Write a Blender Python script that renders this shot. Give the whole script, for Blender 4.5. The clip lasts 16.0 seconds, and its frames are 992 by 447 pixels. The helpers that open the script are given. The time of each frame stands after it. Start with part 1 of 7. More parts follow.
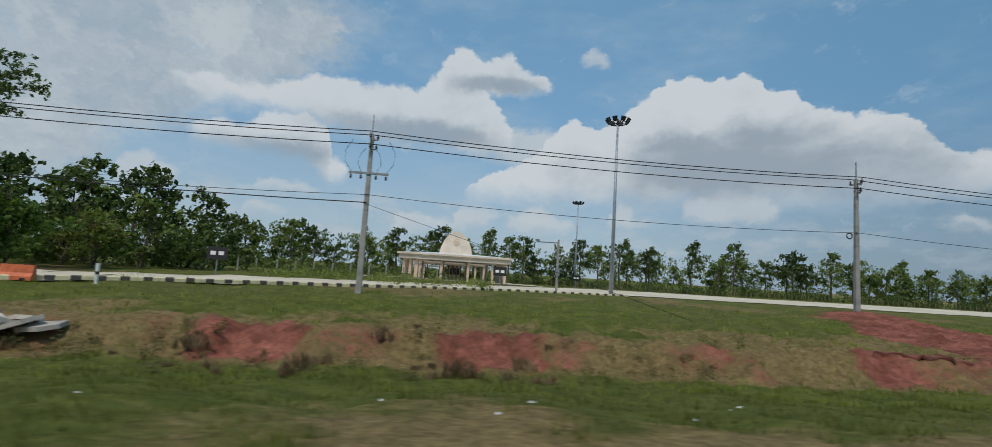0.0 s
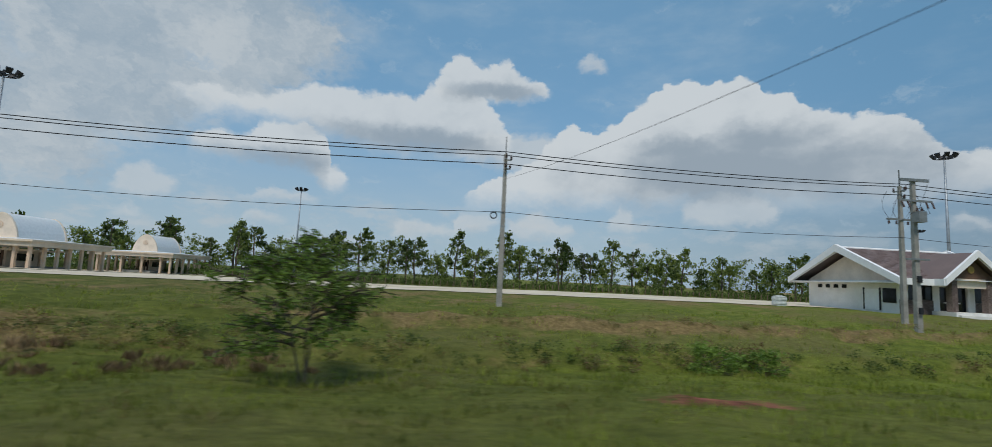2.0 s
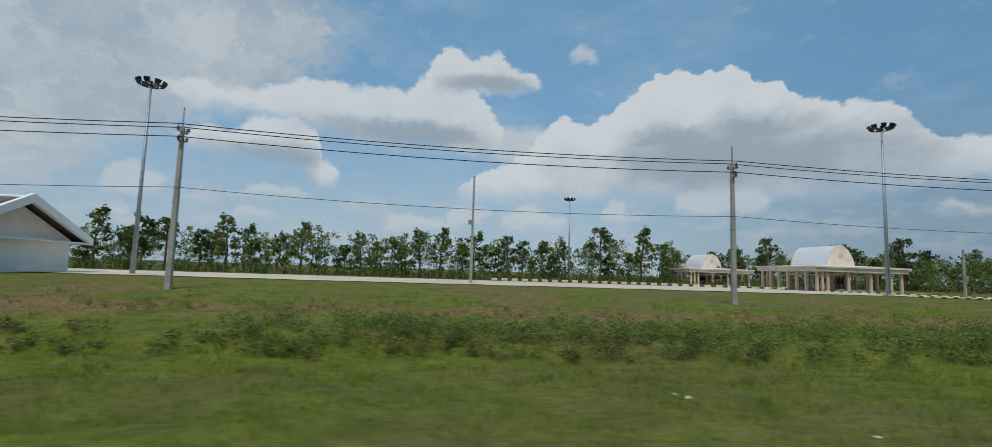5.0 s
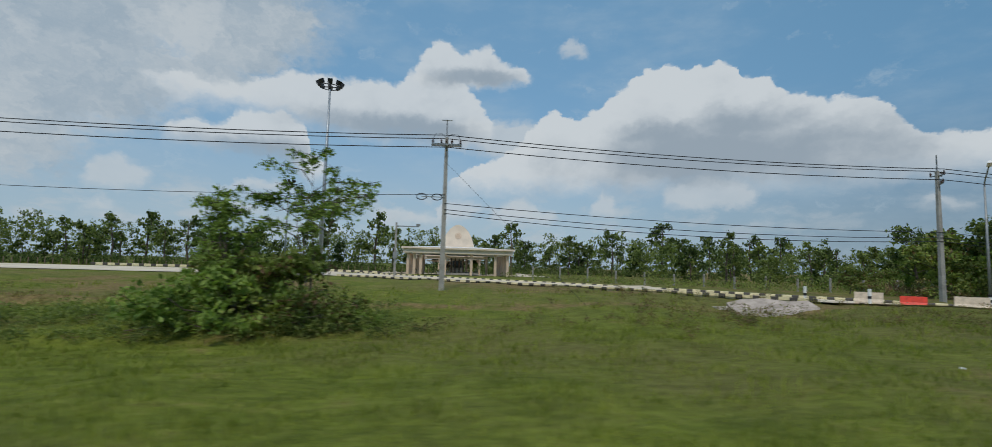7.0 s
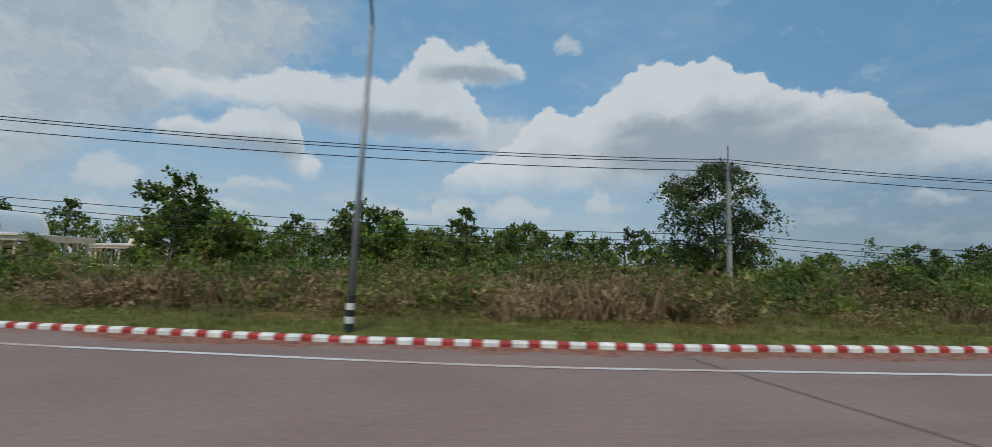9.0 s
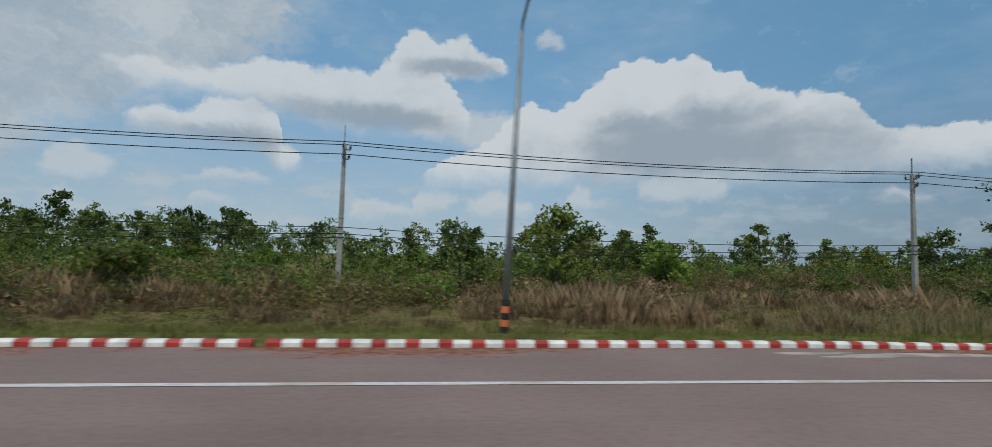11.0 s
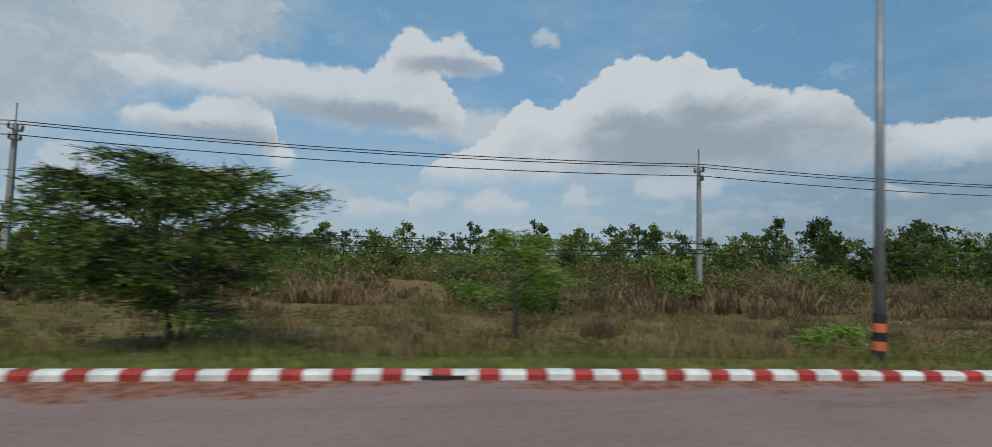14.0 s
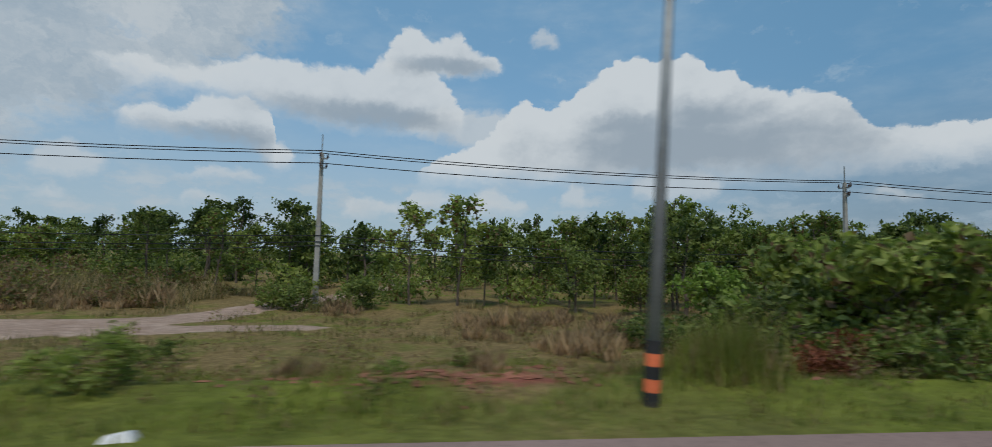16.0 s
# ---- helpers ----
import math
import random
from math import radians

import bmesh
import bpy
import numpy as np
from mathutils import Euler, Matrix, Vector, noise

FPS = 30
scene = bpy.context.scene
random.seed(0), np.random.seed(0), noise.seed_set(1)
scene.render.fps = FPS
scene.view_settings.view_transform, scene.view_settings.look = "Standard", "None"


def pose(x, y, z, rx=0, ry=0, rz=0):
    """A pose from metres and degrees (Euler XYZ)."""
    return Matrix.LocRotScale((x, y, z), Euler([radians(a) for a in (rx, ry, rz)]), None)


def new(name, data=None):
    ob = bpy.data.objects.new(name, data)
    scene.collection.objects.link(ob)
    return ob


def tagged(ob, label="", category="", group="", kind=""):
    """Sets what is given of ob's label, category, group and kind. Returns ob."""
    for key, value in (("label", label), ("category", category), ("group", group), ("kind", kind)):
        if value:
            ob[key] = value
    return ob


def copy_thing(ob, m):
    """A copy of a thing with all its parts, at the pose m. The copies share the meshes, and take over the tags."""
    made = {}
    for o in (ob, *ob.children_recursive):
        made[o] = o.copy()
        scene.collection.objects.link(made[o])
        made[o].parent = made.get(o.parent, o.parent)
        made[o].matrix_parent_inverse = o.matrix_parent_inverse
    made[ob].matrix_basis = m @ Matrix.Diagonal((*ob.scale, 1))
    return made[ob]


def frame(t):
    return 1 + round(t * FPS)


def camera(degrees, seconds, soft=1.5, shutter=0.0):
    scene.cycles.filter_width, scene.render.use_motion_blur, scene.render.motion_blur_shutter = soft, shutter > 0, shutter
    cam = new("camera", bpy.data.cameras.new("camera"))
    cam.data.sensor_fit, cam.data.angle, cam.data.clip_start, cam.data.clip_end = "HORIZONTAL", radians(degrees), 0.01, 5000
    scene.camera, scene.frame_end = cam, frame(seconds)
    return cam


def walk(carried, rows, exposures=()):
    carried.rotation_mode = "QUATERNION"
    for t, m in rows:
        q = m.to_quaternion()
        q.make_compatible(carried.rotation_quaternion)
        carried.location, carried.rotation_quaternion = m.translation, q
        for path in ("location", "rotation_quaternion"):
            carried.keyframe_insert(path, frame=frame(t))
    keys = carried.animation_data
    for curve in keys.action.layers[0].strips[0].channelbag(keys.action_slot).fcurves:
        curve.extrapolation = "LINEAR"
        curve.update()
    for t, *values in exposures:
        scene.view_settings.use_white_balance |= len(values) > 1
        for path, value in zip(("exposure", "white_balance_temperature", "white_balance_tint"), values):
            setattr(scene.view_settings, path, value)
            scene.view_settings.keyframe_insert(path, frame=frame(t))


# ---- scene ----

# ======== camera and path ========
cam = camera(90.3, 16.0, soft=0.6, shutter=0.1)
EYE_Z = 1.92
# seconds, x, y, yaw, pitch, roll
PATH = [
    (0, -0.00, 0.00, -4.50, 5.59, 3.67),
    (0.5, 15.45, 0.66, -4.42, 6.09, 3.16),
    (1, 31.16, 1.30, -5.06, 6.43, 2.86),
    (1.5, 46.55, 1.94, -4.73, 6.38, 2.93),
    (2, 61.91, 2.58, -4.47, 6.31, 2.80),
    (2.5, 77.21, 3.34, -4.41, 6.24, 2.78),
    (3, 92.62, 4.10, -4.55, 6.21, 2.70),
    (3.5, 107.97, 4.82, -4.45, 6.06, 2.55),
    (4, 123.18, 5.51, -4.57, 5.80, 2.15),
    (6.5, 199.17, 7.11, -6.29, 5.04, 1.75),
    (7, 215.08, 7.23, -6.48, 4.88, 1.64),
    (7.5, 231.12, 7.34, -6.39, 4.89, 1.50),
    (8, 247.42, 7.36, -7.01, 4.95, 1.42),
    (8.5, 263.39, 7.34, -6.88, 4.71, 1.19),
    (9, 279.36, 7.33, -7.05, 4.52, 1.29),
    (11.5, 359.83, 6.05, -9.84, 3.65, 1.50),
    (12, 376.01, 5.56, -10.20, 3.35, 1.46),
    (12.5, 392.25, 5.03, -9.85, 3.25, 1.41),
    (13, 408.40, 4.43, -9.98, 3.32, 1.71),
    (13.5, 424.44, 3.78, -9.85, 3.70, 1.78),
    (14, 440.35, 3.09, -9.69, 3.71, 1.28),
    (14.5, 456.25, 2.36, -9.45, 3.72, 1.55),
    (15, 472.37, 1.61, -8.76, 3.73, 1.71),
    (15.5, 488.75, 0.81, -9.77, 3.66, 1.45),
    (16, 505.13, 0.00, -9.88, 3.80, 1.44),
]
walk(cam, [(t, Matrix.Translation((x, y, EYE_Z)) @ pose(0, 0, 0, 90 + pitch, 0, yaw) @ pose(0, 0, 0, 0, 0, roll))
           for t, x, y, yaw, pitch, roll in PATH], exposures=((0.0, 0.0), (16.0, 0.0)))

# ======== sky and sun ========
SUN_ELEV, SUN_AZ = 58.0, 195.0      # degrees; azimuth clockwise from +y
sun = new("sun", bpy.data.lights.new("sun", "SUN"))
sun.data.energy, sun.data.angle, sun.data.color = 2.2, radians(12.0), (1.0, 0.935, 0.84)
sd = Vector((math.sin(radians(SUN_AZ)) * math.cos(radians(SUN_ELEV)), math.cos(radians(SUN_AZ)) * math.cos(radians(SUN_ELEV)), math.sin(radians(SUN_ELEV))))
sun.matrix_world = Matrix.Translation((250, 0, 60)) @ (-sd).to_track_quat("-Z", "Y").to_matrix().to_4x4()


class Nodes:
    """Short hand for building a node tree."""

    def __init__(self, tree):
        self.t = tree
        tree.nodes.clear()

    def n(self, kind, **kw):
        node = self.t.nodes.new(kind)
        for k, v in kw.items():
            setattr(node, k, v)
        return node

    def link(self, a, b):
        self.t.links.new(a, b)

    def put(self, sock, v):
        if hasattr(v, "is_output"):
            self.link(v, sock)
        else:
            sock.default_value = v

    def math(self, op, a, b=0.0, c=0.0, clamp=False):
        m = self.n("ShaderNodeMath", operation=op, use_clamp=clamp)
        for s, v in zip(m.inputs, (a, b, c)):
            self.put(s, v)
        return m.outputs[0]

    def vec(self, op, a, b=(0, 0, 0), scale=None):
        m = self.n("ShaderNodeVectorMath", operation=op)
        self.put(m.inputs[0], a)
        self.put(m.inputs[1], b)
        if scale is not None:
            self.put(m.inputs[3], scale)
        return m.outputs[1] if op in ("LENGTH", "DOT_PRODUCT", "DISTANCE") else m.outputs[0]

    def noise(self, vec, scale, detail=4.0, rough=0.55, color=False):
        m = self.n("ShaderNodeTexNoise")
        self.put(m.inputs["Vector"], vec)
        m.inputs["Scale"].default_value, m.inputs["Detail"].default_value, m.inputs["Roughness"].default_value = scale, detail, rough
        return m.outputs["Color"] if color else m.outputs[0]

    def smooth(self, v, lo, hi, a=0.0, b=1.0):
        m = self.n("ShaderNodeMapRange", interpolation_type="SMOOTHSTEP")
        self.put(m.inputs[0], v)
        for i, q in enumerate((lo, hi, a, b)):
            m.inputs[i + 1].default_value = q
        return m.outputs[0]

    def mix(self, f, a, b, kind="MIX"):
        m = self.n("ShaderNodeMix", data_type="RGBA", blend_type=kind)
        self.put(m.inputs[0], f)
        for s, v in ((m.inputs[6], a), (m.inputs[7], b)):
            self.put(s, v if hasattr(v, "is_output") else (*v, 1.0) if len(v) == 3 else v)
        return m.outputs[2]

    def ramp(self, f, stops):
        m = self.n("ShaderNodeValToRGB")
        while len(m.color_ramp.elements) < len(stops):
            m.color_ramp.elements.new(0.5)
        for e, (p, c) in zip(m.color_ramp.elements, stops):
            e.position, e.color = p, (*c, 1.0)
        self.put(m.inputs[0], f)
        return m.outputs[0]


# clouds: azimuth, elevation of the crown, elevation of the base, in degrees
GREAT = [(0.6, 9.3, 9.3), (2.5, 10.7, 9.3), (5.1, 11.9, 9.4), (7.3, 13.1, 9.4), (9.3, 14.3, 9.4), (10.3, 16.0, 9.4), (11.5, 17.2, 9.4), (13.0, 17.7, 9.5), (14.6, 17.4, 9.6), (15.5, 16.7, 9.7), (16.8, 17.2, 9.8),
         (18.4, 18.3, 9.6), (20.0, 19.5, 9.5), (22.1, 21.1, 9.3), (23.7, 22.0, 9.4), (25.6, 22.0, 9.5), (27.6, 21.4, 9.6), (29.3, 21.6, 9.7), (31.0, 22.4, 9.7), (32.7, 21.4, 9.7), (33.2, 19.8, 9.7), (34.3, 19.7, 9.7),
         (35.7, 19.7, 9.7), (37.2, 18.1, 9.7), (39.7, 17.5, 9.6), (41.0, 16.7, 9.6), (42.5, 16.9, 9.7), (44.5, 16.6, 9.7), (46.4, 14.7, 9.8), (48.1, 12.8, 9.9), (66.0, 11.6, 9.3)]
BRIDGE = [(-1.0, 15.4, 14.5), (1.2, 16.6, 14.0), (3.0, 17.7, 13.5), (5.3, 17.2, 13.0), (8.1, 17.3, 12.6), (10.2, 17.2, 12.9), (11.7, 16.9, 13.4)]
BANK = [(-30.5, 17.5, 17.1), (-28.7, 17.5, 16.5), (-26.7, 18.2, 15.9), (-24.4, 17.9, 15.9), (-22.1, 18.0, 16.0), (-19.7, 18.8, 16.0), (-17.6, 19.9, 15.8), (-15.7, 19.9, 15.2), (-12.7, 20.3, 14.7), (-11.0, 20.0, 14.6),
        (-8.9, 20.4, 14.5), (-5.6, 20.2, 14.3), (-4.1, 21.8, 14.3), (-0.6, 21.9, 14.3), (2.3, 20.8, 14.4), (4.1, 18.8, 14.5), (5.2, 17.6, 14.7), (6.0, 16.4, 15.3)]
PUFF = [(-3.9, 21.6, 20.4), (-3.0, 23.0, 20.4), (-1.7, 24.8, 20.4), (-0.4, 25.2, 20.4), (1.0, 24.3, 20.4), (2.5, 23.9, 20.4), (3.9, 24.4, 20.4), (5.2, 25.0, 20.5), (6.3, 24.0, 20.6), (7.4, 23.1, 20.7), (9.2, 22.6, 20.9), (10.3, 21.4, 21.0)]
HEAP = [(-28.4, 12.4, 11.8), (-27.7, 13.2, 11.7), (-26.3, 13.6, 11.6), (-24.2, 13.6, 11.5), (-22.3, 14.8, 11.5), (-20.9, 15.5, 11.6), (-19.2, 15.6, 11.6), (-17.8, 15.9, 11.5), (-16.5, 15.2, 10.7), (-15.6, 14.9, 9.9), (-15.1, 14.0, 9.6),
        (-14.6, 11.8, 9.3), (-13.4, 11.5, 9.8), (-12.6, 10.5, 10.1)]
SMALL = [[(-23.8, 8.0, 7.6), (-22.2, 8.0, 7.4), (-20.7, 8.9, 7.3), (-17.8, 8.7, 7.3), (-15.4, 7.7, 7.5)],
         [(-33.9, 8.1, 6.6), (-32.9, 9.0, 6.5), (-31.3, 9.6, 6.3), (-28.7, 8.2, 7.5)],
         [(-34.0, 4.4, 4.2), (-32.7, 5.5, 4.3), (-31.1, 4.9, 4.5)],
         [(-23.2, 5.4, 4.9), (-21.7, 6.3, 5.0), (-18.5, 5.5, 5.2)],
         [(-7.7, 5.0, 4.5), (-6.4, 6.2, 4.5), (-4.3, 6.8, 4.5), (-0.6, 5.7, 4.8), (0.1, 7.5, 4.9), (2.2, 8.0, 5.5), (4.9, 7.1, 6.4)],
         [(5.6, 6.3, 5.6), (7.4, 7.6, 5.4), (9.6, 8.1, 5.2), (13.7, 6.1, 5.4)],
         [(17.2, 7.2, 6.2), (18.6, 9.0, 6.0), (20.2, 8.2, 6.2)],
         [(25.2, 9.0, 7.6), (27.2, 10.0, 7.2), (29.8, 10.7, 6.7), (34.6, 9.2, 7.5)],
         [(47.3, 7.2, 6.8), (48.3, 7.7, 6.7), (51.1, 6.6, 6.3)],
         [(13.3, 24.6, 24.3), (14.4, 25.4, 24.0), (15.8, 25.5, 23.9), (17.1, 24.4, 23.9)]]
# thin layer cloud: azimuth, elevation, half width, half height
LAYER = [
    (-26.2, 22.6, 11.2, 3.2), (-18.6, 24.4, 4.4, 3.0), (-36.6, 19.5, 7.9, 3.7), (-35.0, 15.2, 8.0, 3.6), (-39.8, 10.8, 5.2, 4.3), (-22.4, 20.6, 5.5, 2.0),
    (-45.6, 13.3, 5.7, 6.0), (-26.5, 18.0, 6.5, 1.7), (-33.9, 26.2, 18.2, 3.4), (-85.0, 20.0, 20.0, 8.0)]
# where the great clouds are thick and grey underneath
BELLY = [(30.5, 12.6, 11.0, 2.6), (40.7, 12.4, 8.0, 2.4), (25.0, 14.8, 4.5, 1.2), (33.5, 15.4, 5.5, 1.5), (-5.4, 15.3, 8.2, 1.2), (-20.1, 11.6, 5.1, 1.0), (4.0, 21.2, 4.0, 0.8)]

world = bpy.data.worlds.new("sky")
scene.world = world
world.use_nodes = True
w = Nodes(world.node_tree)
sky = w.n("ShaderNodeTexSky", sky_type="NISHITA", sun_disc=False, sun_elevation=radians(SUN_ELEV), sun_rotation=radians(SUN_AZ))
sky.air_density, sky.dust_density, sky.ozone_density = 1.0, 0.6, 1.0
SKY_GAIN = 0.11
ray_dir = w.n("ShaderNodeTexCoord").outputs["Generated"]
sep = w.n("ShaderNodeSeparateXYZ")
w.link(ray_dir, sep.inputs[0])
az = w.math("MULTIPLY", w.math("ARCTAN2", sep.outputs[0], sep.outputs[1]), 57.2958)
el = w.math("MULTIPLY", w.math("ARCSINE", sep.outputs[2]), 57.2958)
comb = w.n("ShaderNodeCombineXYZ")
w.link(az, comb.inputs[0])
w.link(el, comb.inputs[1])
flat = comb.outputs[0]
stretched = w.vec("MULTIPLY", flat, (1.0, 1.4, 1.0))
big = w.vec("SUBTRACT", w.noise(stretched, 0.22, 2.0, 0.5, color=True), (0.5, 0.5, 0.5))
small = w.vec("SUBTRACT", w.noise(stretched, 0.75, 9.0, 0.62, color=True), (0.5, 0.5, 0.5))
frayed = w.vec("ADD", w.vec("ADD", flat, w.vec("MULTIPLY", big, (4.0, 2.4, 0.0))), w.vec("MULTIPLY", small, (6.0, 4.0, 0.0)))


def cloud_field(spots, point):
    """1 in the middle of a spot, 0 at its rim."""
    best = None
    for a, e, rx, ry in spots:
        d = w.vec("MULTIPLY", w.vec("SUBTRACT", point, (a, e, 0)), (1 / rx, 1 / ry, 0))
        f = w.math("SUBTRACT", 1.0, w.vec("LENGTH", d))
        best = f if best is None else w.math("SMOOTH_MAX", best, f, 0.18)
    return best


def puffs(point):
    """Rounded billows at three sizes, about -0.4 to 0.4."""
    out = 0.0
    for size, amount in ((0.30, 0.55), (0.75, 0.30), (1.8, 0.13)):
        v = w.n("ShaderNodeTexVoronoi", voronoi_dimensions="2D", feature="SMOOTH_F1")
        w.put(v.inputs["Vector"], point)
        v.inputs["Scale"].default_value, v.inputs["Smoothness"].default_value = size, 0.30
        out = w.math("ADD", out, w.math("MULTIPLY", w.math("SUBTRACT", 0.40, v.outputs["Distance"]), amount))
    return out


swirl = w.vec("ADD", stretched, w.vec("MULTIPLY", small, (2.2, 2.2, 0.0)))
heap = puffs(swirl)
heap_up = puffs(w.vec("ADD", swirl, (-0.30, 0.65, 0.0)))
gentle = w.vec("ADD", w.vec("ADD", flat, w.vec("MULTIPLY", big, (2.0, 1.0, 0.0))), w.vec("MULTIPLY", small, (2.0, 1.4, 0.0)))
belly = w.smooth(cloud_field(BELLY, gentle), -0.95, 0.85)
grain = w.math("SUBTRACT", w.noise(w.vec("ADD", stretched, w.vec("MULTIPLY", small, (1.2, 1.2, 0.0))), 0.20, 6.0, 0.52), 0.5)
relief = w.math("ADD", w.math("MULTIPLY", w.math("SUBTRACT", heap, heap_up), 0.22), w.math("MULTIPLY", grain, 1.05))
edge = w.vec("ADD", flat, w.vec("MULTIPLY", small, (1.3, 1.2, 0.0)))
es = w.n("ShaderNodeSeparateXYZ")
w.link(edge, es.inputs[0])
edge_az, edge_el = es.outputs[0], w.math("SUBTRACT", es.outputs[1], w.math("MULTIPLY", heap, 1.5))


def cloud(rows, crisp, fade, opacity=1.0):
    """Cover of a cloud between its crown and its base, and how deep below the crown a point lies, 0 to 1."""
    a0, a1 = rows[0][0], rows[-1][0]
    f = w.math("DIVIDE", w.math("SUBTRACT", edge_az, a0), a1 - a0, clamp=True)
    line = w.ramp(f, [((a - a0) / (a1 - a0), (hi / 40, lo / 40, 0.0)) for a, hi, lo in rows])
    s = w.n("ShaderNodeSeparateColor")
    w.link(line, s.inputs[0])
    under_top = w.math("SUBTRACT", w.math("MULTIPLY", s.outputs[0], 40.0), edge_el)
    over_base = w.math("SUBTRACT", edge_el, w.math("MULTIPLY", s.outputs[1], 40.0))
    sides = w.math("MULTIPLY", w.smooth(edge_az, a0 - 0.3, a0 + 0.6), w.smooth(edge_az, a1 + 0.3, a1 - 0.6))
    cover = w.math("MULTIPLY", w.math("MULTIPLY", w.smooth(under_top, -0.10, crisp), w.smooth(over_base, -fade, fade * 0.6)), w.math("MULTIPLY", sides, opacity))
    thick = max(hi - lo for a, hi, lo in rows)
    return cover, w.math("DIVIDE", under_top, thick, clamp=True)


def over(base, made, shade, bright=(0.605, 0.617, 0.633), grey=(0.310, 0.356, 0.408), lift=1.12):
    """Lays a cloud over the sky: white crowns, grey towards the base."""
    cover, deep = made
    lit = w.math("SUBTRACT", w.math("SUBTRACT", lift, w.math("MULTIPLY", deep, shade)), w.math("MULTIPLY", belly, 0.78))
    lit = w.math("ADD", lit, relief)
    return w.mix(cover, base, w.mix(w.smooth(lit, 0.0, 1.08), grey, bright))


layer = cloud_field(LAYER, frayed)
a_lay = w.math("MULTIPLY", w.smooth(layer, -0.44, 0.34), 0.92)
# thin rows of small clouds towards the horizon
rows_ = w.noise(w.vec("MULTIPLY", w.vec("ADD", flat, w.vec("MULTIPLY", small, (1.6, 1.0, 0.0))), (0.17, 0.50, 1.0)), 1.0, 6.0, 0.6)
a_rows = w.math("MULTIPLY", w.math("MULTIPLY", w.smooth(w.math("ADD", rows_, w.math("MULTIPLY", heap, 0.3)), 0.44, 0.68), w.math("MULTIPLY", w.smooth(el, 0.5, 3.0), w.smooth(el, 9.5, 6.0))), w.math("SUBTRACT", 0.62, w.math("MULTIPLY", w.smooth(az, 10.0, 60.0), 0.40)))
lay_col = w.mix(w.smooth(w.math("ADD", w.noise(frayed, 0.16, 7.0, 0.6), w.math("MULTIPLY", relief, 0.15)), 0.32, 0.68), (0.34, 0.40, 0.46), (0.520, 0.540, 0.560))
low_col = w.mix(w.noise(stretched, 0.4, 3.0), (0.42, 0.46, 0.50), (0.54, 0.555, 0.57))
sky_col = w.vec("SCALE", sky.outputs[0], scale=SKY_GAIN)
col = w.mix(0.62, sky_col, (0.178, 0.368, 0.548))
haze = w.smooth(el, 20.0, 1.0)
veil = w.math("MULTIPLY", w.smooth(w.noise(w.vec("MULTIPLY", flat, (0.6, 1.6, 1.0)), 0.10, 6.0, 0.6), 0.42, 0.78), 0.40)
wisp = w.math("MULTIPLY", w.smooth(w.noise(w.vec("ADD", w.vec("MULTIPLY", flat, (0.16, 0.36, 1.0)), w.vec("MULTIPLY", small, (0.9, 0.9, 0.0))), 1.0, 7.0, 0.62), 0.56, 0.74), 0.34)
# sky and haze darkened towards the right; lens vignetting put into their colour
side = w.smooth(az, 10.0, 60.0)
col = w.mix(w.math("MULTIPLY", side, 0.45), col, (0.080, 0.205, 0.345))
haze_col = w.mix(side, (0.37, 0.44, 0.50), (0.19, 0.235, 0.280))
col = w.mix(w.math("MULTIPLY", haze, 0.72), col, haze_col)
col = w.mix(veil, col, (0.42, 0.50, 0.57))
col = w.mix(wisp, col, (0.46, 0.53, 0.59))
col = w.mix(a_lay, col, lay_col)
col = w.mix(a_rows, col, low_col)
for rows in SMALL:
    col = over(col, cloud(rows, 0.9, 0.8, 0.66), 0.30, (0.560, 0.572, 0.588), (0.38, 0.42, 0.455))
col = over(col, cloud(HEAP, 0.6, 1.5, 0.92), 0.55)
col = over(col, cloud(BRIDGE, 1.2, 1.2, 0.85), 0.30, (0.520, 0.545, 0.572))
col = over(col, cloud(BANK, 0.7, 1.7, 0.92), 0.45)
col = over(col, cloud(PUFF, 0.7, 0.8, 0.93), 0.50)
col = over(col, cloud(GREAT, 0.40, 2.2, 0.97), 0.55)
bg = w.n("ShaderNodeBackground")
w.link(w.vec("MULTIPLY", col, (0.945, 1.0, 1.025)), bg.inputs[0])
bg.inputs[1].default_value = 1.0
w.link(bg.outputs[0], w.n("ShaderNodeOutputWorld").inputs[0])

# ======== materials ========
def material(name, build):
    m = bpy.data.materials.new(name)
    m.use_nodes = True
    k = Nodes(m.node_tree)
    shader = build(k)
    k.link(shader, k.n("ShaderNodeOutputMaterial").inputs[0])
    return m


def principled(k, color, rough=0.8, metal=0.0, bump=None, strength=0.3, dist=0.02, spec=0.3):
    b = k.n("ShaderNodeBsdfPrincipled")
    k.put(b.inputs["Base Color"], color if hasattr(color, "is_output") else (*color, 1.0))
    k.put(b.inputs["Roughness"], rough)
    k.put(b.inputs["Metallic"], metal)
    b.inputs["Specular IOR Level"].default_value = spec
    if bump is not None:
        q = k.n("ShaderNodeBump")
        q.inputs["Strength"].default_value, q.inputs["Distance"].default_value = strength, dist
        k.link(bump, q.inputs["Height"])
        k.link(q.outputs[0], b.inputs["Normal"])
    return b.outputs[0]


def where(k):
    return k.n("ShaderNodeNewGeometry").outputs["Position"]


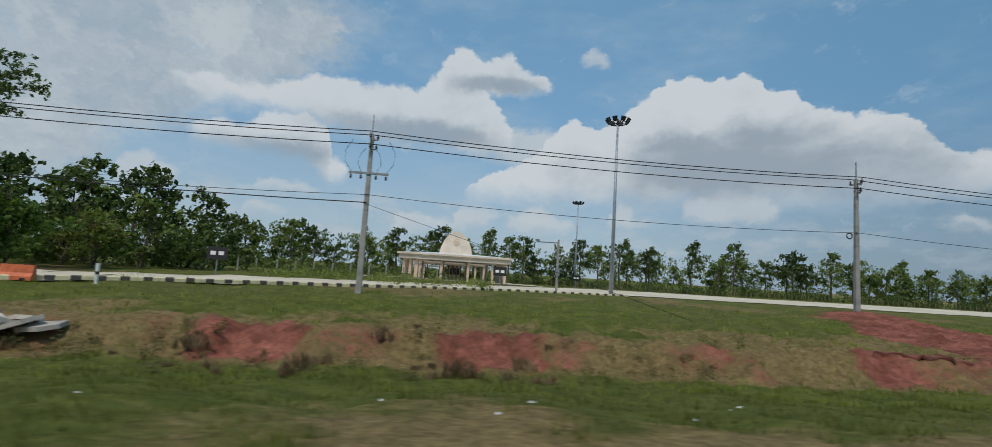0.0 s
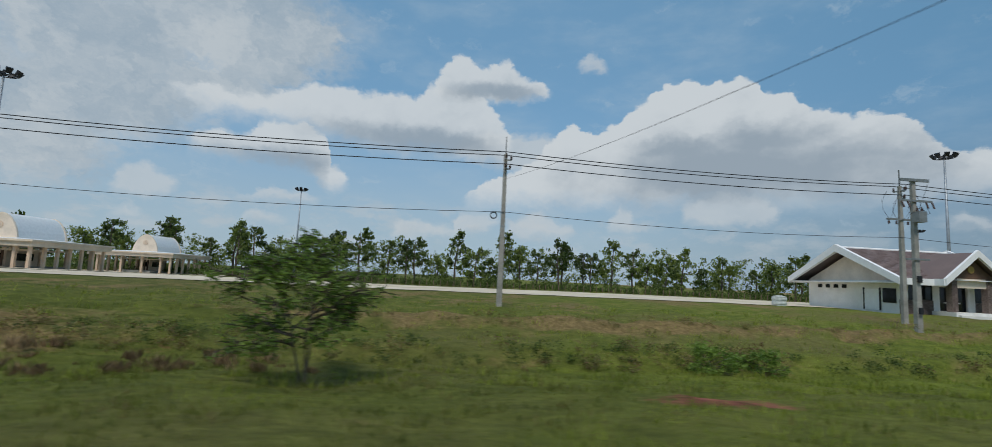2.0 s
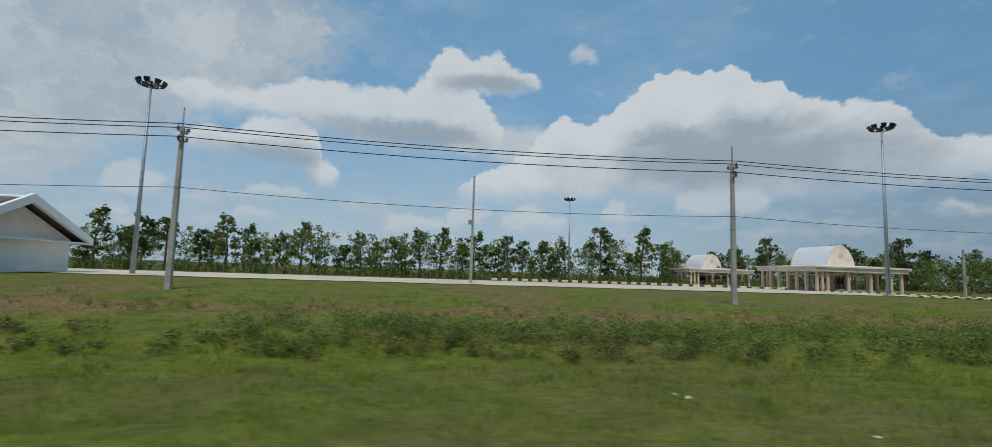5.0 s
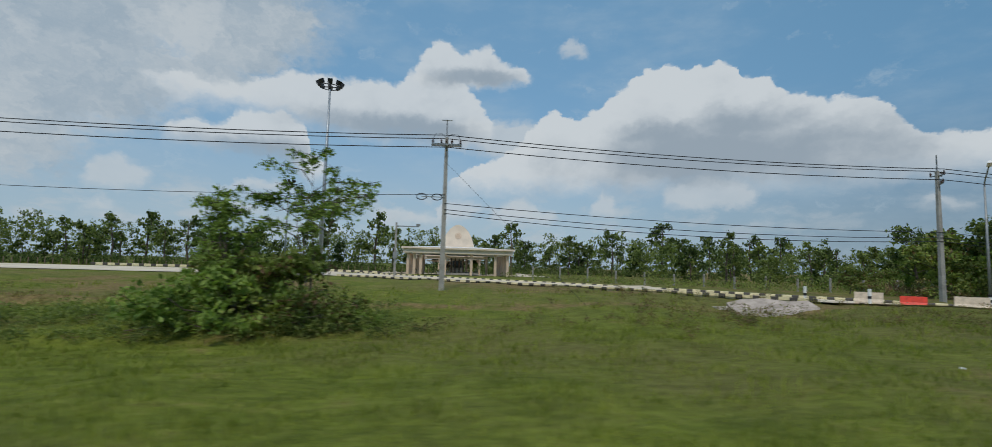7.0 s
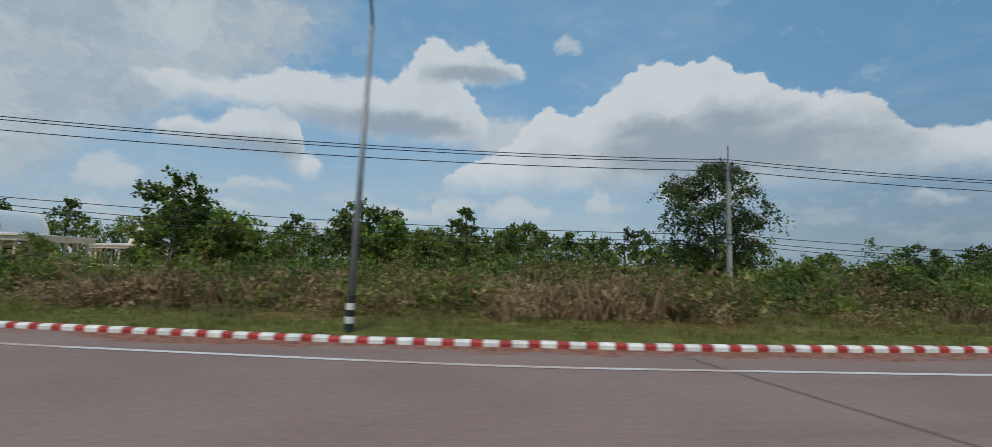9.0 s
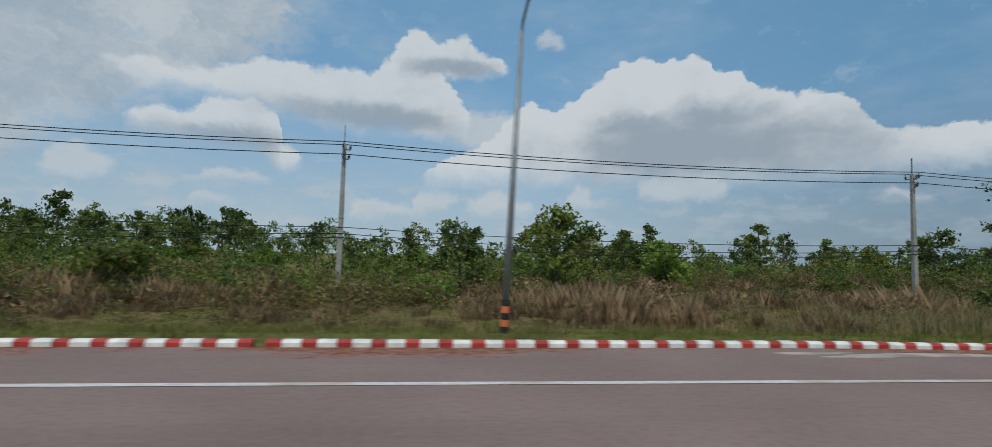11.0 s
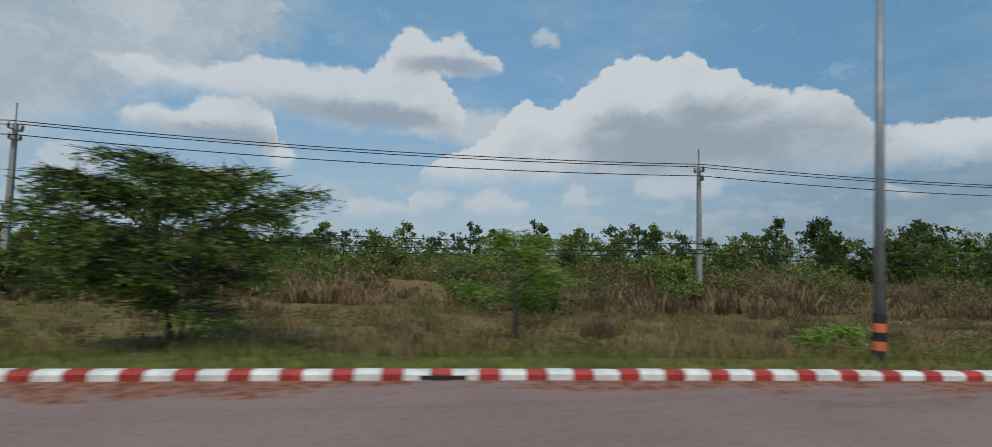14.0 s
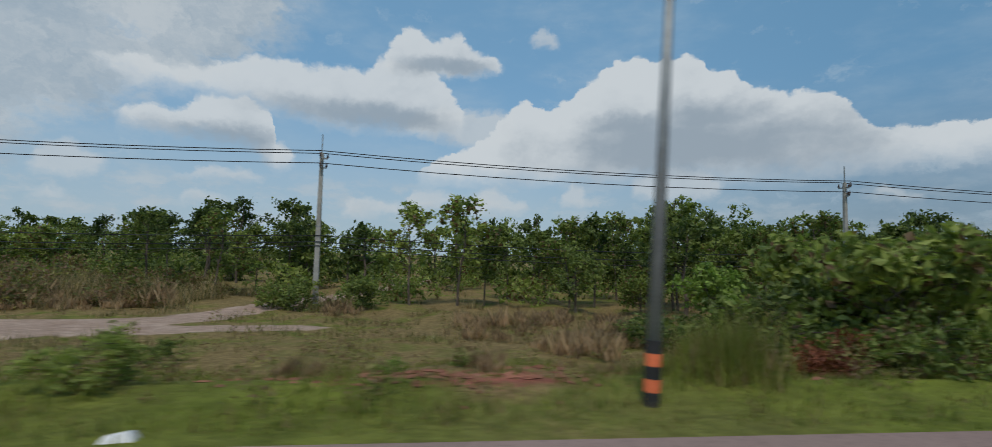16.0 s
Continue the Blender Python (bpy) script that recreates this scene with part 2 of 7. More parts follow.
def plain(name, color, rough=0.7, metal=0.0, vary=0.25, scale=3.0, bump=0.15):
    """A painted, cast or metal surface with stains at two sizes."""
    def build(k):
        obj = k.n("ShaderNodeTexCoord").outputs["Object"]
        n1 = k.noise(obj, scale, 5.0)
        n2 = k.noise(obj, scale * 9, 3.0)
        dark = tuple(c * (1 - vary) for c in color)
        light = tuple(min(1, c * (1 + vary * 0.4)) for c in color)
        c = k.mix(k.smooth(k.math("ADD", k.math("MULTIPLY", n1, 0.7), k.math("MULTIPLY", n2, 0.3)), 0.3, 0.7), dark, light)
        return principled(k, c, rough, metal, n2, bump, 0.01)
    return material(name, build)


def leaf_material(name, dark, light, dry=None, dry_part=0.0, warm=(1.16, 1.0, 0.92)):
    dark, light = tuple(1.6 * q * f for q, f in zip(dark, warm)), tuple(1.38 * q * f for q, f in zip(light, warm))

    def build(k):
        r = k.n("ShaderNodeNewGeometry").outputs["Random Per Island"]
        o = k.n("ShaderNodeObjectInfo").outputs["Random"]
        big = k.noise(where(k), 0.35, 2.0)
        mid = k.noise(where(k), 1.1, 2.0)
        f = k.math("ADD", k.math("MULTIPLY", r, 0.55), k.math("ADD", k.math("MULTIPLY", o, 0.3), k.math("ADD", k.math("MULTIPLY", k.math("SUBTRACT", big, 0.5), 0.7), k.math("MULTIPLY", k.math("SUBTRACT", mid, 0.5), 0.9))))
        c = k.mix(k.smooth(f, 0.08, 0.82), tuple(0.8 * q for q in dark), tuple(1.06 * q for q in light))
        if dry:
            c = k.mix(k.smooth(k.math("ADD", r, k.math("MULTIPLY", k.noise(where(k), 0.9, 2.0), 1.2)), 1.75 - dry_part * 1.4, 1.85 - dry_part * 1.4), c, dry)
        d = principled(k, c, 0.55, spec=0.25)
        tr = k.n("ShaderNodeBsdfTranslucent")
        k.link(k.mix(1.0, c, (1.1, 1.2, 0.6), "MULTIPLY"), tr.inputs[0])
        mx = k.n("ShaderNodeMixShader")
        mx.inputs[0].default_value = 0.42
        k.link(d, mx.inputs[1])
        k.link(tr.outputs[0], mx.inputs[2])
        return mx.outputs[0]
    return material(name, build)


def ground_build(k):
    p = where(k)
    soil = k.n("ShaderNodeAttribute", attribute_name="soil").outputs["Fac"]
    dry = k.n("ShaderNodeAttribute", attribute_name="dry").outputs["Fac"]
    n1, n2, n3, n4 = k.noise(p, 0.09, 4.0), k.noise(p, 0.7, 5.0, 0.65), k.noise(p, 6.0, 4.0, 0.7), k.noise(p, 30.0, 3.0, 0.7)
    green = k.mix(k.smooth(n2, 0.3, 0.7), (0.086, 0.116, 0.018), (0.152, 0.190, 0.030))
    green = k.mix(k.smooth(n1, 0.42, 0.68), green, (0.135, 0.135, 0.045))
    green = k.mix(k.math("MULTIPLY", k.smooth(n3, 0.45, 0.75), 0.40), green, (0.165, 0.170, 0.055))
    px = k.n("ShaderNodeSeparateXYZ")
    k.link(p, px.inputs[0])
    # olive grass at low x, also mixed darker: a lower brightness put into colour
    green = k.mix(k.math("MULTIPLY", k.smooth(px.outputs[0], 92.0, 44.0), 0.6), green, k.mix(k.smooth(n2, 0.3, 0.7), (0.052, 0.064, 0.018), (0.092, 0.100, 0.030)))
    green = k.mix(k.math("MULTIPLY", k.math("MULTIPLY", k.smooth(px.outputs[0], 216.0, 240.0), k.smooth(px.outputs[0], 490.0, 474.0)), 0.62), green, k.mix(k.smooth(n2, 0.3, 0.7), (0.086, 0.086, 0.030), (0.150, 0.142, 0.052)))
    straw = k.mix(k.smooth(n3, 0.3, 0.7), (0.132, 0.100, 0.046), (0.232, 0.178, 0.084))
    green = k.mix(k.smooth(k.math("ADD", dry, k.math("MULTIPLY", k.math("SUBTRACT", n2, 0.5), 1.3)), 0.35, 0.75), green, straw)
    red = k.mix(k.smooth(n2, 0.35, 0.65), (0.165, 0.058, 0.042), (0.320, 0.122, 0.094))
    red = k.mix(k.math("MULTIPLY", k.smooth(n3, 0.4, 0.7), 0.6), red, (0.105, 0.050, 0.033))
    c = k.mix(k.smooth(k.math("ADD", soil, k.math("ADD", k.math("MULTIPLY", k.math("SUBTRACT", n3, 0.5), 0.9), k.math("MULTIPLY", k.math("SUBTRACT", n2, 0.5), 0.9))), 0.38, 0.66), green, red)
    clay = k.n("ShaderNodeAttribute", attribute_name="clay").outputs["Fac"]
    c = k.mix(k.smooth(k.math("ADD", clay, k.math("MULTIPLY", k.math("SUBTRACT", n3, 0.5), 0.5)), 0.3, 0.7), c, k.mix(k.smooth(n2, 0.3, 0.7), (0.26, 0.145, 0.105), (0.37, 0.225, 0.175)))
    track = k.n("ShaderNodeAttribute", attribute_name="track").outputs["Fac"]
    gravel = k.mix(k.smooth(n2, 0.3, 0.7), (0.30, 0.215, 0.175), (0.41, 0.32, 0.27))
    gravel = k.mix(k.math("MULTIPLY", n4, 0.4), gravel, (0.26, 0.20, 0.17))
    c = k.mix(k.smooth(k.math("ADD", track, k.math("MULTIPLY", k.math("SUBTRACT", n2, 0.5), 0.7)), 0.42, 0.58), c, gravel)
    c = k.mix(1.0, c, (1.05, 1.0, 0.93), "MULTIPLY")
    mottle = k.smooth(k.noise(k.vec("MULTIPLY", p, (1.0, 1.6, 1.0)), 2.2, 8.0, 0.72), 0.28, 0.72, 0.78, 1.36)
    c = k.vec("SCALE", c, scale=mottle)
    h = k.math("ADD", k.math("MULTIPLY", n3, 0.6), k.math("MULTIPLY", n4, 0.4))
    return principled(k, c, 0.95, bump=h, strength=1.0, dist=0.10, spec=0.1)


def asphalt_build(k):
    p = where(k)
    n1, n2, n3 = k.noise(p, 0.25, 4.0), k.noise(p, 2.0, 4.0), k.noise(p, 90.0, 2.0)
    streak = k.noise(k.vec("MULTIPLY", p, (0.06, 1.2, 1.0)), 1.0, 4.0)
    c = k.mix(k.smooth(n1, 0.3, 0.7), (0.212, 0.148, 0.134), (0.266, 0.194, 0.176))
    c = k.mix(k.math("MULTIPLY", k.smooth(streak, 0.5, 0.8), 0.5), c, (0.155, 0.112, 0.100))
    c = k.mix(k.math("MULTIPLY", k.smooth(n2, 0.62, 0.72), 0.4), c, (0.19, 0.13, 0.10))
    c = k.mix(k.math("MULTIPLY", n3, 0.35), c, (0.21, 0.175, 0.165))
    c = k.mix(k.math("MULTIPLY", k.smooth(k.noise(k.vec("MULTIPLY", p, (0.10, 0.35, 1.0)), 1.0, 6.0, 0.7), 0.60, 0.68), 0.45), c, (0.110, 0.086, 0.080))
    pit = k.noise(p, 9.0, 6.0, 0.75)
    c = k.mix(k.math("MULTIPLY", k.smooth(pit, 0.50, 0.64), 0.42), c, (0.120, 0.090, 0.080))
    c = k.mix(k.math("MULTIPLY", k.smooth(pit, 0.46, 0.36), 0.35), c, (0.280, 0.225, 0.205))
    washed = k.n("ShaderNodeAttribute", attribute_name="dirt").outputs["Fac"]
    rag = k.noise(k.vec("MULTIPLY", p, (0.9, 2.2, 1.0)), 1.0, 7.0, 0.7)
    earth = k.mix(k.smooth(k.noise(p, 5.0, 5.0, 0.7), 0.35, 0.65), (0.14, 0.058, 0.036), (0.31, 0.155, 0.11))
    c = k.mix(k.math("MULTIPLY", k.smooth(k.math("ADD", washed, k.math("MULTIPLY", k.math("SUBTRACT", rag, 0.5), 2.2)), 0.42, 0.72), k.smooth(washed, 0.0, 0.25)), c, earth)
    c = k.mix(1.0, c, (1.05, 1.0, 0.95), "MULTIPLY")
    return principled(k, c, 0.85, bump=n3, strength=0.35, dist=0.01, spec=0.2)


def concrete_road_build(k):
    p = where(k)
    n1, n2 = k.noise(p, 0.2, 4.0), k.noise(p, 4.0, 4.0)
    c = k.mix(k.smooth(n1, 0.3, 0.7), (0.54, 0.455, 0.34), (0.67, 0.585, 0.455))
    c = k.mix(k.math("MULTIPLY", k.smooth(n2, 0.5, 0.8), 0.3), c, (0.36, 0.29, 0.22))
    return principled(k, c, 0.85, bump=n2, strength=0.2)


def brick_build(k):
    o = k.n("ShaderNodeTexCoord").outputs["Object"]
    r = k.n("ShaderNodeObjectInfo").outputs["Random"]
    n = k.noise(o, 9.0, 4.0)
    c = k.mix(r, (0.085, 0.062, 0.055), (0.245, 0.190, 0.170))
    c = k.mix(k.smooth(n, 0.45, 0.7), c, (0.12, 0.09, 0.08))
    return principled(k, c, 0.85, bump=n, strength=0.4)


def roof_build(k):
    o = k.n("ShaderNodeTexCoord").outputs["Object"]
    r = k.n("ShaderNodeNewGeometry").outputs["Random Per Island"]
    c = k.mix(r, (0.130, 0.092, 0.086), (0.215, 0.162, 0.152))
    c = k.mix(k.math("MULTIPLY", k.smooth(k.noise(o, 0.8, 4.0), 0.45, 0.7), 0.5), c, (0.22, 0.16, 0.145))
    return principled(k, c, 0.7, bump=k.noise(o, 14.0, 3.0), strength=0.2)


def bark_build(k):
    p = k.n("ShaderNodeTexCoord").outputs["Object"]
    n = k.noise(k.vec("MULTIPLY", p, (6.0, 6.0, 1.2)), 1.5, 5.0)
    return principled(k, k.mix(k.smooth(n, 0.3, 0.7), (0.055, 0.042, 0.032), (0.16, 0.13, 0.10)), 0.9, bump=n, strength=0.6)


def glass_dark_build(k):
    n = k.noise(k.n("ShaderNodeTexCoord").outputs["Object"], 1.2, 3.0)
    return principled(k, k.mix(n, (0.006, 0.007, 0.009), (0.016, 0.018, 0.022)), 0.06, spec=0.5)


M_GROUND = material("grass and red earth", ground_build)
M_ASPHALT = material("worn asphalt", asphalt_build)
M_CONCRETE_ROAD = material("pale concrete road", concrete_road_build)
M_BRICK = material("dark brown brick", brick_build)
M_ROOF = material("brown roof tiles", roof_build)
M_BARK = material("bark", bark_build)
M_GLASS = material("dark window glass", glass_dark_build)


def line_build(k):
    p = where(k)
    c = k.mix(k.smooth(k.noise(p, 7.0, 5.0, 0.7), 0.35, 0.7), (0.52, 0.50, 0.47), (0.72, 0.71, 0.68))
    c = k.mix(k.math("MULTIPLY", k.smooth(k.noise(p, 0.33, 5.0, 0.65), 0.46, 0.66), 0.7), c, (0.40, 0.28, 0.21))
    c = k.mix(k.smooth(k.noise(p, 22.0, 3.0, 0.7), 0.66, 0.72), c, (0.22, 0.18, 0.165))
    away = k.vec("LENGTH", k.vec("MULTIPLY", k.vec("SUBTRACT", p, (267.0, 11.9, 0.0)), (0.10, 0.36, 0.0)))
    mud = k.smooth(k.math("ADD", away, k.math("MULTIPLY", k.math("SUBTRACT", k.noise(p, 1.3, 6.0, 0.7), 0.5), 1.6)), 1.05, 0.55)
    c = k.mix(k.math("MULTIPLY", mud, 0.8), c, (0.33, 0.19, 0.125))
    return principled(k, c, 0.75, spec=0.2)


M_LINE = material("worn white road paint", line_build)
M_KERB_RED = plain("red kerb paint", (0.44, 0.05, 0.04), 0.6, vary=0.4)
M_KERB_WHITE = plain("white kerb paint", (0.78, 0.77, 0.71), 0.6, vary=0.3)
M_KERB_YELLOW = plain("faded yellow kerb paint", (0.70, 0.62, 0.38), 0.7)
M_KERB_DARK = plain("faded black kerb paint", (0.085, 0.078, 0.068), 0.7)
M_POLE = plain("weathered grey concrete", (0.34, 0.33, 0.30), 0.9, vary=0.35, scale=1.2)
M_STEEL = plain("galvanised steel", (0.30, 0.315, 0.315), 0.55, 0.55, vary=0.25)
M_MAST = plain("grey galvanised mast", (0.36, 0.40, 0.44), 0.5, 0.4, vary=0.2)
M_DARK = plain("dark metal", (0.035, 0.037, 0.042), 0.5, 0.3)
M_CABLE = plain("black cable", (0.02, 0.022, 0.026), 0.6)
M_PORCELAIN = plain("brown glazed porcelain", (0.10, 0.06, 0.05), 0.3)
M_WHITE = plain("white wall paint", (0.78, 0.77, 0.74), 0.75, vary=0.12, scale=0.8)
M_TRIM = plain("bright white trim", (0.86, 0.86, 0.86), 0.6, vary=0.06)
M_CREAM = plain("cream render", (0.76, 0.645, 0.525), 0.8, vary=0.15, scale=0.7)
M_CREAM_DARK = plain("tan column render", (0.66, 0.50, 0.37), 0.8, vary=0.2, scale=0.7)
M_VAULT = plain("white metal sheet roof", (0.82, 0.82, 0.81), 0.35, 0.2, vary=0.08)
M_GOLD = plain("dull gold paint", (0.45, 0.32, 0.10), 0.5, 0.3)
M_TIMBER = plain("brown gable boarding", (0.14, 0.085, 0.055), 0.7)
M_RED_PLASTIC = plain("faded red plastic", (0.72, 0.07, 0.045), 0.5, vary=0.3)
M_ORANGE = plain("faded orange plastic", (0.66, 0.17, 0.07), 0.55, vary=0.3)
M_PALE_PLASTIC = plain("sun bleached pale plastic", (0.62, 0.52, 0.40), 0.6, vary=0.3)
M_BAND_BLACK = plain("black band paint", (0.03, 0.03, 0.03), 0.6)
M_BAND_WHITE = plain("white band paint", (0.75, 0.75, 0.72), 0.6)
M_BAND_ORANGE = plain("orange reflective band", (0.80, 0.19, 0.08), 0.5)
M_RUBBLE = plain("broken concrete", (0.52, 0.47, 0.40), 0.95, vary=0.4, scale=2.0, bump=0.5)
M_SAND = plain("pale washed sand", (0.42, 0.36, 0.31), 0.95, vary=0.4, scale=1.5, bump=0.3)
M_LITTER = plain("white plastic litter", (0.8, 0.8, 0.8), 0.6)
M_WOOD = plain("weathered fence wood", (0.22, 0.16, 0.11), 0.9, vary=0.3)
M_TANK = plain("light grey plastic tank", (0.55, 0.58, 0.56), 0.5)

L_WOOD = leaf_material("dry forest leaves", (0.034, 0.062, 0.020), (0.140, 0.196, 0.058))
L_DARK = leaf_material("dark broad leaves", (0.026, 0.050, 0.017), (0.080, 0.122, 0.037))
L_FRESH = leaf_material("fresh feathery leaves", (0.066, 0.128, 0.030), (0.170, 0.265, 0.066))
L_BUSH = leaf_material("bush leaves", (0.066, 0.110, 0.030), (0.190, 0.255, 0.072), (0.15, 0.095, 0.05), 0.25)
L_DRY = leaf_material("dry brown scrub", (0.108, 0.072, 0.044), (0.360, 0.248, 0.156), warm=(1.0, 1.0, 1.0))
L_SCRUB = leaf_material("olive scrub leaves", (0.070, 0.088, 0.032), (0.232, 0.238, 0.094), (0.20, 0.125, 0.075), 0.42)
L_TALL = leaf_material("large dark teak-like leaves", (0.030, 0.060, 0.027), (0.105, 0.160, 0.066))
L_RUST = leaf_material("withered rust brown leaves", (0.070, 0.028, 0.018), (0.190, 0.080, 0.050))
L_FOX = leaf_material("reddish dry grass blades", (0.135, 0.082, 0.050), (0.370, 0.235, 0.150), (0.13, 0.14, 0.045), 0.22, warm=(1.0, 1.0, 1.0))
L_GRASS = leaf_material("green grass blades", (0.084, 0.122, 0.019), (0.190, 0.245, 0.044), (0.20, 0.16, 0.06), 0.15)
# olive, and darker than L_GRASS: the dimmer stretch is put into the blade colour
L_OLIVE = leaf_material("olive grass blades", (0.052, 0.074, 0.016), (0.120, 0.150, 0.036), (0.16, 0.12, 0.05), 0.22)
L_VERGE = leaf_material("mixed verge grass blades", (0.074, 0.108, 0.023), (0.186, 0.232, 0.056), (0.24, 0.18, 0.08), 0.40)
L_STRAW = leaf_material("straw grass blades", (0.145, 0.104, 0.056), (0.390, 0.295, 0.168), (0.10, 0.115, 0.035), 0.34, warm=(1.0, 1.0, 1.0))


# ======== mesh helpers ========
class MB:
    """Collects vertices and faces of one mesh."""

    def __init__(self):
        self.v, self.f = [], []

    def add(self, verts, faces):
        b = len(self.v)
        self.v += [tuple(q) for q in verts]
        self.f += [tuple(i + b for i in f) for f in faces]
        return self

    def box(self, x0, x1, y0, y1, z0, z1):
        return self.add([(x0, y0, z0), (x1, y0, z0), (x1, y1, z0), (x0, y1, z0), (x0, y0, z1), (x1, y0, z1), (x1, y1, z1), (x0, y1, z1)],
                        [(3, 2, 1, 0), (4, 5, 6, 7), (0, 1, 5, 4), (1, 2, 6, 5), (2, 3, 7, 6), (3, 0, 4, 7)])

    def hull(self, bottom, top):
        """Two loops of the same length joined into a solid."""
        n = len(bottom)
        return self.add(list(bottom) + list(top), [tuple(range(n))[::-1], tuple(range(n, 2 * n))] + [(i, (i + 1) % n, n + (i + 1) % n, n + i) for i in range(n)])

    def tube(self, pts, radii, n=6, caps=True):
        pts = [Vector(q) for q in pts]
        rings = []
        for i, q in enumerate(pts):
            d = (pts[min(i + 1, len(pts) - 1)] - pts[max(i - 1, 0)]).normalized()
            a = d.orthogonal().normalized() if abs(d.z) < 0.98 else Vector((1, 0, 0))
            a = (a - d * a.dot(d)).normalized() if abs(d.z) >= 0.98 else (Vector((0, 0, 1)) - d * d.z).normalized()
            b = d.cross(a)
            r = radii[i] if hasattr(radii, "__len__") else radii
            rings.append([q + (a * math.cos(2 * math.pi * (j + 0.5) / n) + b * math.sin(2 * math.pi * (j + 0.5) / n)) * r for j in range(n)])
        faces = []
        for i in range(len(pts) - 1):
            for j in range(n):
                faces.append((i * n + j, i * n + (j + 1) % n, (i + 1) * n + (j + 1) % n, (i + 1) * n + j))
        if caps:
            faces += [tuple(range(n))[::-1], tuple(range((len(pts) - 1) * n, len(pts) * n))]
        return self.add([q for r in rings for q in r], faces)

    def mesh(self, name, material):
        m = bpy.data.meshes.new(name)
        m.from_pydata(self.v, [], self.f)
        m.materials.append(material)
        m.update()
        return m


def np_mesh(name, verts, quads, material, smooth=False, attrs=None):
    """A mesh from arrays; quads (n, 4) or triangles (n, 3)."""
    verts, quads = np.asarray(verts, "f4"), np.asarray(quads, "i4")
    m = bpy.data.meshes.new(name)
    k = quads.shape[1]
    m.vertices.add(len(verts))
    m.vertices.foreach_set("co", verts.ravel())
    m.loops.add(quads.size)
    m.loops.foreach_set("vertex_index", quads.ravel())
    m.polygons.add(len(quads))
    m.polygons.foreach_set("loop_start", np.arange(0, quads.size, k, dtype="i4"))
    m.polygons.foreach_set("use_smooth", np.full(len(quads), smooth))
    for key, values in (attrs or {}).items():
        m.attributes.new(key, "FLOAT", "POINT").data.foreach_set("value", np.asarray(values, "f4"))
    m.materials.append(material)
    m.update(calc_edges=True)
    return m


def part(name, mb, mat, parent=None, label="", smooth=False):
    ob = new(name, mb.mesh(name, mat) if isinstance(mb, MB) else mb)
    if smooth:
        ob.data.polygons.foreach_set("use_smooth", [True] * len(ob.data.polygons))
    if parent is not None:
        ob.parent = parent
    if label:
        ob["label"] = label
    return ob


def thing(name, label, category, place=(0, 0, 0), group="", kind="", turn=0.0):
    ob = new(name)
    ob.matrix_basis = pose(*place, 0, 0, turn)
    ob.empty_display_size = 0.2
    return tagged(ob, label, category, group, kind)


rng = np.random.default_rng(7)
PX, PY = [r[1] for r in PATH], [r[2] for r in PATH]


def road_y(x):
    """The y of the lane that the camera drives in."""
    x = np.asarray(x, float)
    y = np.interp(x, PX, PY)
    y = np.where(x < 0, 0.042 * x, y)
    return np.where(x > PX[-1], -0.05 * (x - PX[-1]), y)


def lerp(x, xs, ys):
    return np.interp(x, xs, ys)


def sstep(v, a, b):
    q = np.clip((v - a) / (b - a), 0, 1)
    return q * q * (3 - 2 * q)


def wave(x, y, s, seed):
    """Cheap smooth noise in -1..1."""
    r = np.random.default_rng(seed)
    out = 0
    for i in range(7):
        a, ph, f = r.uniform(0, 6.28), r.uniform(0, 6.28), r.uniform(0.5, 1.9) / s
        out = out + np.sin((x * np.cos(a) + y * np.sin(a)) * f * 6.28 + ph)
    return out / 3.5


# far kerb of the exit road and of the highway, from the weigh station to its end
KERB = [(205.0, 71.0), (214.0, 62.0), (226.6, 50.8), (232.0, 45.8), (238.0, 39.8), (245.0, 33.6), (250.0, 30.6), (259.2, 25.95), (266.0, 22.1), (272.0, 20.5), (277.5, 19.1),
        (285.3, 18.05), (291.7, 17.9), (320.0, 17.6), (353.4, 16.8), (361.9, 16.1), (370.8, 15.65), (378.0, 15.25), (386.5, 15.1), (394.2, 14.6), (403.0, 13.95), (410.3, 13.45),
        (419.1, 12.6), (426.1, 11.9), (434.5, 11.2), (441.9, 10.7), (450.3, 9.95), (457.6, 9.15), (464.5, 8.5), (473.5, 7.55), (479.5, 7.1), (482.6, 6.95)]
# island between exit road and highway: from its start on the road side round the nose and back along the exit road
ISLAND = [(241.5, 13.4), (243.0, 12.8), (245.0, 12.72), (247.0, 12.74), (249.6, 13.2), (251.4, 14.0), (252.9, 14.9), (253.7, 15.8), (254.3, 17.0), (254.5, 18.9),
          (253.9, 20.9), (252.0, 23.0), (248.0, 24.8), (244.5, 27.0), (240.8, 30.6), (233.2, 38.0), (226.0, 44.0), (217.0, 50.5), (205.0, 58.0)]


def rise(x, y):
    """How far the ramp lies above the highway."""
    return 0.30 * (1 - sstep(x, 240, 257)) * sstep(y, 19, 29)


def resample(pts, step):
    pts = np.array(pts, float)
    d = np.r_[0, np.cumsum(np.hypot(*np.diff(pts, axis=0).T))]
    s = np.arange(0, d[-1], step)
    return np.c_[np.interp(s, d, pts[:, 0]), np.interp(s, d, pts[:, 1])]


def smooth_line(pts, step=1.0, rounds=3):
    q = resample(pts, step)
    for _ in range(rounds):
        q[1:-1] = (q[:-2] + 2 * q[1:-1] + q[2:]) / 4
    return q


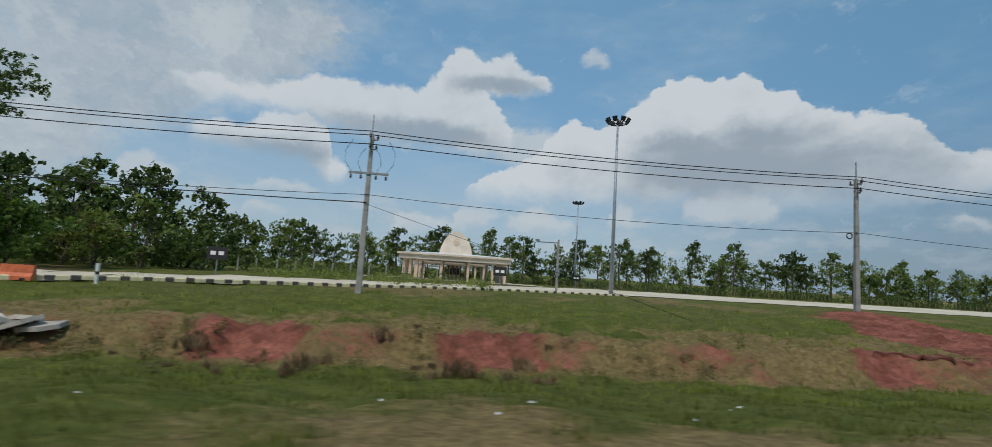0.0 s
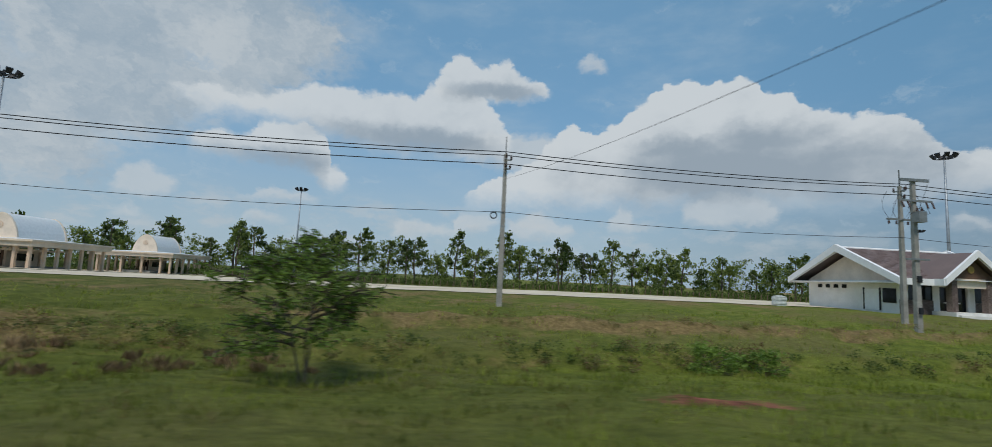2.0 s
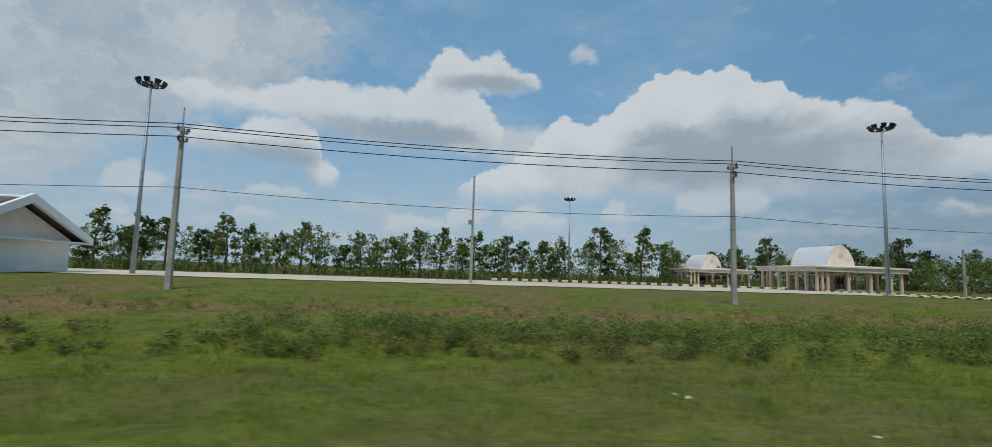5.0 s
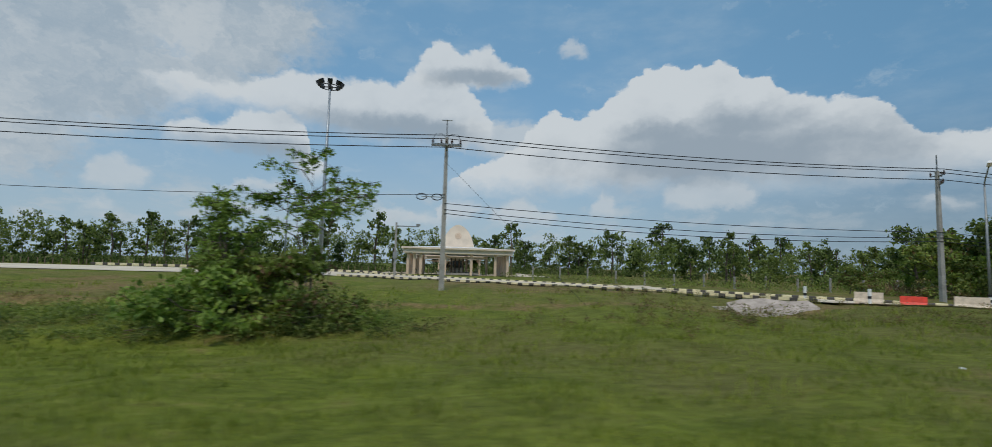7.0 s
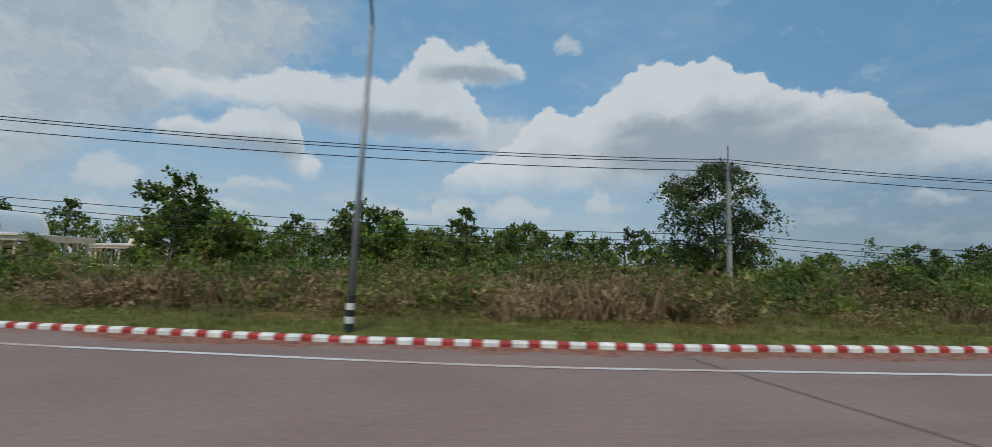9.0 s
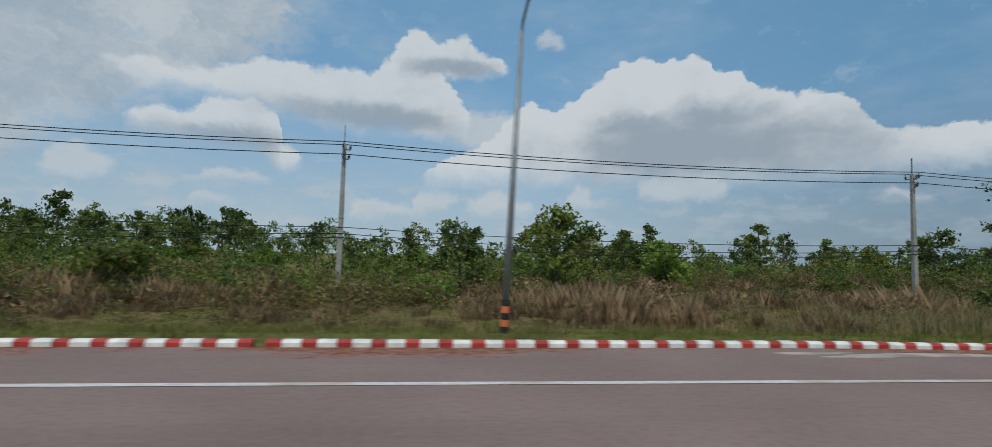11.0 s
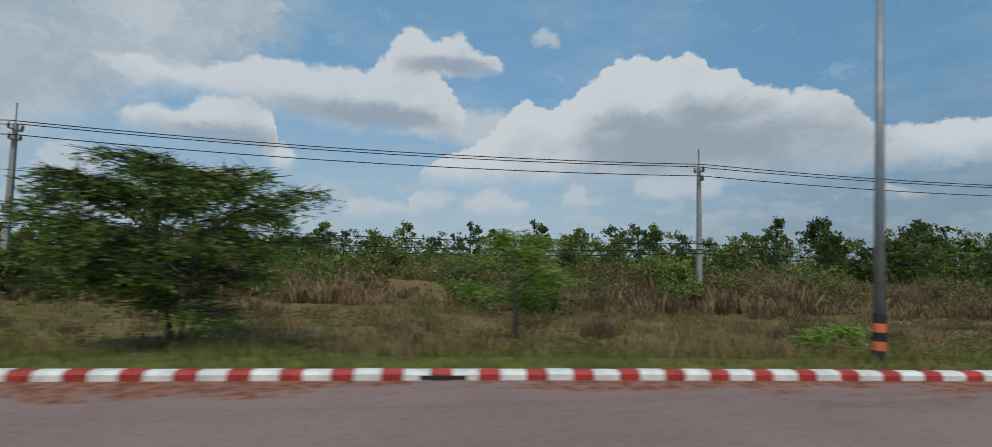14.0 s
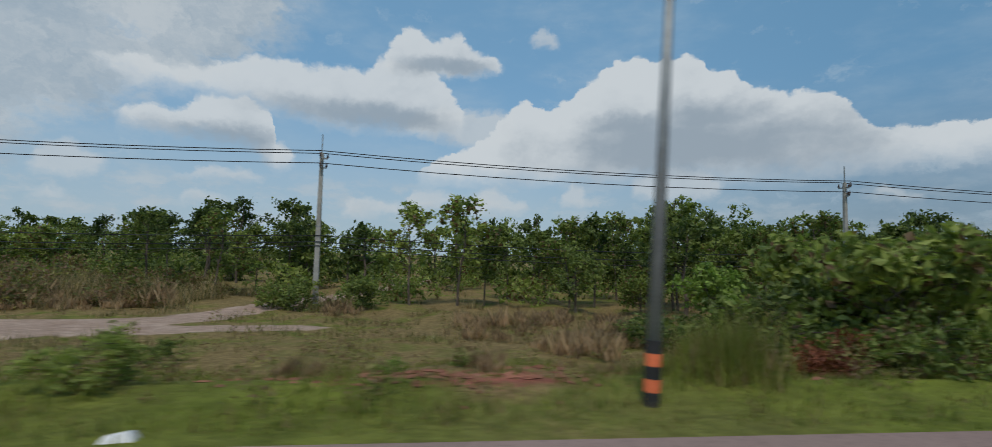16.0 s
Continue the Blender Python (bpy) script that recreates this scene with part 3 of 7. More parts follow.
KERB_L, ISLAND_L = smooth_line(KERB), smooth_line(ISLAND, 0.5)
kerb_y = lambda x: np.interp(x, KERB_L[:, 0], KERB_L[:, 1])
tangent = np.gradient(ISLAND_L, axis=0)
tangent /= np.hypot(*tangent.T)[:, None]
ISL_POLY = np.vstack([ISLAND_L + 0.14 * np.c_[-tangent[:, 1], tangent[:, 0]], [[205.0, 15.0], [238.0, 13.4]]])


def inside(x, y, poly):
    res = np.zeros(np.shape(x), bool)
    j = len(poly) - 1
    for i in range(len(poly)):
        xi, yi, xj, yj = *poly[i], *poly[j]
        c = (yi > y) != (yj > y)
        with np.errstate(divide="ignore", invalid="ignore"):
            res ^= c & (x < (xj - xi) * (y - yi) / (yj - yi) + xi)
        j = i
    return res


def height(x, y):
    """Height of the ground."""
    x, y = np.asarray(x, float), np.asarray(y, float)
    o = y - road_y(x)
    n = wave(x, y, 9.0, 3) * 0.10 + wave(x, y, 2.6, 4) * 0.05
    plateau = 0.15 + 0.3 * sstep(x, 20, 100) - 0.35 * sstep(x, 240, 262)
    cut = 1 - sstep(x, 40, 56)                              # where the bank is cut bare
    edge = 16.6 + wave(x, 0 * y, 7.0, 9) * 0.5 + wave(x, 0 * y, 1.9, 10) * 0.28 + 1.2 * (1 - sstep(x, -2, 16))
    near_edge = 14.6 * cut + 17.6 * (1 - cut)
    bank = (1 - cut) * (0.56 * sstep(o, 17.5, 19.3) + 0.10 * sstep(o, 19.3, 24.0) + 0.34 * sstep(o, 24.0 + 0.5 * wave(x, 0 * y, 6.0, 65), 25.4 + 0.5 * wave(x, 0 * y, 6.0, 65))) + cut * (0.84 * sstep(o, edge - 1.5, edge + 0.1) + 0.16 * sstep(o, edge, 26))
    z = -0.15 * sstep(o, 4, 6.5) - 1.02 * sstep((o - 6.0) / (near_edge - 6.0), 0.0, 1.0) + (0.95 + 0.12 * cut) * bank + 0.30 * sstep(o, 22, 31) - 0.03 + (plateau - 0.05) * sstep(o, 27, 43) - 0.75 * sstep(o, 62, 112)
    z = z + (1 - cut) * 0.10 * np.exp(-((o - 25.5) / 0.9) ** 2) * (0.6 + 0.8 * wave(x, y, 2.2, 66))
    ridge = np.exp(-((o - 24.6) / 1.3) ** 2) * (0.14 + 0.12 * wave(x, y, 4.0, 14)) * (1 - cut)
    lumps = cut * sstep(x, -16, -8) * sstep(o, 15.2, 16.4) * (1 - sstep(o, 20.5 + 6 * np.exp(-((x - 27.5) / 8.5) ** 2), 25 + 6 * np.exp(-((x - 27.5) / 8.5) ** 2))) * (wave(x, y, 1.7, 61) * 0.10 + wave(x, y, 0.8, 62) * 0.07)
    rough = wave(x, y, 1.3, 12) * 0.08 * sstep(o, 13, 16) * (1 - sstep(o, 25, 28))
    fade = sstep(x, 196, 226)
    z = z * (1 - fade) + fade * (-0.35 * sstep(o, 5, 12) * (1 - sstep(o, 22, 30)) + plateau * sstep(o, 26, 40) - 0.75 * sstep(o, 62, 112))
    z = z + (ridge + rough + lumps) * (1 - fade) + n * sstep(o, 5.5, 8) * (1 - 0.8 * sstep(o, 40, 50))
    mound = 0.55 * np.exp(-(((x - 27.6) / 4.0) ** 2 + ((y - 31.5) / 3.5) ** 2))
    z = z + mound
    # highway side with a kerb
    d = y - kerb_y(x)
    after = sstep(x, 482.5, 486)
    d = d * (1 - after) + (o - 6.3) * after
    gz = lerp(x, [262, 300, 339, 417, 460, 499, 536], [0.10, -0.15, -0.88, -0.88, -1.42, -1.50, -1.80])
    n = n * (1 - np.clip(track_amount(x, y) * 1.3, 0, 0.9))
    top = 0.10 - 0.06 * after
    fall = np.where(d < 5.5, top + 0.62 * (gz - top) * np.clip((d - 1.2) / 4.3, 0, 1), top + (gz - top) * (0.62 + 0.38 * np.clip((d - 5.5) / 14.5, 0, 1)))
    zk = np.where(d < 0.45, -0.09 + 0.05 * after, -0.09 + (fall + 0.09) * sstep(d, 0.3, 0.9) + n * 1.3 * sstep(d, 2, 5))
    isl = inside(x, y, ISL_POLY)
    zi = 0.13 + n * 0.5 * sstep(y, 14.5, 19) + rise(x, y) - 0.95 * np.exp(-(((x - 231.8) / 4.6) ** 2 + ((y - 31.0) / 4.6) ** 2))
    begin = lerp(x, [340, 375, 425, 440, 480], [19, 22.5, 24, 24, 23])
    zk = zk + sstep(x, 345, 380) * (1 - sstep(x, 474, 486)) * sstep(d, begin, begin + 5) * (1 - sstep(d, begin + 14, begin + 26)) * (0.85 + 0.4 * wave(x, y, 13.0, 67))
    zk = zk + 0.22 * np.exp(-(((x - 506.9) / 3.3) ** 2 + ((o - 9.6) / 1.9) ** 2)) * (1 + 0.35 * wave(x, y, 1.6, 68))
    zk = zk + np.where(d < 12, rise(x, y), rise(x, y) * (1 - sstep(d, 12, 25)))
    t = sstep(x, 214, 234)
    left = np.where(isl, z * (1 - t) + zi * t, z)
    beyond = (d > 0.45) & (x > 205)
    mixed = np.where(isl, left, np.where(x > 232, zk, np.where(beyond, z, np.where((x > 205) & (o > 40), np.minimum(z, plateau - 0.02), z))))
    return np.where(np.abs(o) < 4, -0.08, np.where(o < -4, -0.15, mixed))


def soil_amount(x, y):
    o = y - road_y(x)
    red = sstep(x, -16, -8) * (1 - sstep(x, 38, 46)) * sstep(o, 14.0, 15.0) * (1 - sstep(o, 17.2 + 9.5 * np.exp(-((x - 27.5) / 8.5) ** 2), 18.6 + 12.5 * np.exp(-((x - 27.5) / 8.5) ** 2)))
    lip = 16.6 + wave(x, 0 * y, 7.0, 9) * 0.5 + wave(x, 0 * y, 1.9, 10) * 0.28 + 1.2 * (1 - sstep(x, -2, 16))
    face = 0.47 * sstep(x, -16, -8) * sstep(o, lip - 1.8, lip - 1.3) * (1 - sstep(o, lip + 0.0, lip + 0.6)) * (0.85 + 0.4 * wave(x, 0 * y, 4.0, 22))
    east = sstep(x, 19, 24)
    red = red * 1.14 * east + face * (1 - east) + 0.34 * sstep(wave(x, y, 12.0, 21), 0.1, 0.6) * sstep(o, 14, 15) * (1 - sstep(o, 18, 20)) * (x < 70)
    red = np.maximum(red, 0.9 * np.exp(-(((x - 27.6) / 5.0) ** 2 + ((y - 30.5) / 3.5) ** 2)))
    red = np.maximum(red, 0.72 * np.exp(-(((x - 67.4) / 2.6) ** 2 + ((o - 9.8) / 1.2) ** 2)))
    red = np.maximum(red, 0.40 * np.exp(-(((x - 16) / 13.0) ** 2 + ((o - 5.4) / 1.9) ** 2)))
    red = np.maximum(red, 0.38 * np.exp(-(((x - 232) / 7.0) ** 2 + ((o - 6.0) / 1.0) ** 2)))
    red = np.maximum(red, (0.58 + 0.35 * wave(x, y, 1.5, 69)) * np.exp(-(((x - 506.4) / 3.6) ** 2 + ((o - 8.0) / 1.0) ** 2)))
    red = np.maximum(red, 0.8 * np.exp(-(((x - 491.4) / 0.9) ** 2 + ((o - 6.7) / 0.5) ** 2)))
    return np.clip(red, 0, 1)


def dry_amount(x, y):
    o = y - road_y(x)
    d = y - kerb_y(x)
    q = (0.42 * sstep(x, 262, 285) * sstep(d, 1.0, 4) + 0.20 * sstep(x, 425, 440) * sstep(d, 0.8, 2.0)) * (1 - 0.15 * sstep(x, 484, 490)) + 0.42 * sstep(wave(x, y, 8.0, 31), -0.1, 0.7) + 0.22 * sstep(wave(x, y, 2.4, 36), 0.0, 0.6) * sstep(d, 1.0, 2.5)
    bare = 1.15 * np.exp(-(((x - 16) / 14.0) ** 2 + ((o - 5.2) / 2.5) ** 2)) + 0.6 * np.exp(-(((x - 232) / 6.0) ** 2 + ((o - 5.9) / 1.0) ** 2)) + 0.35 * sstep(x, 222, 230) * np.exp(-((o - 8.5) / 2.0) ** 2)
    lip = 16.6 + wave(x, 0 * y, 7.0, 9) * 0.5 + 1.2 * (1 - sstep(x, -2, 16))
    worn = 0.55 * sstep(o, lip - 2.4, lip - 1.4) * (1 - sstep(o, lip + 0.2, lip + 1.2)) * (1 - sstep(x, 22, 26)) * (x > -20)
    q = q + 0.75 * np.exp(-(((x - 507.3) / 3.4) ** 2 + ((o - 9.0) / 1.9) ** 2))
    q = q + 0.14 * sstep(x, 452, 458) * (1 - sstep(x, 476, 482)) * sstep(d, 1.2, 2.5) * (1 - sstep(d, 7, 10))
    ditch = 0.16 * np.exp(-((o - 18.2 - 0.5 * wave(x, 0 * y, 9.0, 35)) / 0.9) ** 2) + 0.62 * np.exp(-((o - 25.0) / 1.5) ** 2)
    return np.clip(np.where(x < 255, bare + worn + 0.26 * (1 - sstep(x, 44, 58)) * (1 - sstep(o, 9, 14)) * (0.6 + 0.6 * wave(x, y, 6.0, 38)) + 0.30 * sstep(wave(x, y, 13.0, 33), 0.0, 0.7) + ditch * sstep(x, 44, 54) + 0.46 * sstep(o, 14.5, 15.5) * (1 - sstep(o, 19, 25)) * (1 - sstep(x, 44, 54)) + 0.34 * sstep(o, 25, 28) * (1 - sstep(o, 50, 60)), q), 0, 1)


# gravel track: centre line with half widths, then the pull-off and a spur
TRACK = [(484.6, 6.6, 1.6), (484.9, 8.2, 1.8), (485.0, 13.6, 2.5), (486.4, 16.0, 2.1), (488.0, 17.6, 2.2), (489.6, 20.0, 3.2), (491.5, 23.0, 3.2), (494.6, 26.5, 1.7), (497.0, 33.0, 1.4), (500.6, 42.0, 1.3), (505.0, 58.0, 1.2), (511.0, 80.0, 1.2)]
PULL_OFF = [(468.0, 27.0, 0.7), (476.0, 25.6, 1.0), (483.0, 23.8, 2.2), (490.0, 23.0, 2.6)]
SPUR = [(490.0, 21.6, 2.0), (496.0, 21.6, 1.7), (501.0, 22.9, 0.8)]


def along(x, y, line):
    best = np.full(np.shape(x), -99.0)
    for (ax_, ay_, aw), (bx_, by_, bw) in zip(line[:-1], line[1:]):
        dx, dy = bx_ - ax_, by_ - ay_
        f = np.clip(((x - ax_) * dx + (y - ay_) * dy) / (dx * dx + dy * dy), 0, 1)
        best = np.maximum(best, aw + (bw - aw) * f - np.hypot(x - ax_ - dx * f, y - ay_ - dy * f))
    return best


def track_amount(x, y):
    x, y = np.asarray(x, float), np.asarray(y, float)
    q = np.maximum(along(x, y, TRACK), np.maximum(along(x, y, PULL_OFF), along(x, y, SPUR)))
    return np.where(x > 460, np.clip(0.5 + q * 0.55, 0, 1), 0)


def clay_amount(x, y):
    o = y - road_y(x)
    edge = 16.6 + wave(x, 0 * y, 7.0, 9) * 0.5 + wave(x, 0 * y, 1.9, 10) * 0.28 + 1.2 * (1 - sstep(x, -2, 16))
    up = (o - (edge - 1.75)) / 1.45                             # 0 at the foot of the cut, 1 at its lip
    flute = np.clip(0.60 + 0.50 * wave(x, 0 * y, 1.15, 19) + 0.25 * wave(x, y, 0.5, 20), 0, 1)
    return np.clip(sstep(x, 18, 24) * (1 - sstep(x, 40, 45)) * sstep(up, -0.15, 0.02) * (0.15 + sstep(flute * 1.15 - up, -0.05, 0.2)) * (1 - sstep(up, 0.75, 0.95)), 0, 1)


def axis(lo, hi, step, far, grow=1.25):
    mid = list(np.arange(lo, hi + step / 2, step))
    a, s = [lo], step
    while a[-1] > -far:
        s *= grow
        a.append(a[-1] - s)
    b, s = [hi], step
    while b[-1] < far:
        s *= grow
        b.append(b[-1] + s)
    return np.array(a[1:][::-1] + mid + b[1:])


gx = np.unique(np.r_[axis(-45, 560, 1.0, 3500, 1.3), np.arange(-14, 46, 0.25), np.arange(238, 257, 0.25)])
gv = axis(4.2, 27, 0.4, 3500, 1.3)
gv = np.unique(np.r_[gv, np.arange(14.0, 18.0, 0.2)])
gv = gv[(gv < 4.0) | (gv >= 4.2)]
GX, GV = np.meshgrid(gx, gv, indexing="ij")
GY = GV + road_y(np.clip(GX, -60, 620))
GZ = height(GX, GY)
far_dip = sstep(np.abs(GV), 300, 3000) * 1.0
idx = np.arange(GX.size).reshape(GX.shape)
quads = np.stack([idx[:-1, :-1], idx[1:, :-1], idx[1:, 1:], idx[:-1, 1:]], -1).reshape(-1, 4)
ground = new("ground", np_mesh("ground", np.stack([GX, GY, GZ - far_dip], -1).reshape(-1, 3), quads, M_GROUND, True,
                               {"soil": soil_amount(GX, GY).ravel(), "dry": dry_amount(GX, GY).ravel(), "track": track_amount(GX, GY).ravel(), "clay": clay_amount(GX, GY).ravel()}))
tagged(ground, "grassy verge with bare red earth and dry patches", "ground", kind="structure")


def strip(name, left, right, z, mat, label, category="road", lift=0.0, follow=False, m=6, dirt=None, sink=0.0):
    """A sheet between two lines of points; z a number or one for each pair."""
    left, right = np.asarray(left, float), np.asarray(right, float)
    n = len(left)
    f = np.linspace(0, 1, m + 1)[None, :, None]
    q = left[:, None, :] * (1 - f) + right[:, None, :] * f
    zz = z(q[..., 0], q[..., 1]) if callable(z) else height(q[..., 0], q[..., 1]) if follow else np.broadcast_to(np.asarray(z, float).reshape(-1, 1) if np.ndim(z) else z, q.shape[:2])
    V = np.concatenate([q, zz[..., None] + lift + sink * f], -1).reshape(-1, 3)
    k = np.arange(n * (m + 1)).reshape(n, m + 1)
    F = np.stack([k[:-1, :-1], k[:-1, 1:], k[1:, 1:], k[1:, :-1]], -1).reshape(-1, 4)
    ob = new(name, np_mesh(name, V, F, mat, True, attrs={"dirt": np.broadcast_to(dirt(q[..., 0], q[..., 1]) if callable(dirt) else dirt, q.shape[:2]).ravel()} if dirt is not None else None))
    return tagged(ob, label, category, kind="structure")


def paired(a, b, n):
    """Two lines resampled to the same number of points."""
    out = []
    for line in (a, b):
        line = np.array(line, float)
        d = np.r_[0, np.cumsum(np.hypot(*np.diff(line, axis=0).T))]
        s = np.linspace(0, d[-1], n)
        out.append(np.c_[np.interp(s, d, line[:, 0]), np.interp(s, d, line[:, 1])])
    return out


# highway under and beside the camera
hx = np.arange(-400, 901, 4.0)
hy = road_y(np.clip(hx, -400, 900))
strip("road_highway", np.c_[hx, hy + 4.0], np.c_[hx, hy - 9.0], 0.0, M_ASPHALT, "worn grey asphalt highway lanes")
# slip lane out to the far kerb; the island lies on it
ax = np.arange(241, 521, 1.0)
far_edge = np.where(ax < 483, kerb_y(ax) - 0.05, road_y(ax) + lerp(ax, [483, 489, 498, 503], [6.1, 4.5, 4.6, 5.25]))
strip("road_lane", np.c_[ax, far_edge], np.c_[ax, road_y(ax) + 3.6], rise, M_ASPHALT, "worn reddish grey asphalt slip lane beside the kerb", m=24, lift=-0.004,
      dirt=lambda x, y: 0.95 * np.exp(-(((x - 266) / 10.0) ** 2 + ((y - 10.6) / 2.6) ** 2)) + 0.5 * np.exp(-(((x - 247) / 6.0) ** 2 + ((y - 11.6) / 0.9) ** 2)))
# concrete ramp from the weigh station to the slip lane
rn, rf = paired([(198, 59), (205, 57.5), (217, 50.0), (226, 43.5), (233.2, 37.6), (240.8, 30.2), (244.3, 26.8)], [(198, 77), (205, 71), (214, 62), (226.6, 50.8), (232, 45.8), (238, 39.8), (244.8, 33.8)], 40)
RAMP_Z = lambda x, y: np.maximum(height(x, y) + 0.07, lerp(x, [198, 230, 244.5], [0.50, 0.42, 0.27]))
strip("road_ramp", rf, rn, RAMP_Z, M_CONCRETE_ROAD, "pale concrete exit ramp between striped kerbs", m=12)
apx = np.arange(14, 204, 2.0)
strip("road_apron", np.c_[apx, lerp(apx, [14, 30, 60, 200], [66, 84, 92, 92])], np.c_[apx, lerp(apx, [14, 22, 60, 100, 204], [49, 51.5, 53.5, 53, 57.5])], 0, M_CONCRETE_ROAD,
      "wide pale concrete apron of a weigh station", lift=0.06, follow=True, m=20)
for x0, x1, y0, y1 in ((203.0, 236.0, 79.0, 134.0), (-13.0, 13.0, 67.0, 122.0)):
    sx = np.arange(x0, x1, 1.5)
    strip("road_apron", np.c_[sx, 0 * sx + y1], np.c_[sx, 0 * sx + y0], 0, M_CONCRETE_ROAD, "pale concrete lanes under the gate shelters", lift=0.07, follow=True, m=40)
en, ef = paired([(-70, -12), (-40, 10), (-18, 27.5), (-9, 34.6), (5, 45.0), (18, 50.0)], [(-78, -6), (-49, 16), (-25, 34), (-15, 42), (1, 55), (16, 66)], 60)
strip("road_entry", ef, en, 0, M_CONCRETE_ROAD, "pale concrete entry ramp between striped kerbs", lift=0.06, follow=True)

# ======== road paint ========
LINE = smooth_line([(244.5, 33.0), (247.1, 31.4), (253, 28.0), (259.5, 24.2), (265.0, 20.9), (270.6, 18.9), (273.3, 18.3), (275.7, 17.7), (281, 16.5), (290, 15.6), (320, 15.0), (354.6, 13.7), (361, 13.15), (369.3, 12.95), (378.0, 12.65), (387.1, 12.22),
                    (393.5, 11.7), (400.8, 11.05), (409.5, 10.3), (416, 9.8), (420.6, 9.45), (425.4, 8.95), (431.1, 8.5), (444, 7.3), (460, 6.0), (476, 4.8), (500, 3.4), (520, 2.2)])
GORE = smooth_line([(245.0, 27.4), (248.5, 25.2), (251.0, 23.6), (253.25, 21.8), (255.8, 20.1), (258.5, 18.65), (261, 17.4), (263.6, 16.25), (266.1, 15.3), (268.3, 14.5), (270.8, 13.75), (275, 12.5), (280, 11.5), (290, 10.3), (310, 9.8)])


def ribbon(name, line, width, z, mat, label, parent=None):
    line = np.asarray(line)
    t = np.gradient(line, axis=0)
    t /= np.hypot(*t.T)[:, None]
    nrm = np.c_[-t[:, 1], t[:, 0]] * width / 2
    return strip(name, line + nrm, line - nrm, rise, mat, label, "road marking", m=2, lift=z)


ribbon("edge_line", LINE, 0.17, 0.004, M_LINE, "solid white painted edge line on asphalt")
ribbon("gore_line", GORE, 0.20, 0.004, M_LINE, "solid white painted line round the hatched gore")
ribbon("gore_line", smooth_line([(254.5, 15.75), (255.0, 15.2), (256.1, 14.2), (258.0, 13.3), (262, 12.4), (268, 11.2), (280, 10.2)]), 0.20, 0.004, M_LINE, "solid white painted line round the hatched gore")
HATCH = [(254.65, 18.4, 257.0, 19.5), (254.75, 15.9, 259.3, 18.05), (256.7, 15.1, 261.2, 17.15), (259.6, 14.2, 263.7, 16.05), (262.0, 13.0, 266.3, 15.05), (264.5, 12.1, 269.0, 14.2),
         (267.0, 11.4, 271.5, 13.4), (269.4, 10.9, 273.9, 12.7), (272.0, 10.6, 276.4, 11.95), (274.6, 10.4, 279.0, 11.5)]
for x0, y0, x1, y1 in HATCH:
    loop = [(x0, y0), (x0 + 0.84, y0 - 0.02), (x1 + 0.62, y1 - 0.15), (x1 - 0.2, y1)]
    b = MB().hull([(u, v, -0.03) for u, v in loop], [(u, v, 0.004) for u, v in loop])
    tagged(part("hatch_stripe", b, M_LINE), "white painted diagonal stripe on asphalt", "road marking", "gore hatching", "structure")

# tar seam across the slip lane
strip("tar_seam", [(284.72, 17.6), (284.95, 15.4), (285.14, 14.0), (285.36, 12.5), (285.6, 11.2)], [(284.79, 17.6), (285.02, 15.4), (285.21, 14.0), (285.43, 12.5), (285.67, 11.2)], 0.0, plain("worn tar", (0.165, 0.124, 0.110), 0.85), "dark tar seam across the asphalt", "road marking", m=2, lift=0.003)

# shallow puddle on the gore
pud = [(260.2 + 2.2 * math.cos(a) * (1 + 0.16 * math.sin(3 * a + 0.4)), 12.85 + 0.50 * math.sin(a) * (1 + 0.22 * math.sin(2 * a + 1.0))) for a in np.linspace(0, 6.2832, 41)[:-1]]
tagged(part("puddle", MB().hull([(u, v, -0.02) for u, v in pud], [(u, v, 0.007) for u, v in pud]), plain("muddy standing water", (0.055, 0.042, 0.036), 0.04, vary=0.2, bump=0.01)), "shallow muddy puddle on worn asphalt", "puddle", kind="structure")

# ======== power poles ========
# x, y, ground z, kind
POLES = [(-38.5, 29.0, 0.1, "plain"), (-5.59, 30.33, 0.13, "arm"), (27.61, 31.94, 0.24, "coil"), (64.79, 33.94, 0.21, "coil"), (94.09, 35.78, 0.32, "arm"), (136.61, 37.89, 0.40, "plain"),
         (172.88, 39.06, 0.25, "plain"), (215.31, 39.54, 0.52, "double"), (251.3, 39.18, 0.05, "plain"), (300.4, 40.48, -0.15, "plain"), (339.03, 38.59, -0.90, "plain"),
         (379.87, 37.3, -0.83, "plain"), (417.79, 35.24, -0.88, "plain"), (459.62, 33.8, -1.42, "plain"), (499.4, 32.79, -1.49, "plain"), (536.31, 30.89, -1.82, "plain"),
         (576.0, 28.5, -1.9, "plain"), (616.0, 26.5, -1.9, "plain")]


def insulator(mb, x, y, z, s=1.0):
    for dz, r in ((0.0, 0.05), (0.05, 0.09), (0.10, 0.05), (0.15, 0.085), (0.20, 0.045), (0.27, 0.05)):
        mb.tube([(x, y, z + dz * s), (x, y, z + (dz + 0.04) * s)], r * s, 8)
    return mb


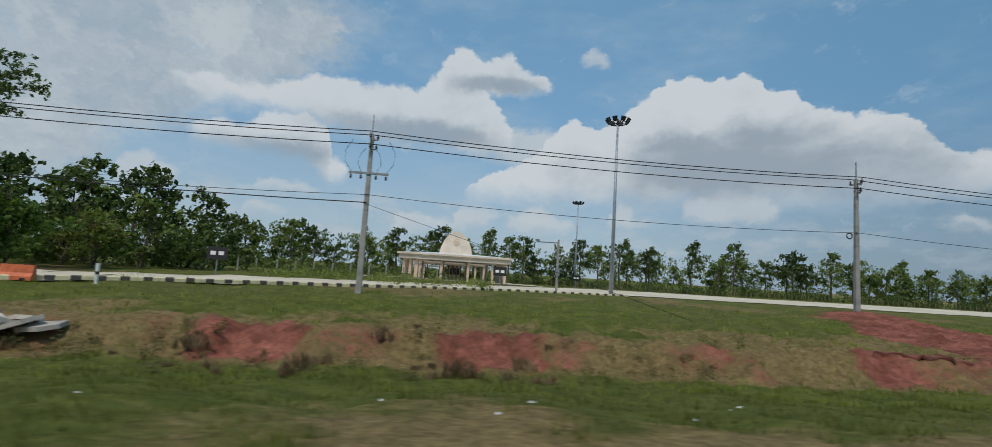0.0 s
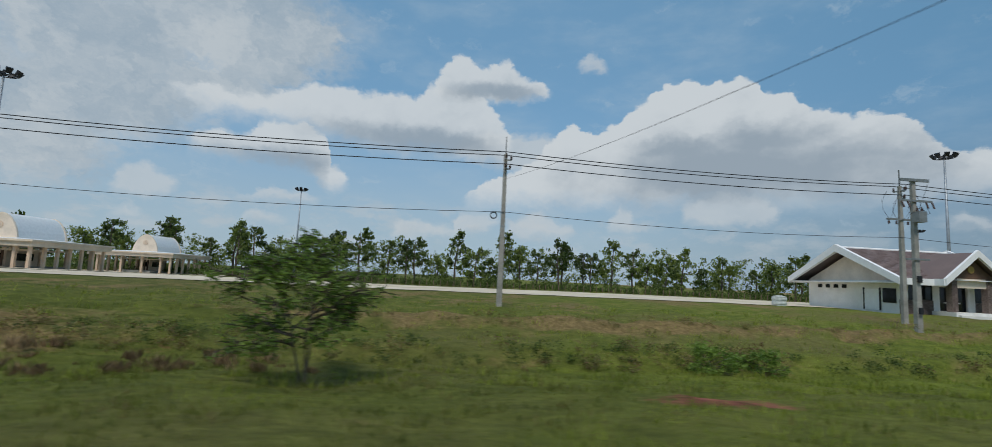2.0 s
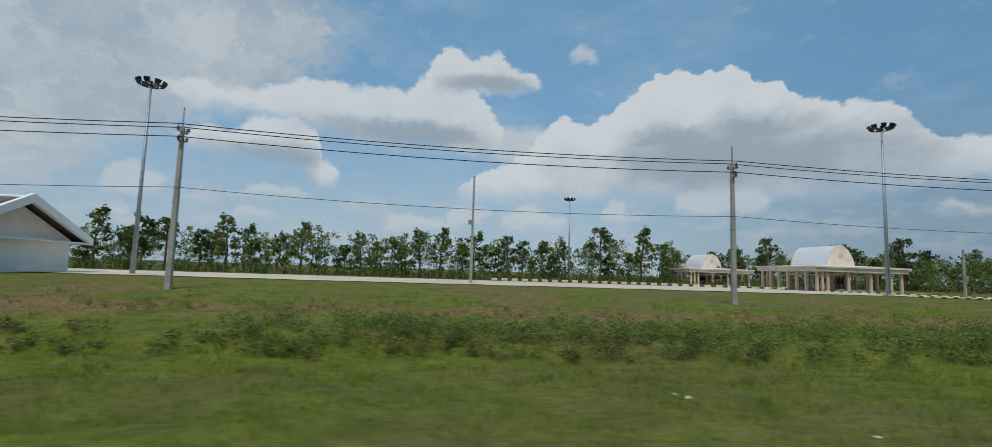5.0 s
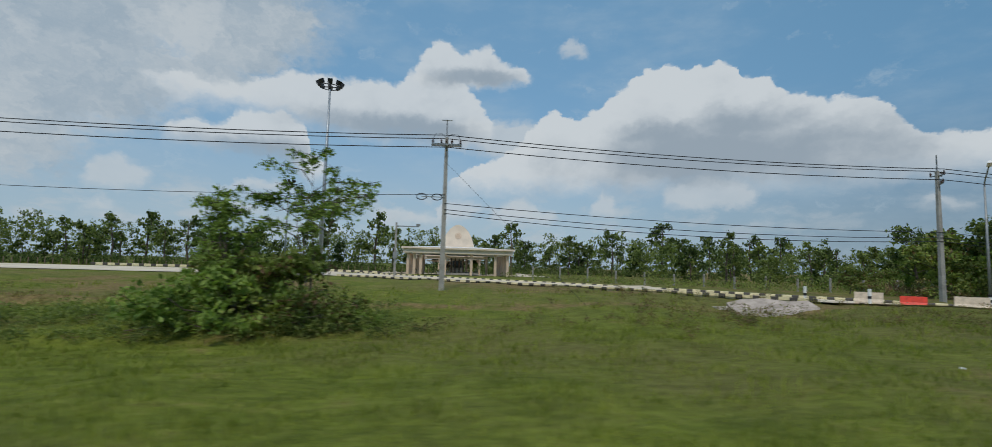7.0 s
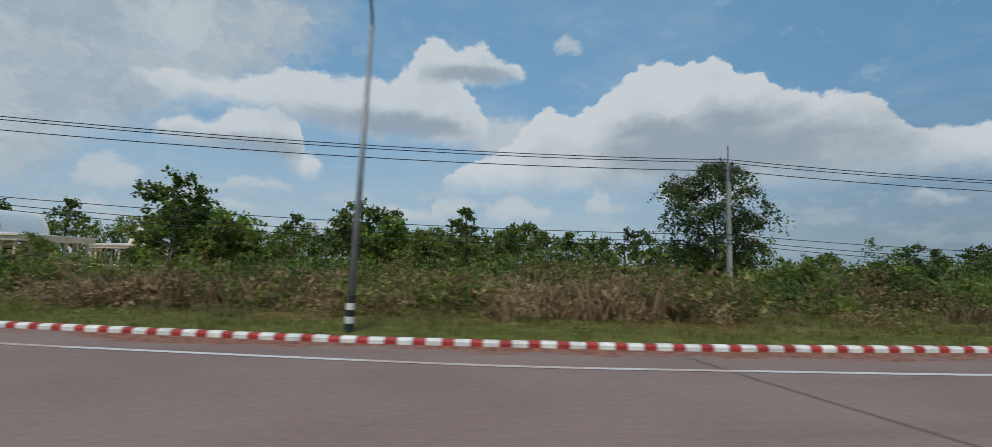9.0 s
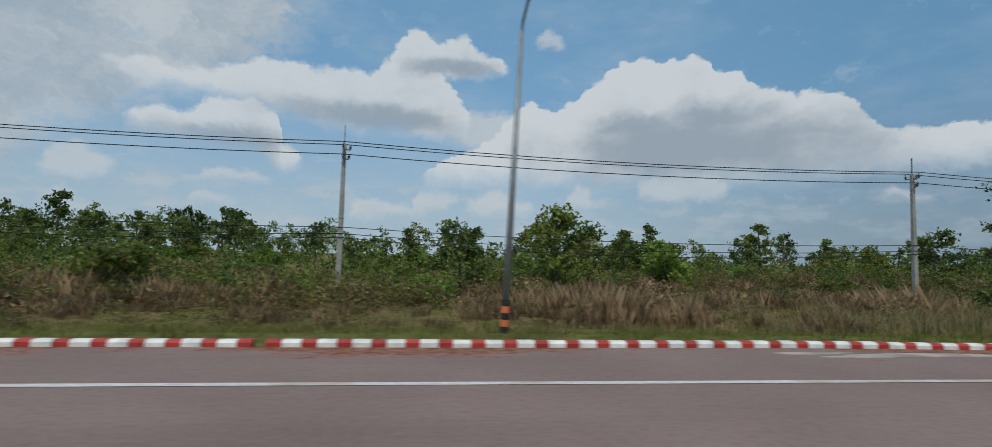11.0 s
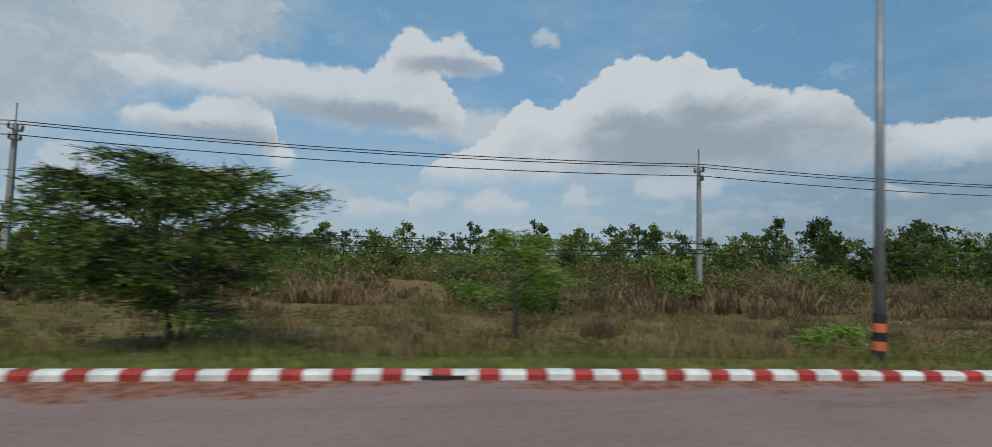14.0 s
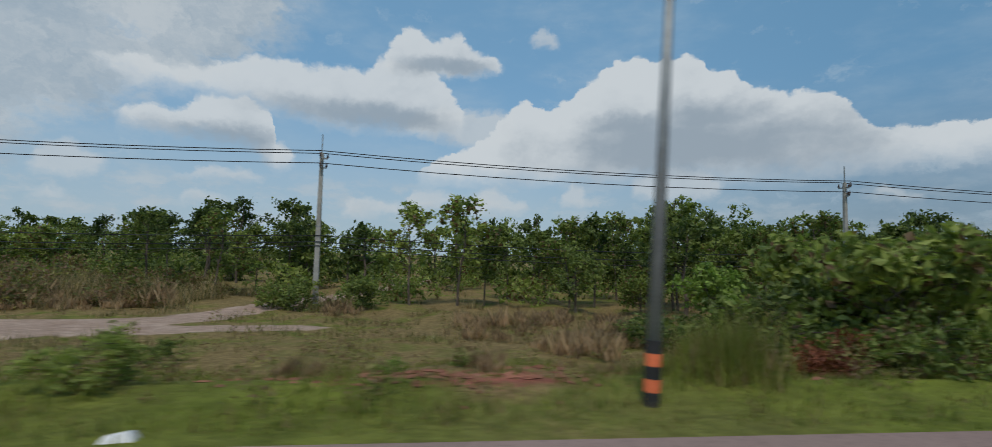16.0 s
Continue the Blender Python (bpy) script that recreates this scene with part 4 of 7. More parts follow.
def power_pole(kind):
    root = thing("power_pole", {"plain": "grey square concrete power pole with steel lightning rod", "arm": "grey concrete power pole with a lower steel crossarm",
                                "coil": "grey concrete power pole with a coil of spare cable", "double": "grey concrete power pole with double crossarms and jumpers"}[kind],
                 "power pole", group="power poles along the road")
    def sq(r, z):
        return [(-r, -r * 0.8, z), (r, -r * 0.8, z), (r, r * 0.8, z), (-r, r * 0.8, z)]
    part("post", MB().hull(sq(0.175, -0.5), sq(0.105, 9.75)), M_POLE, root)
    part("lightning_rod", MB().box(-0.03, 0.03, -0.03, 0.0, 9.0, 10.95).box(-0.03, 0.0, -0.03, 0.03, 9.0, 10.95), M_STEEL, root, "galvanised steel angle rod")
    if kind == "double":
        for yy in (-0.16, 0.16):
            part("crossarm", MB().box(-1.0, 1.0, yy - 0.05, yy + 0.05, 9.2, 9.32), M_STEEL, root)
        part("crossarm", MB().box(-0.05, 0.05, -1.0, 1.0, 9.0, 9.12), M_STEEL, root)
        for x in (-0.9, -0.35, 0.35, 0.9):
            part("insulator", insulator(MB(), x, -0.16, 9.32), M_PORCELAIN, root)
        for y in (-0.9, 0.9):
            part("insulator", insulator(MB(), 0, y, 9.12), M_PORCELAIN, root)
        part("top_bar", MB().box(-0.35, 0.35, -0.03, 0.03, 10.9, 10.95), M_STEEL, root)
        for s in (-1, 1):
            part("jumper", MB().tube([(s * 0.9, -0.16, 9.6), (s * 0.75, -0.1, 9.95), (s * 0.3, 0, 10.0), (0, 0.3, 9.8), (0, 0.9, 9.4)], 0.016, 5), M_CABLE, root, "black looped jumper cable")
        for s, r in ((-1.5, 0.14), (-0.5, 0.14)):
            pts = [(s + 0.28 * math.cos(a) * 1.2, -0.12, 5.75 + 0.2 * math.sin(a)) for a in np.linspace(0, 6.28, 14)]
            part("cable_coil", MB().tube(pts, 0.035, 5), M_CABLE, root, "black coil of spare cable")
        part("coil_bracket", MB().box(-1.5, 0, -0.14, -0.1, 5.73, 5.78), M_STEEL, root)
    else:
        for z, arm in ((9.35, 0.52), (8.75, 0.42)):
            part("bracket", MB().box(-0.04, 0.04, -arm, arm if z > 9 else 0.1, z, z + 0.07).box(0.0, arm * 0.75, -0.04, 0.04, z, z + 0.07), M_STEEL, root)
        for x, y, z in ((0.0, -0.5, 9.4), (0.0, 0.5, 9.4), (0.36, 0.0, 9.4), (0.0, -0.4, 8.8), (0.3, 0.0, 8.8)):
            part("insulator", insulator(MB(), x, y, z), M_PORCELAIN, root)
        part("ladder_strap", MB().box(-0.15, 0.15, -0.13, 0.13, 5.0, 5.06), M_STEEL, root)
    if kind == "arm":
        part("crossarm", MB().box(-1.2, 1.2, -0.16, -0.06, 7.2, 7.33), M_STEEL, root)
        for x in (-1.05, -0.45, 0.45, 1.05):
            part("insulator", insulator(MB(), x, -0.11, 6.9), M_PORCELAIN, root)
        for s in (-1, 1):
            pts = [(s * 1.05, -0.11, 7.33), (s * 1.45, -0.1, 7.9), (s * 1.5, -0.1, 8.6), (s * 1.1, -0.1, 9.3)]
            part("jumper", MB().tube(pts, 0.014, 5), M_CABLE, root, "black looped jumper cable")
            pts = [(s * 0.45, -0.11, 7.33), (s * 0.7, -0.1, 7.8), (s * 0.6, -0.1, 8.4), (s * 0.3, -0.1, 8.8)]
            part("jumper", MB().tube(pts, 0.014, 5), M_CABLE, root, "black looped jumper cable")
    if kind == "coil":
        pts = [(-0.62 + 0.2 * math.cos(a), -0.12, 5.7 + 0.2 * math.sin(a)) for a in np.linspace(0, 6.28, 15)]
        part("cable_coil", MB().tube(pts, 0.04, 5), M_CABLE, root, "black coil of spare cable")
        part("coil_bracket", MB().box(-0.62, 0, -0.14, -0.1, 5.9, 5.95), M_STEEL, root)
    return root


models = {}
for x, y, z, kind in POLES:
    if kind not in models:
        models[kind] = power_pole(kind)
        models[kind].matrix_basis = pose(x, y, z)
    else:
        copy_thing(models[kind], pose(x, y, z))

# tall pole close to the road
near_pole = thing("power_pole", "tall smooth brownish concrete pole beside the highway", "power pole", (103.15, 10.4, -0.3))
near_pole.matrix_basis = pose(103.15, 10.4, -0.3, 0, 9.5, 0)
part("post", MB().hull([(-0.115, -0.10, -0.4), (0.115, -0.10, -0.4), (0.115, 0.10, -0.4), (-0.115, 0.10, -0.4)], [(-0.075, -0.065, 9.5), (0.075, -0.065, 9.5), (0.075, 0.065, 9.5), (-0.075, 0.065, 9.5)]),
     plain("pinkish concrete", (0.52, 0.42, 0.36), 0.9, vary=0.4, scale=1.4, bump=0.4), near_pole)


def cable(name, pts, radius, label, sag=0.02, n=10):
    """A hanging cable through its supports."""
    line = []
    for a, b in zip(pts[:-1], pts[1:]):
        a, b = Vector(a), Vector(b)
        drop = (b - a).length * sag
        for i in range(n):
            f = i / n
            q = a.lerp(b, f)
            q.z -= drop * 4 * f * (1 - f)
            line.append(q)
    line.append(Vector(pts[-1]))
    mb = MB()
    V, F = [], []
    for q in line:
        for j in range(4):
            V.append((q.x, q.y + radius * math.cos(1.571 * j), q.z + radius * math.sin(1.571 * j)))
    for i in range(len(line) - 1):
        for j in range(4):
            F.append((4 * i + j, 4 * i + (j + 1) % 4, 4 * i + 4 + (j + 1) % 4, 4 * i + 4 + j))
    ob = new(name, np_mesh(name, V, F, M_CABLE, True))
    return tagged(ob, label, "cable", "cables along the road")


for dy, z in ((-0.5, 9.80), (0.5, 9.82), (-0.42, 9.02)):
    cable("power_cable", [(x, y + dy, g + z) for x, y, g, k in POLES], 0.028, "black power cable strung between concrete poles", 0.0105)
cable("phone_cable", [(x, y - 0.15, g + 5.95) for x, y, g, k in POLES[:8]], 0.016, "thin black cable hanging low between poles", 0.012)
for z, s in ((4.45, 0.010), (4.05, 0.014), (3.8, 0.017)):
    cable("phone_cable", [(x, y - 0.15, g + z + (0.9 if 210 < x < 240 else 0.75 if 240 < x < 270 else 0.0)) for x, y, g, k in POLES[7:]], 0.022, "black bundled phone cable hanging low between poles", s)
cable("service_cable", [(64.79, 33.8, 8.3), (76.7, -18.0, 8.6)], 0.009, "thin service cable crossing over the highway", 0.024, 24)
cable("service_cable", [(-45.0, 26.0, 6.0), (-5.57, 30.2, 5.6)], 0.03, "thick black cable slung to a pole", 0.01, 16)
cable("service_cable", [(-5.57, 30.2, 5.5), (12.0, 24.0, 0.1)], 0.012, "slanting guy wire to the ground", 0.0, 4)
cable("service_cable", [(215.3, 39.4, 8.6), (222.0, 30.0, 0.2)], 0.012, "slanting guy wire to the ground", 0.0, 4)

# transformer pole
tp = thing("transformer_pole", "concrete pole carrying a small transformer and crossarms", "power pole", (89.91, 30.57, -0.31))
part("post", MB().hull([(-0.17, -0.15, -0.4), (0.17, -0.15, -0.4), (0.17, 0.15, -0.4), (-0.17, 0.15, -0.4)], [(-0.11, -0.1, 9.5), (0.11, -0.1, 9.5), (0.11, 0.1, 9.5), (-0.11, 0.1, 9.5)]), M_POLE, tp)
part("crossarm", MB().box(-0.95, 0.95, -0.2, -0.08, 9.42, 9.6), M_STEEL, tp)
part("crossarm", MB().box(-1.1, 1.1, -0.2, -0.1, 8.15, 8.27), M_STEEL, tp)
part("crossarm", MB().box(-0.75, 0.75, -0.2, -0.1, 4.55, 4.66), M_STEEL, tp)
for x in (-1.0, -0.6, 0.6, 1.0):
    part("fuse", MB().tube([(x, -0.25, 8.15), (x + 0.05, -0.35, 7.75)], 0.05, 7), M_PORCELAIN, tp, "brown porcelain drop fuse")
tank = part("transformer", MB().box(-0.26, 0.26, -0.62, -0.16, 6.85, 7.5), M_STEEL, tp, "grey boxy transformer")
for x in (-0.15, 0.15):
    part("bushing", insulator(MB(), x, -0.4, 7.5), M_PORCELAIN, tank)
for s in (-1, 1):
    part("jumper", MB().tube([(s * 0.6, -0.3, 7.8), (s * 0.75, -0.35, 7.45), (s * 0.5, -0.4, 7.35), (s * 0.15, -0.4, 7.75)], 0.014, 5), M_CABLE, tp, "black looped jumper cable")
part("junction_box", MB().box(-0.12, 0.12, -0.28, -0.14, 3.2, 3.6), M_DARK, tp)
part("junction_box", MB().box(-0.1, 0.1, -0.28, -0.14, 1.3, 1.7), M_DARK, tp)
for s in (-0.9, 0.0, 0.9):
    cable("service_cable", [(89.87 + s, 30.4, 9.05 if abs(s) > 0.1 else 7.9), (94.05 + s, 35.65, 7.55)], 0.014, "short black cable from pole to pole", 0.03, 8)


# ======== floodlight masts ========
def mast():
    root = thing("floodlight_mast", "tall tapered steel mast with a ring of floodlights", "light mast", group="floodlight masts")
    part("pole", MB().tube([(0, 0, -0.3), (0, 0, 19.3)], [0.24, 0.10], 10), M_MAST, root, smooth=True)
    part("base_plate", MB().box(-0.4, 0.4, -0.4, 0.4, -0.25, 0.12), M_POLE, root, "concrete footing")
    ring = [(1.0 * math.cos(a), 1.0 * math.sin(a), 19.25) for a in np.linspace(0, 6.2832, 17)]
    part("ring", MB().tube(ring, 0.05, 5).box(-1, 1, -0.04, 0.04, 19.2, 19.28).box(-0.04, 0.04, -1, 1, 19.2, 19.28), M_DARK, root)
    for i in range(8):
        a = i * math.pi / 4 + 0.2
        c, s = math.cos(a), math.sin(a)
        mb = MB()
        def at(u, v, z):
            return (c * u - s * v, s * u + c * v, z)
        mb.hull([at(0.95, -0.22, 19.35), at(1.15, -0.22, 19.25), at(1.15, 0.22, 19.25), at(0.95, 0.22, 19.35)], [at(1.15, -0.26, 19.8), at(1.42, -0.26, 19.65), at(1.42, 0.26, 19.65), at(1.15, 0.26, 19.8)])
        part("floodlight", mb, M_DARK, root)
    part("hub", MB().tube([(0, 0, 19.1), (0, 0, 19.7)], [0.16, 0.12], 8), M_DARK, root)
    return root


masts = [(17.09, 52.66, 0.06), (27.66, 111.8, -0.44), (122.28, 58.45, 0.37), (181.33, 120.8, -0.13), (203.23, 58.66, 0.6)]
m0 = mast()
m0.matrix_basis = pose(*masts[0])
for q in masts[1:]:
    copy_thing(m0, pose(*q))


# ======== camera posts ========
def cctv_post(x, y, z):
    root = thing("camera_post", "grey concrete post with a traffic camera arm", "camera post", (x, y, z), "camera posts")
    part("post", MB().hull([(-0.11, -0.11, -0.3), (0.11, -0.11, -0.3), (0.11, 0.11, -0.3), (-0.11, 0.11, -0.3)], [(-0.08, -0.08, 5.4), (0.08, -0.08, 5.4), (0.08, 0.08, 5.4), (-0.08, 0.08, 5.4)]), M_POLE, root)
    part("arm", MB().box(-2.2, 0.0, -0.05, 0.05, 5.0, 5.1), M_STEEL, root)
    part("camera_box", MB().box(-2.35, -1.95, -0.1, 0.1, 5.1, 5.32), M_STEEL, root)
    part("cabinet", MB().box(-0.2, 0.2, -0.3, -0.1, 1.9, 2.5), M_STEEL, root)
    return root


cctv_post(10.26, 48.81, 0.14)
cctv_post(210.79, 56.82, 0.51).matrix_basis = pose(210.79, 56.82, 0.51) @ Matrix.Diagonal((-1, 1, 1, 1))
hp = thing("power_pole", "slim dark concrete pole with a service box", "power pole", (155.7, 60.94, 0.53))
part("post", MB().hull([(-0.15, -0.13, -0.4), (0.15, -0.13, -0.4), (0.15, 0.13, -0.4), (-0.15, 0.13, -0.4)], [(-0.1, -0.09, 11.8), (0.1, -0.09, 11.8), (0.1, 0.09, 11.8), (-0.1, 0.09, 11.8)]), M_POLE, hp)
part("service_box", MB().box(-0.5, -0.1, -0.2, 0.2, 6.4, 6.9), M_STEEL, hp)


# ======== street lamps ========
def street_lamp(band, label):
    root = thing("street_lamp", label, "street lamp", group="street lamps along the kerb")
    part("pole", MB().tube([(0, 0, -0.3), (0, 0, 8.0)], [0.105, 0.05], 10), M_STEEL, root, smooth=True)
    part("arm", MB().tube([(0, 0, 8.0), (0, -0.12, 8.22), (0, -0.5, 8.42), (0, -2.3, 9.0)], 0.04, 7), M_STEEL, root)
    part("lamp_head", MB().hull([(-0.14, -2.9, 9.10), (0.14, -2.9, 9.10), (0.12, -2.2, 8.95), (-0.12, -2.2, 8.95)], [(-0.1, -2.85, 9.25), (0.1, -2.85, 9.25), (0.09, -2.2, 9.1), (-0.09, -2.2, 9.1)]), M_TRIM, root, "pale cobra-head lamp")
    for i in range(5):
        part("band", MB().tube([(0, 0, 0.02 + 0.17 * i), (0, 0, 0.02 + 0.17 * (i + 1))], 0.115 - 0.002 * i, 12), M_BAND_BLACK if i % 2 == 0 else band, root)
    return root


lampA = street_lamp(M_BAND_WHITE, "galvanised street lamp with black and white base bands")
lampA.matrix_basis = pose(250.95, 35.79, 0.08, 0, 0, -45)
copy_thing(lampA, pose(277.28, 20.32, 0.12, 0, 1.8, 0))
lampB = street_lamp(M_BAND_ORANGE, "galvanised street lamp with black and orange base bands")
lampB.matrix_basis = pose(381.0, 17.2, 0.08, 0, 2.2, 0)
for x, y in ((415.05, 13.9), (449.15, 11.2), (508.4, 6.3), (310.0, 19.6), (346.0, 19.0)):
    copy_thing(lampB, pose(x, y, float(height(x, y)), 0, 2.6 if x > 500 else 2.0, 0))

# ======== weigh station office ========
def office():
    o = (111.15, 47.0, 0.5)
    root = thing("office_building", "white single-storey office with brown tiled gable roof", "building")
    root.matrix_basis = pose(o[0] - 0.95, o[1], o[2]) @ Matrix.Diagonal((0.93, 1, 1, 1))
    X = lambda v: v - o[0]
    Y = lambda v: v - o[1]
    def bx(x0, x1, y0, y1, z0, z1, mb=None):
        return (mb or MB()).box(X(x0), X(x1), Y(y0), Y(y1), z0, z1)
    # walls with openings
    part("wall", bx(105.2, 106.0, 47, 47.2, 1.3, 3.1), M_WHITE, root)
    part("wall", bx(108.75, 109.5, 47, 47.2, 0, 3.1), M_WHITE, root)
    part("wall", bx(112.7, 113.5, 47, 47.2, 0, 3.1), M_WHITE, root)
    part("wall", bx(116.2, 117.0, 47, 47.2, 1.3, 3.1), M_WHITE, root)
    part("lintel", bx(105.2, 117.0, 47, 47.2, 2.86, 3.1), M_WHITE, root).location.y = -0.003
    for x0, x1 in ((105.2, 108.75), (113.5, 117.0)):
        b = part("dado", bx(x0, x1, 46.96, 47.2, -0.3, 1.3), M_BRICK, root, "dark brown brick dado")
        nb = int((x1 - x0) / 0.26)
        for r in range(15):
            for c in range(nb):
                q = x0 + 0.02 + (c + 0.5 * (r % 2)) * 0.26
                if q + 0.24 < x1:
                    PIECES.append((b, q - o[0], 46.94 - o[1], -0.22 + r * 0.1))
    part("wall", bx(105.2, 105.4, 47.2, 59.4, -0.3, 3.1), M_WHITE, root)
    part("wall", bx(116.8, 117.0, 47.2, 59.4, -0.3, 3.1), M_WHITE, root)
    part("wall", bx(105.4, 116.8, 59.2, 59.4, -0.3, 3.1), M_WHITE, root)
    part("floor_slab", bx(105.4, 116.8, 47.2, 59.2, -0.3, 0.1), M_POLE, root)
    for x0, x1 in ((106.0, 108.75), (113.5, 116.2)):
        wn = part("window", bx(x0, x1, 47.1, 47.13, 1.3, 2.86), M_GLASS, root, "dark tinted window pane")
        fr = MB()
        for a, b in ((x0, x0 + 0.06), (x1 - 0.06, x1), ((x0 + x1) / 2 - 0.03, (x0 + x1) / 2 + 0.03)):
            bx(a, b, 47.04, 47.12, 1.3, 2.86, fr)
        bx(x0, x1, 47.04, 47.12, 1.3, 1.36, fr)
        bx(x0, x1, 47.04, 47.12, 2.8, 2.86, fr)
        part("frame", fr, M_DARK, wn)
    # entrance
    d = part("door", bx(109.5, 112.7, 47.3, 47.34, 0.1, 2.65), M_GLASS, root, "dark tinted glass double door")
    fr = MB()
    for a in (109.5, 110.55, 111.55, 112.62):
        bx(a, a + 0.08, 47.24, 47.32, 0.1, 2.65, fr)
    bx(109.5, 112.7, 47.24, 47.32, 2.57, 2.65, fr)
    part("frame", fr, M_DARK, d)
    part("handle", bx(110.2, 112.0, 47.16, 47.22, 1.1, 1.2), M_TRIM, d, "white push bar")
    part("transom", bx(109.5, 112.7, 47.2, 47.34, 2.65, 3.3), M_WHITE, root)
    part("porch_ceiling", bx(108.4, 113.8, 45.0, 47.2, 3.3, 3.36), M_TRIM, root)
    for x0 in (108.85, 112.75):
        cl = part("column", bx(x0, x0 + 0.6, 45.2, 45.8, -0.2, 3.5), M_BRICK, root, "dark brown brick column")
        for r in range(36):
            for c in range(2):
                PIECES.append((cl, x0 + 0.03 + (c * 0.28) + (0.02 if r % 2 else 0.0) - o[0], 45.185 - o[1], -0.15 + r * 0.1))
    st = part("entrance_step", bx(108.5, 113.7, 44.6, 47.0, -0.35, 0.34), M_WHITE, root, "white painted step")
    part("tread", bx(108.7, 113.5, 44.3, 44.6, -0.35, 0.10), M_WHITE, st)
    # main roof
    zr, ze, yr, yf, yb = 6.42, 2.98, 53.3, 45.7, 60.9
    xl, xr = 103.7, 118.0
    for y0, y1 in ((yf, yr), (yb, yr)):
        rf = MB()
        lo = [(X(xl), Y(y0), ze), (X(xr), Y(y0), ze), (X(xr), Y(y1), zr), (X(xl), Y(y1), zr)]
        rf.hull(lo if y0 < y1 else lo[::-1], [(a, b, c + 0.14) for a, b, c in (lo if y0 < y1 else lo[::-1])])
        part("roof", rf, M_ROOF, root, "brown tiled roof slope")
        tl = MB()
        n = 26
        for r in range(n):
            f0, f1 = r / n, (r + 1) / n
            za, zb = ze + (zr - ze) * f0 + 0.20, ze + (zr - ze) * f1 + 0.155
            ya, yb2 = y0 + (y1 - y0) * f0, y0 + (y1 - y0) * f1
            m = 44
            for c in range(m):
                xa = xl + 0.25 + (xr - xl - 0.5) * (c + (0.5 if r % 2 else 0)) / m
                xb = min(xa + (xr - xl - 0.5) / m * 0.97, xr - 0.2)
                tl.add([(X(xa), Y(ya), za), (X(xb), Y(ya), za), (X(xb), Y(yb2), zb), (X(xa), Y(yb2), zb), (X(xa), Y(ya), za - 0.04), (X(xb), Y(ya), za - 0.04)],
                       [(0, 1, 2, 3), (4, 5, 1, 0)] if y0 < y1 else [(3, 2, 1, 0), (0, 1, 5, 4)])
        tagged(part("roof_tiles", tl, M_ROOF, root), kind="stuff")
    part("ridge_cap", MB().tube([(X(xl), Y(yr), zr + 0.18), (X(xr), Y(yr), zr + 0.18)], 0.14, 8), M_TRIM, root)
    # white verge boards, eaves and gable end panels
    for x0 in (xl - 0.12, xr - 0.28):
        for y0 in (yf - 0.15, yb + 0.15):
            lo = [(X(x0), Y(y0), ze - 0.32), (X(x0 + 0.4), Y(y0), ze - 0.32), (X(x0 + 0.4), Y(yr), zr - 0.3), (X(x0), Y(yr), zr - 0.3)]
            hi = [(X(x0), Y(y0), ze + 0.34), (X(x0 + 0.4), Y(y0), ze + 0.34), (X(x0 + 0.4), Y(yr), zr + 0.5), (X(x0), Y(yr), zr + 0.5)]
            part("verge_board", MB().hull(lo, hi), M_TRIM, root, "broad white verge board")
    for xw in (105.2, 116.8):
        part("gable_wall", MB().hull([(X(xw), Y(47), 3.1), (X(xw), Y(59.4), 3.1), (X(xw), Y(yr), 5.9)], [(X(xw + 0.2), Y(47), 3.1), (X(xw + 0.2), Y(59.4), 3.1), (X(xw + 0.2), Y(yr), 5.9)]), M_CREAM, root)
    part("soffit", bx(xl, xr, yf, yb, 2.82, 2.9), M_TRIM, root)
    for y0 in (yf - 0.16, yb + 0.02):
        for x0, x1 in (((xl, 107.5), (114.7, xr)) if y0 < 50 else ((xl, xr),)):
            part("fascia", bx(x0, x1, y0, y0 + 0.14, 2.7, 3.32), M_TRIM, root, "white eaves fascia")
    # entrance gable
    cx, za, zf, hw, y0 = 111.1, 5.95, 3.55, 3.65, 44.6
    back = lambda z: min(yr, yf + (z - ze) / (zr - ze) * (yr - yf))
    for s in (-1, 1):
        lo = [(X(cx), Y(y0), za - 0.1), (X(cx + s * hw), Y(y0), zf - 0.5), (X(cx + s * hw), Y(46.4), zf - 0.5), (X(cx), Y(52.6), za - 0.1)]
        hi = [(a, b, c + 0.12) for a, b, c in lo]
        part("gable_roof", MB().hull(lo, hi) if s < 0 else MB().hull(lo[::-1], hi[::-1]), M_ROOF, root, "brown tiled entrance gable")
        fl = [(X(cx), Y(y0 - 0.14), za - 0.42), (X(cx + s * hw), Y(y0 - 0.14), zf - 0.82), (X(cx + s * hw), Y(y0 + 0.12), zf - 0.82), (X(cx), Y(y0 + 0.12), za - 0.42)]
        fh = [(a, b, c + 0.66) for a, b, c in fl]
        part("gable_fascia", MB().hull(fl, fh), M_TRIM, root, "thick white gable fascia")
        part("fascia", MB().box(X(cx + s * hw) - 0.1, X(cx + s * hw) + 0.1, Y(y0), Y(45.6), zf - 0.82, zf - 0.2), M_TRIM, root, "white eaves fascia")
    part("gable_panel", MB().hull([(X(cx - 2.6), Y(45.3), 3.5), (X(cx + 2.6), Y(45.3), 3.5), (X(cx), Y(45.3), 5.5)], [(X(cx - 2.6), Y(45.42), 3.5), (X(cx + 2.6), Y(45.42), 3.5), (X(cx), Y(45.42), 5.5)]), M_TIMBER, root, "dark brown boarded gable panel")
    part("beam", bx(109.45, 112.75, 45.32, 45.5, 2.62, 3.58), M_CREAM, root, "cream panel over the entrance")
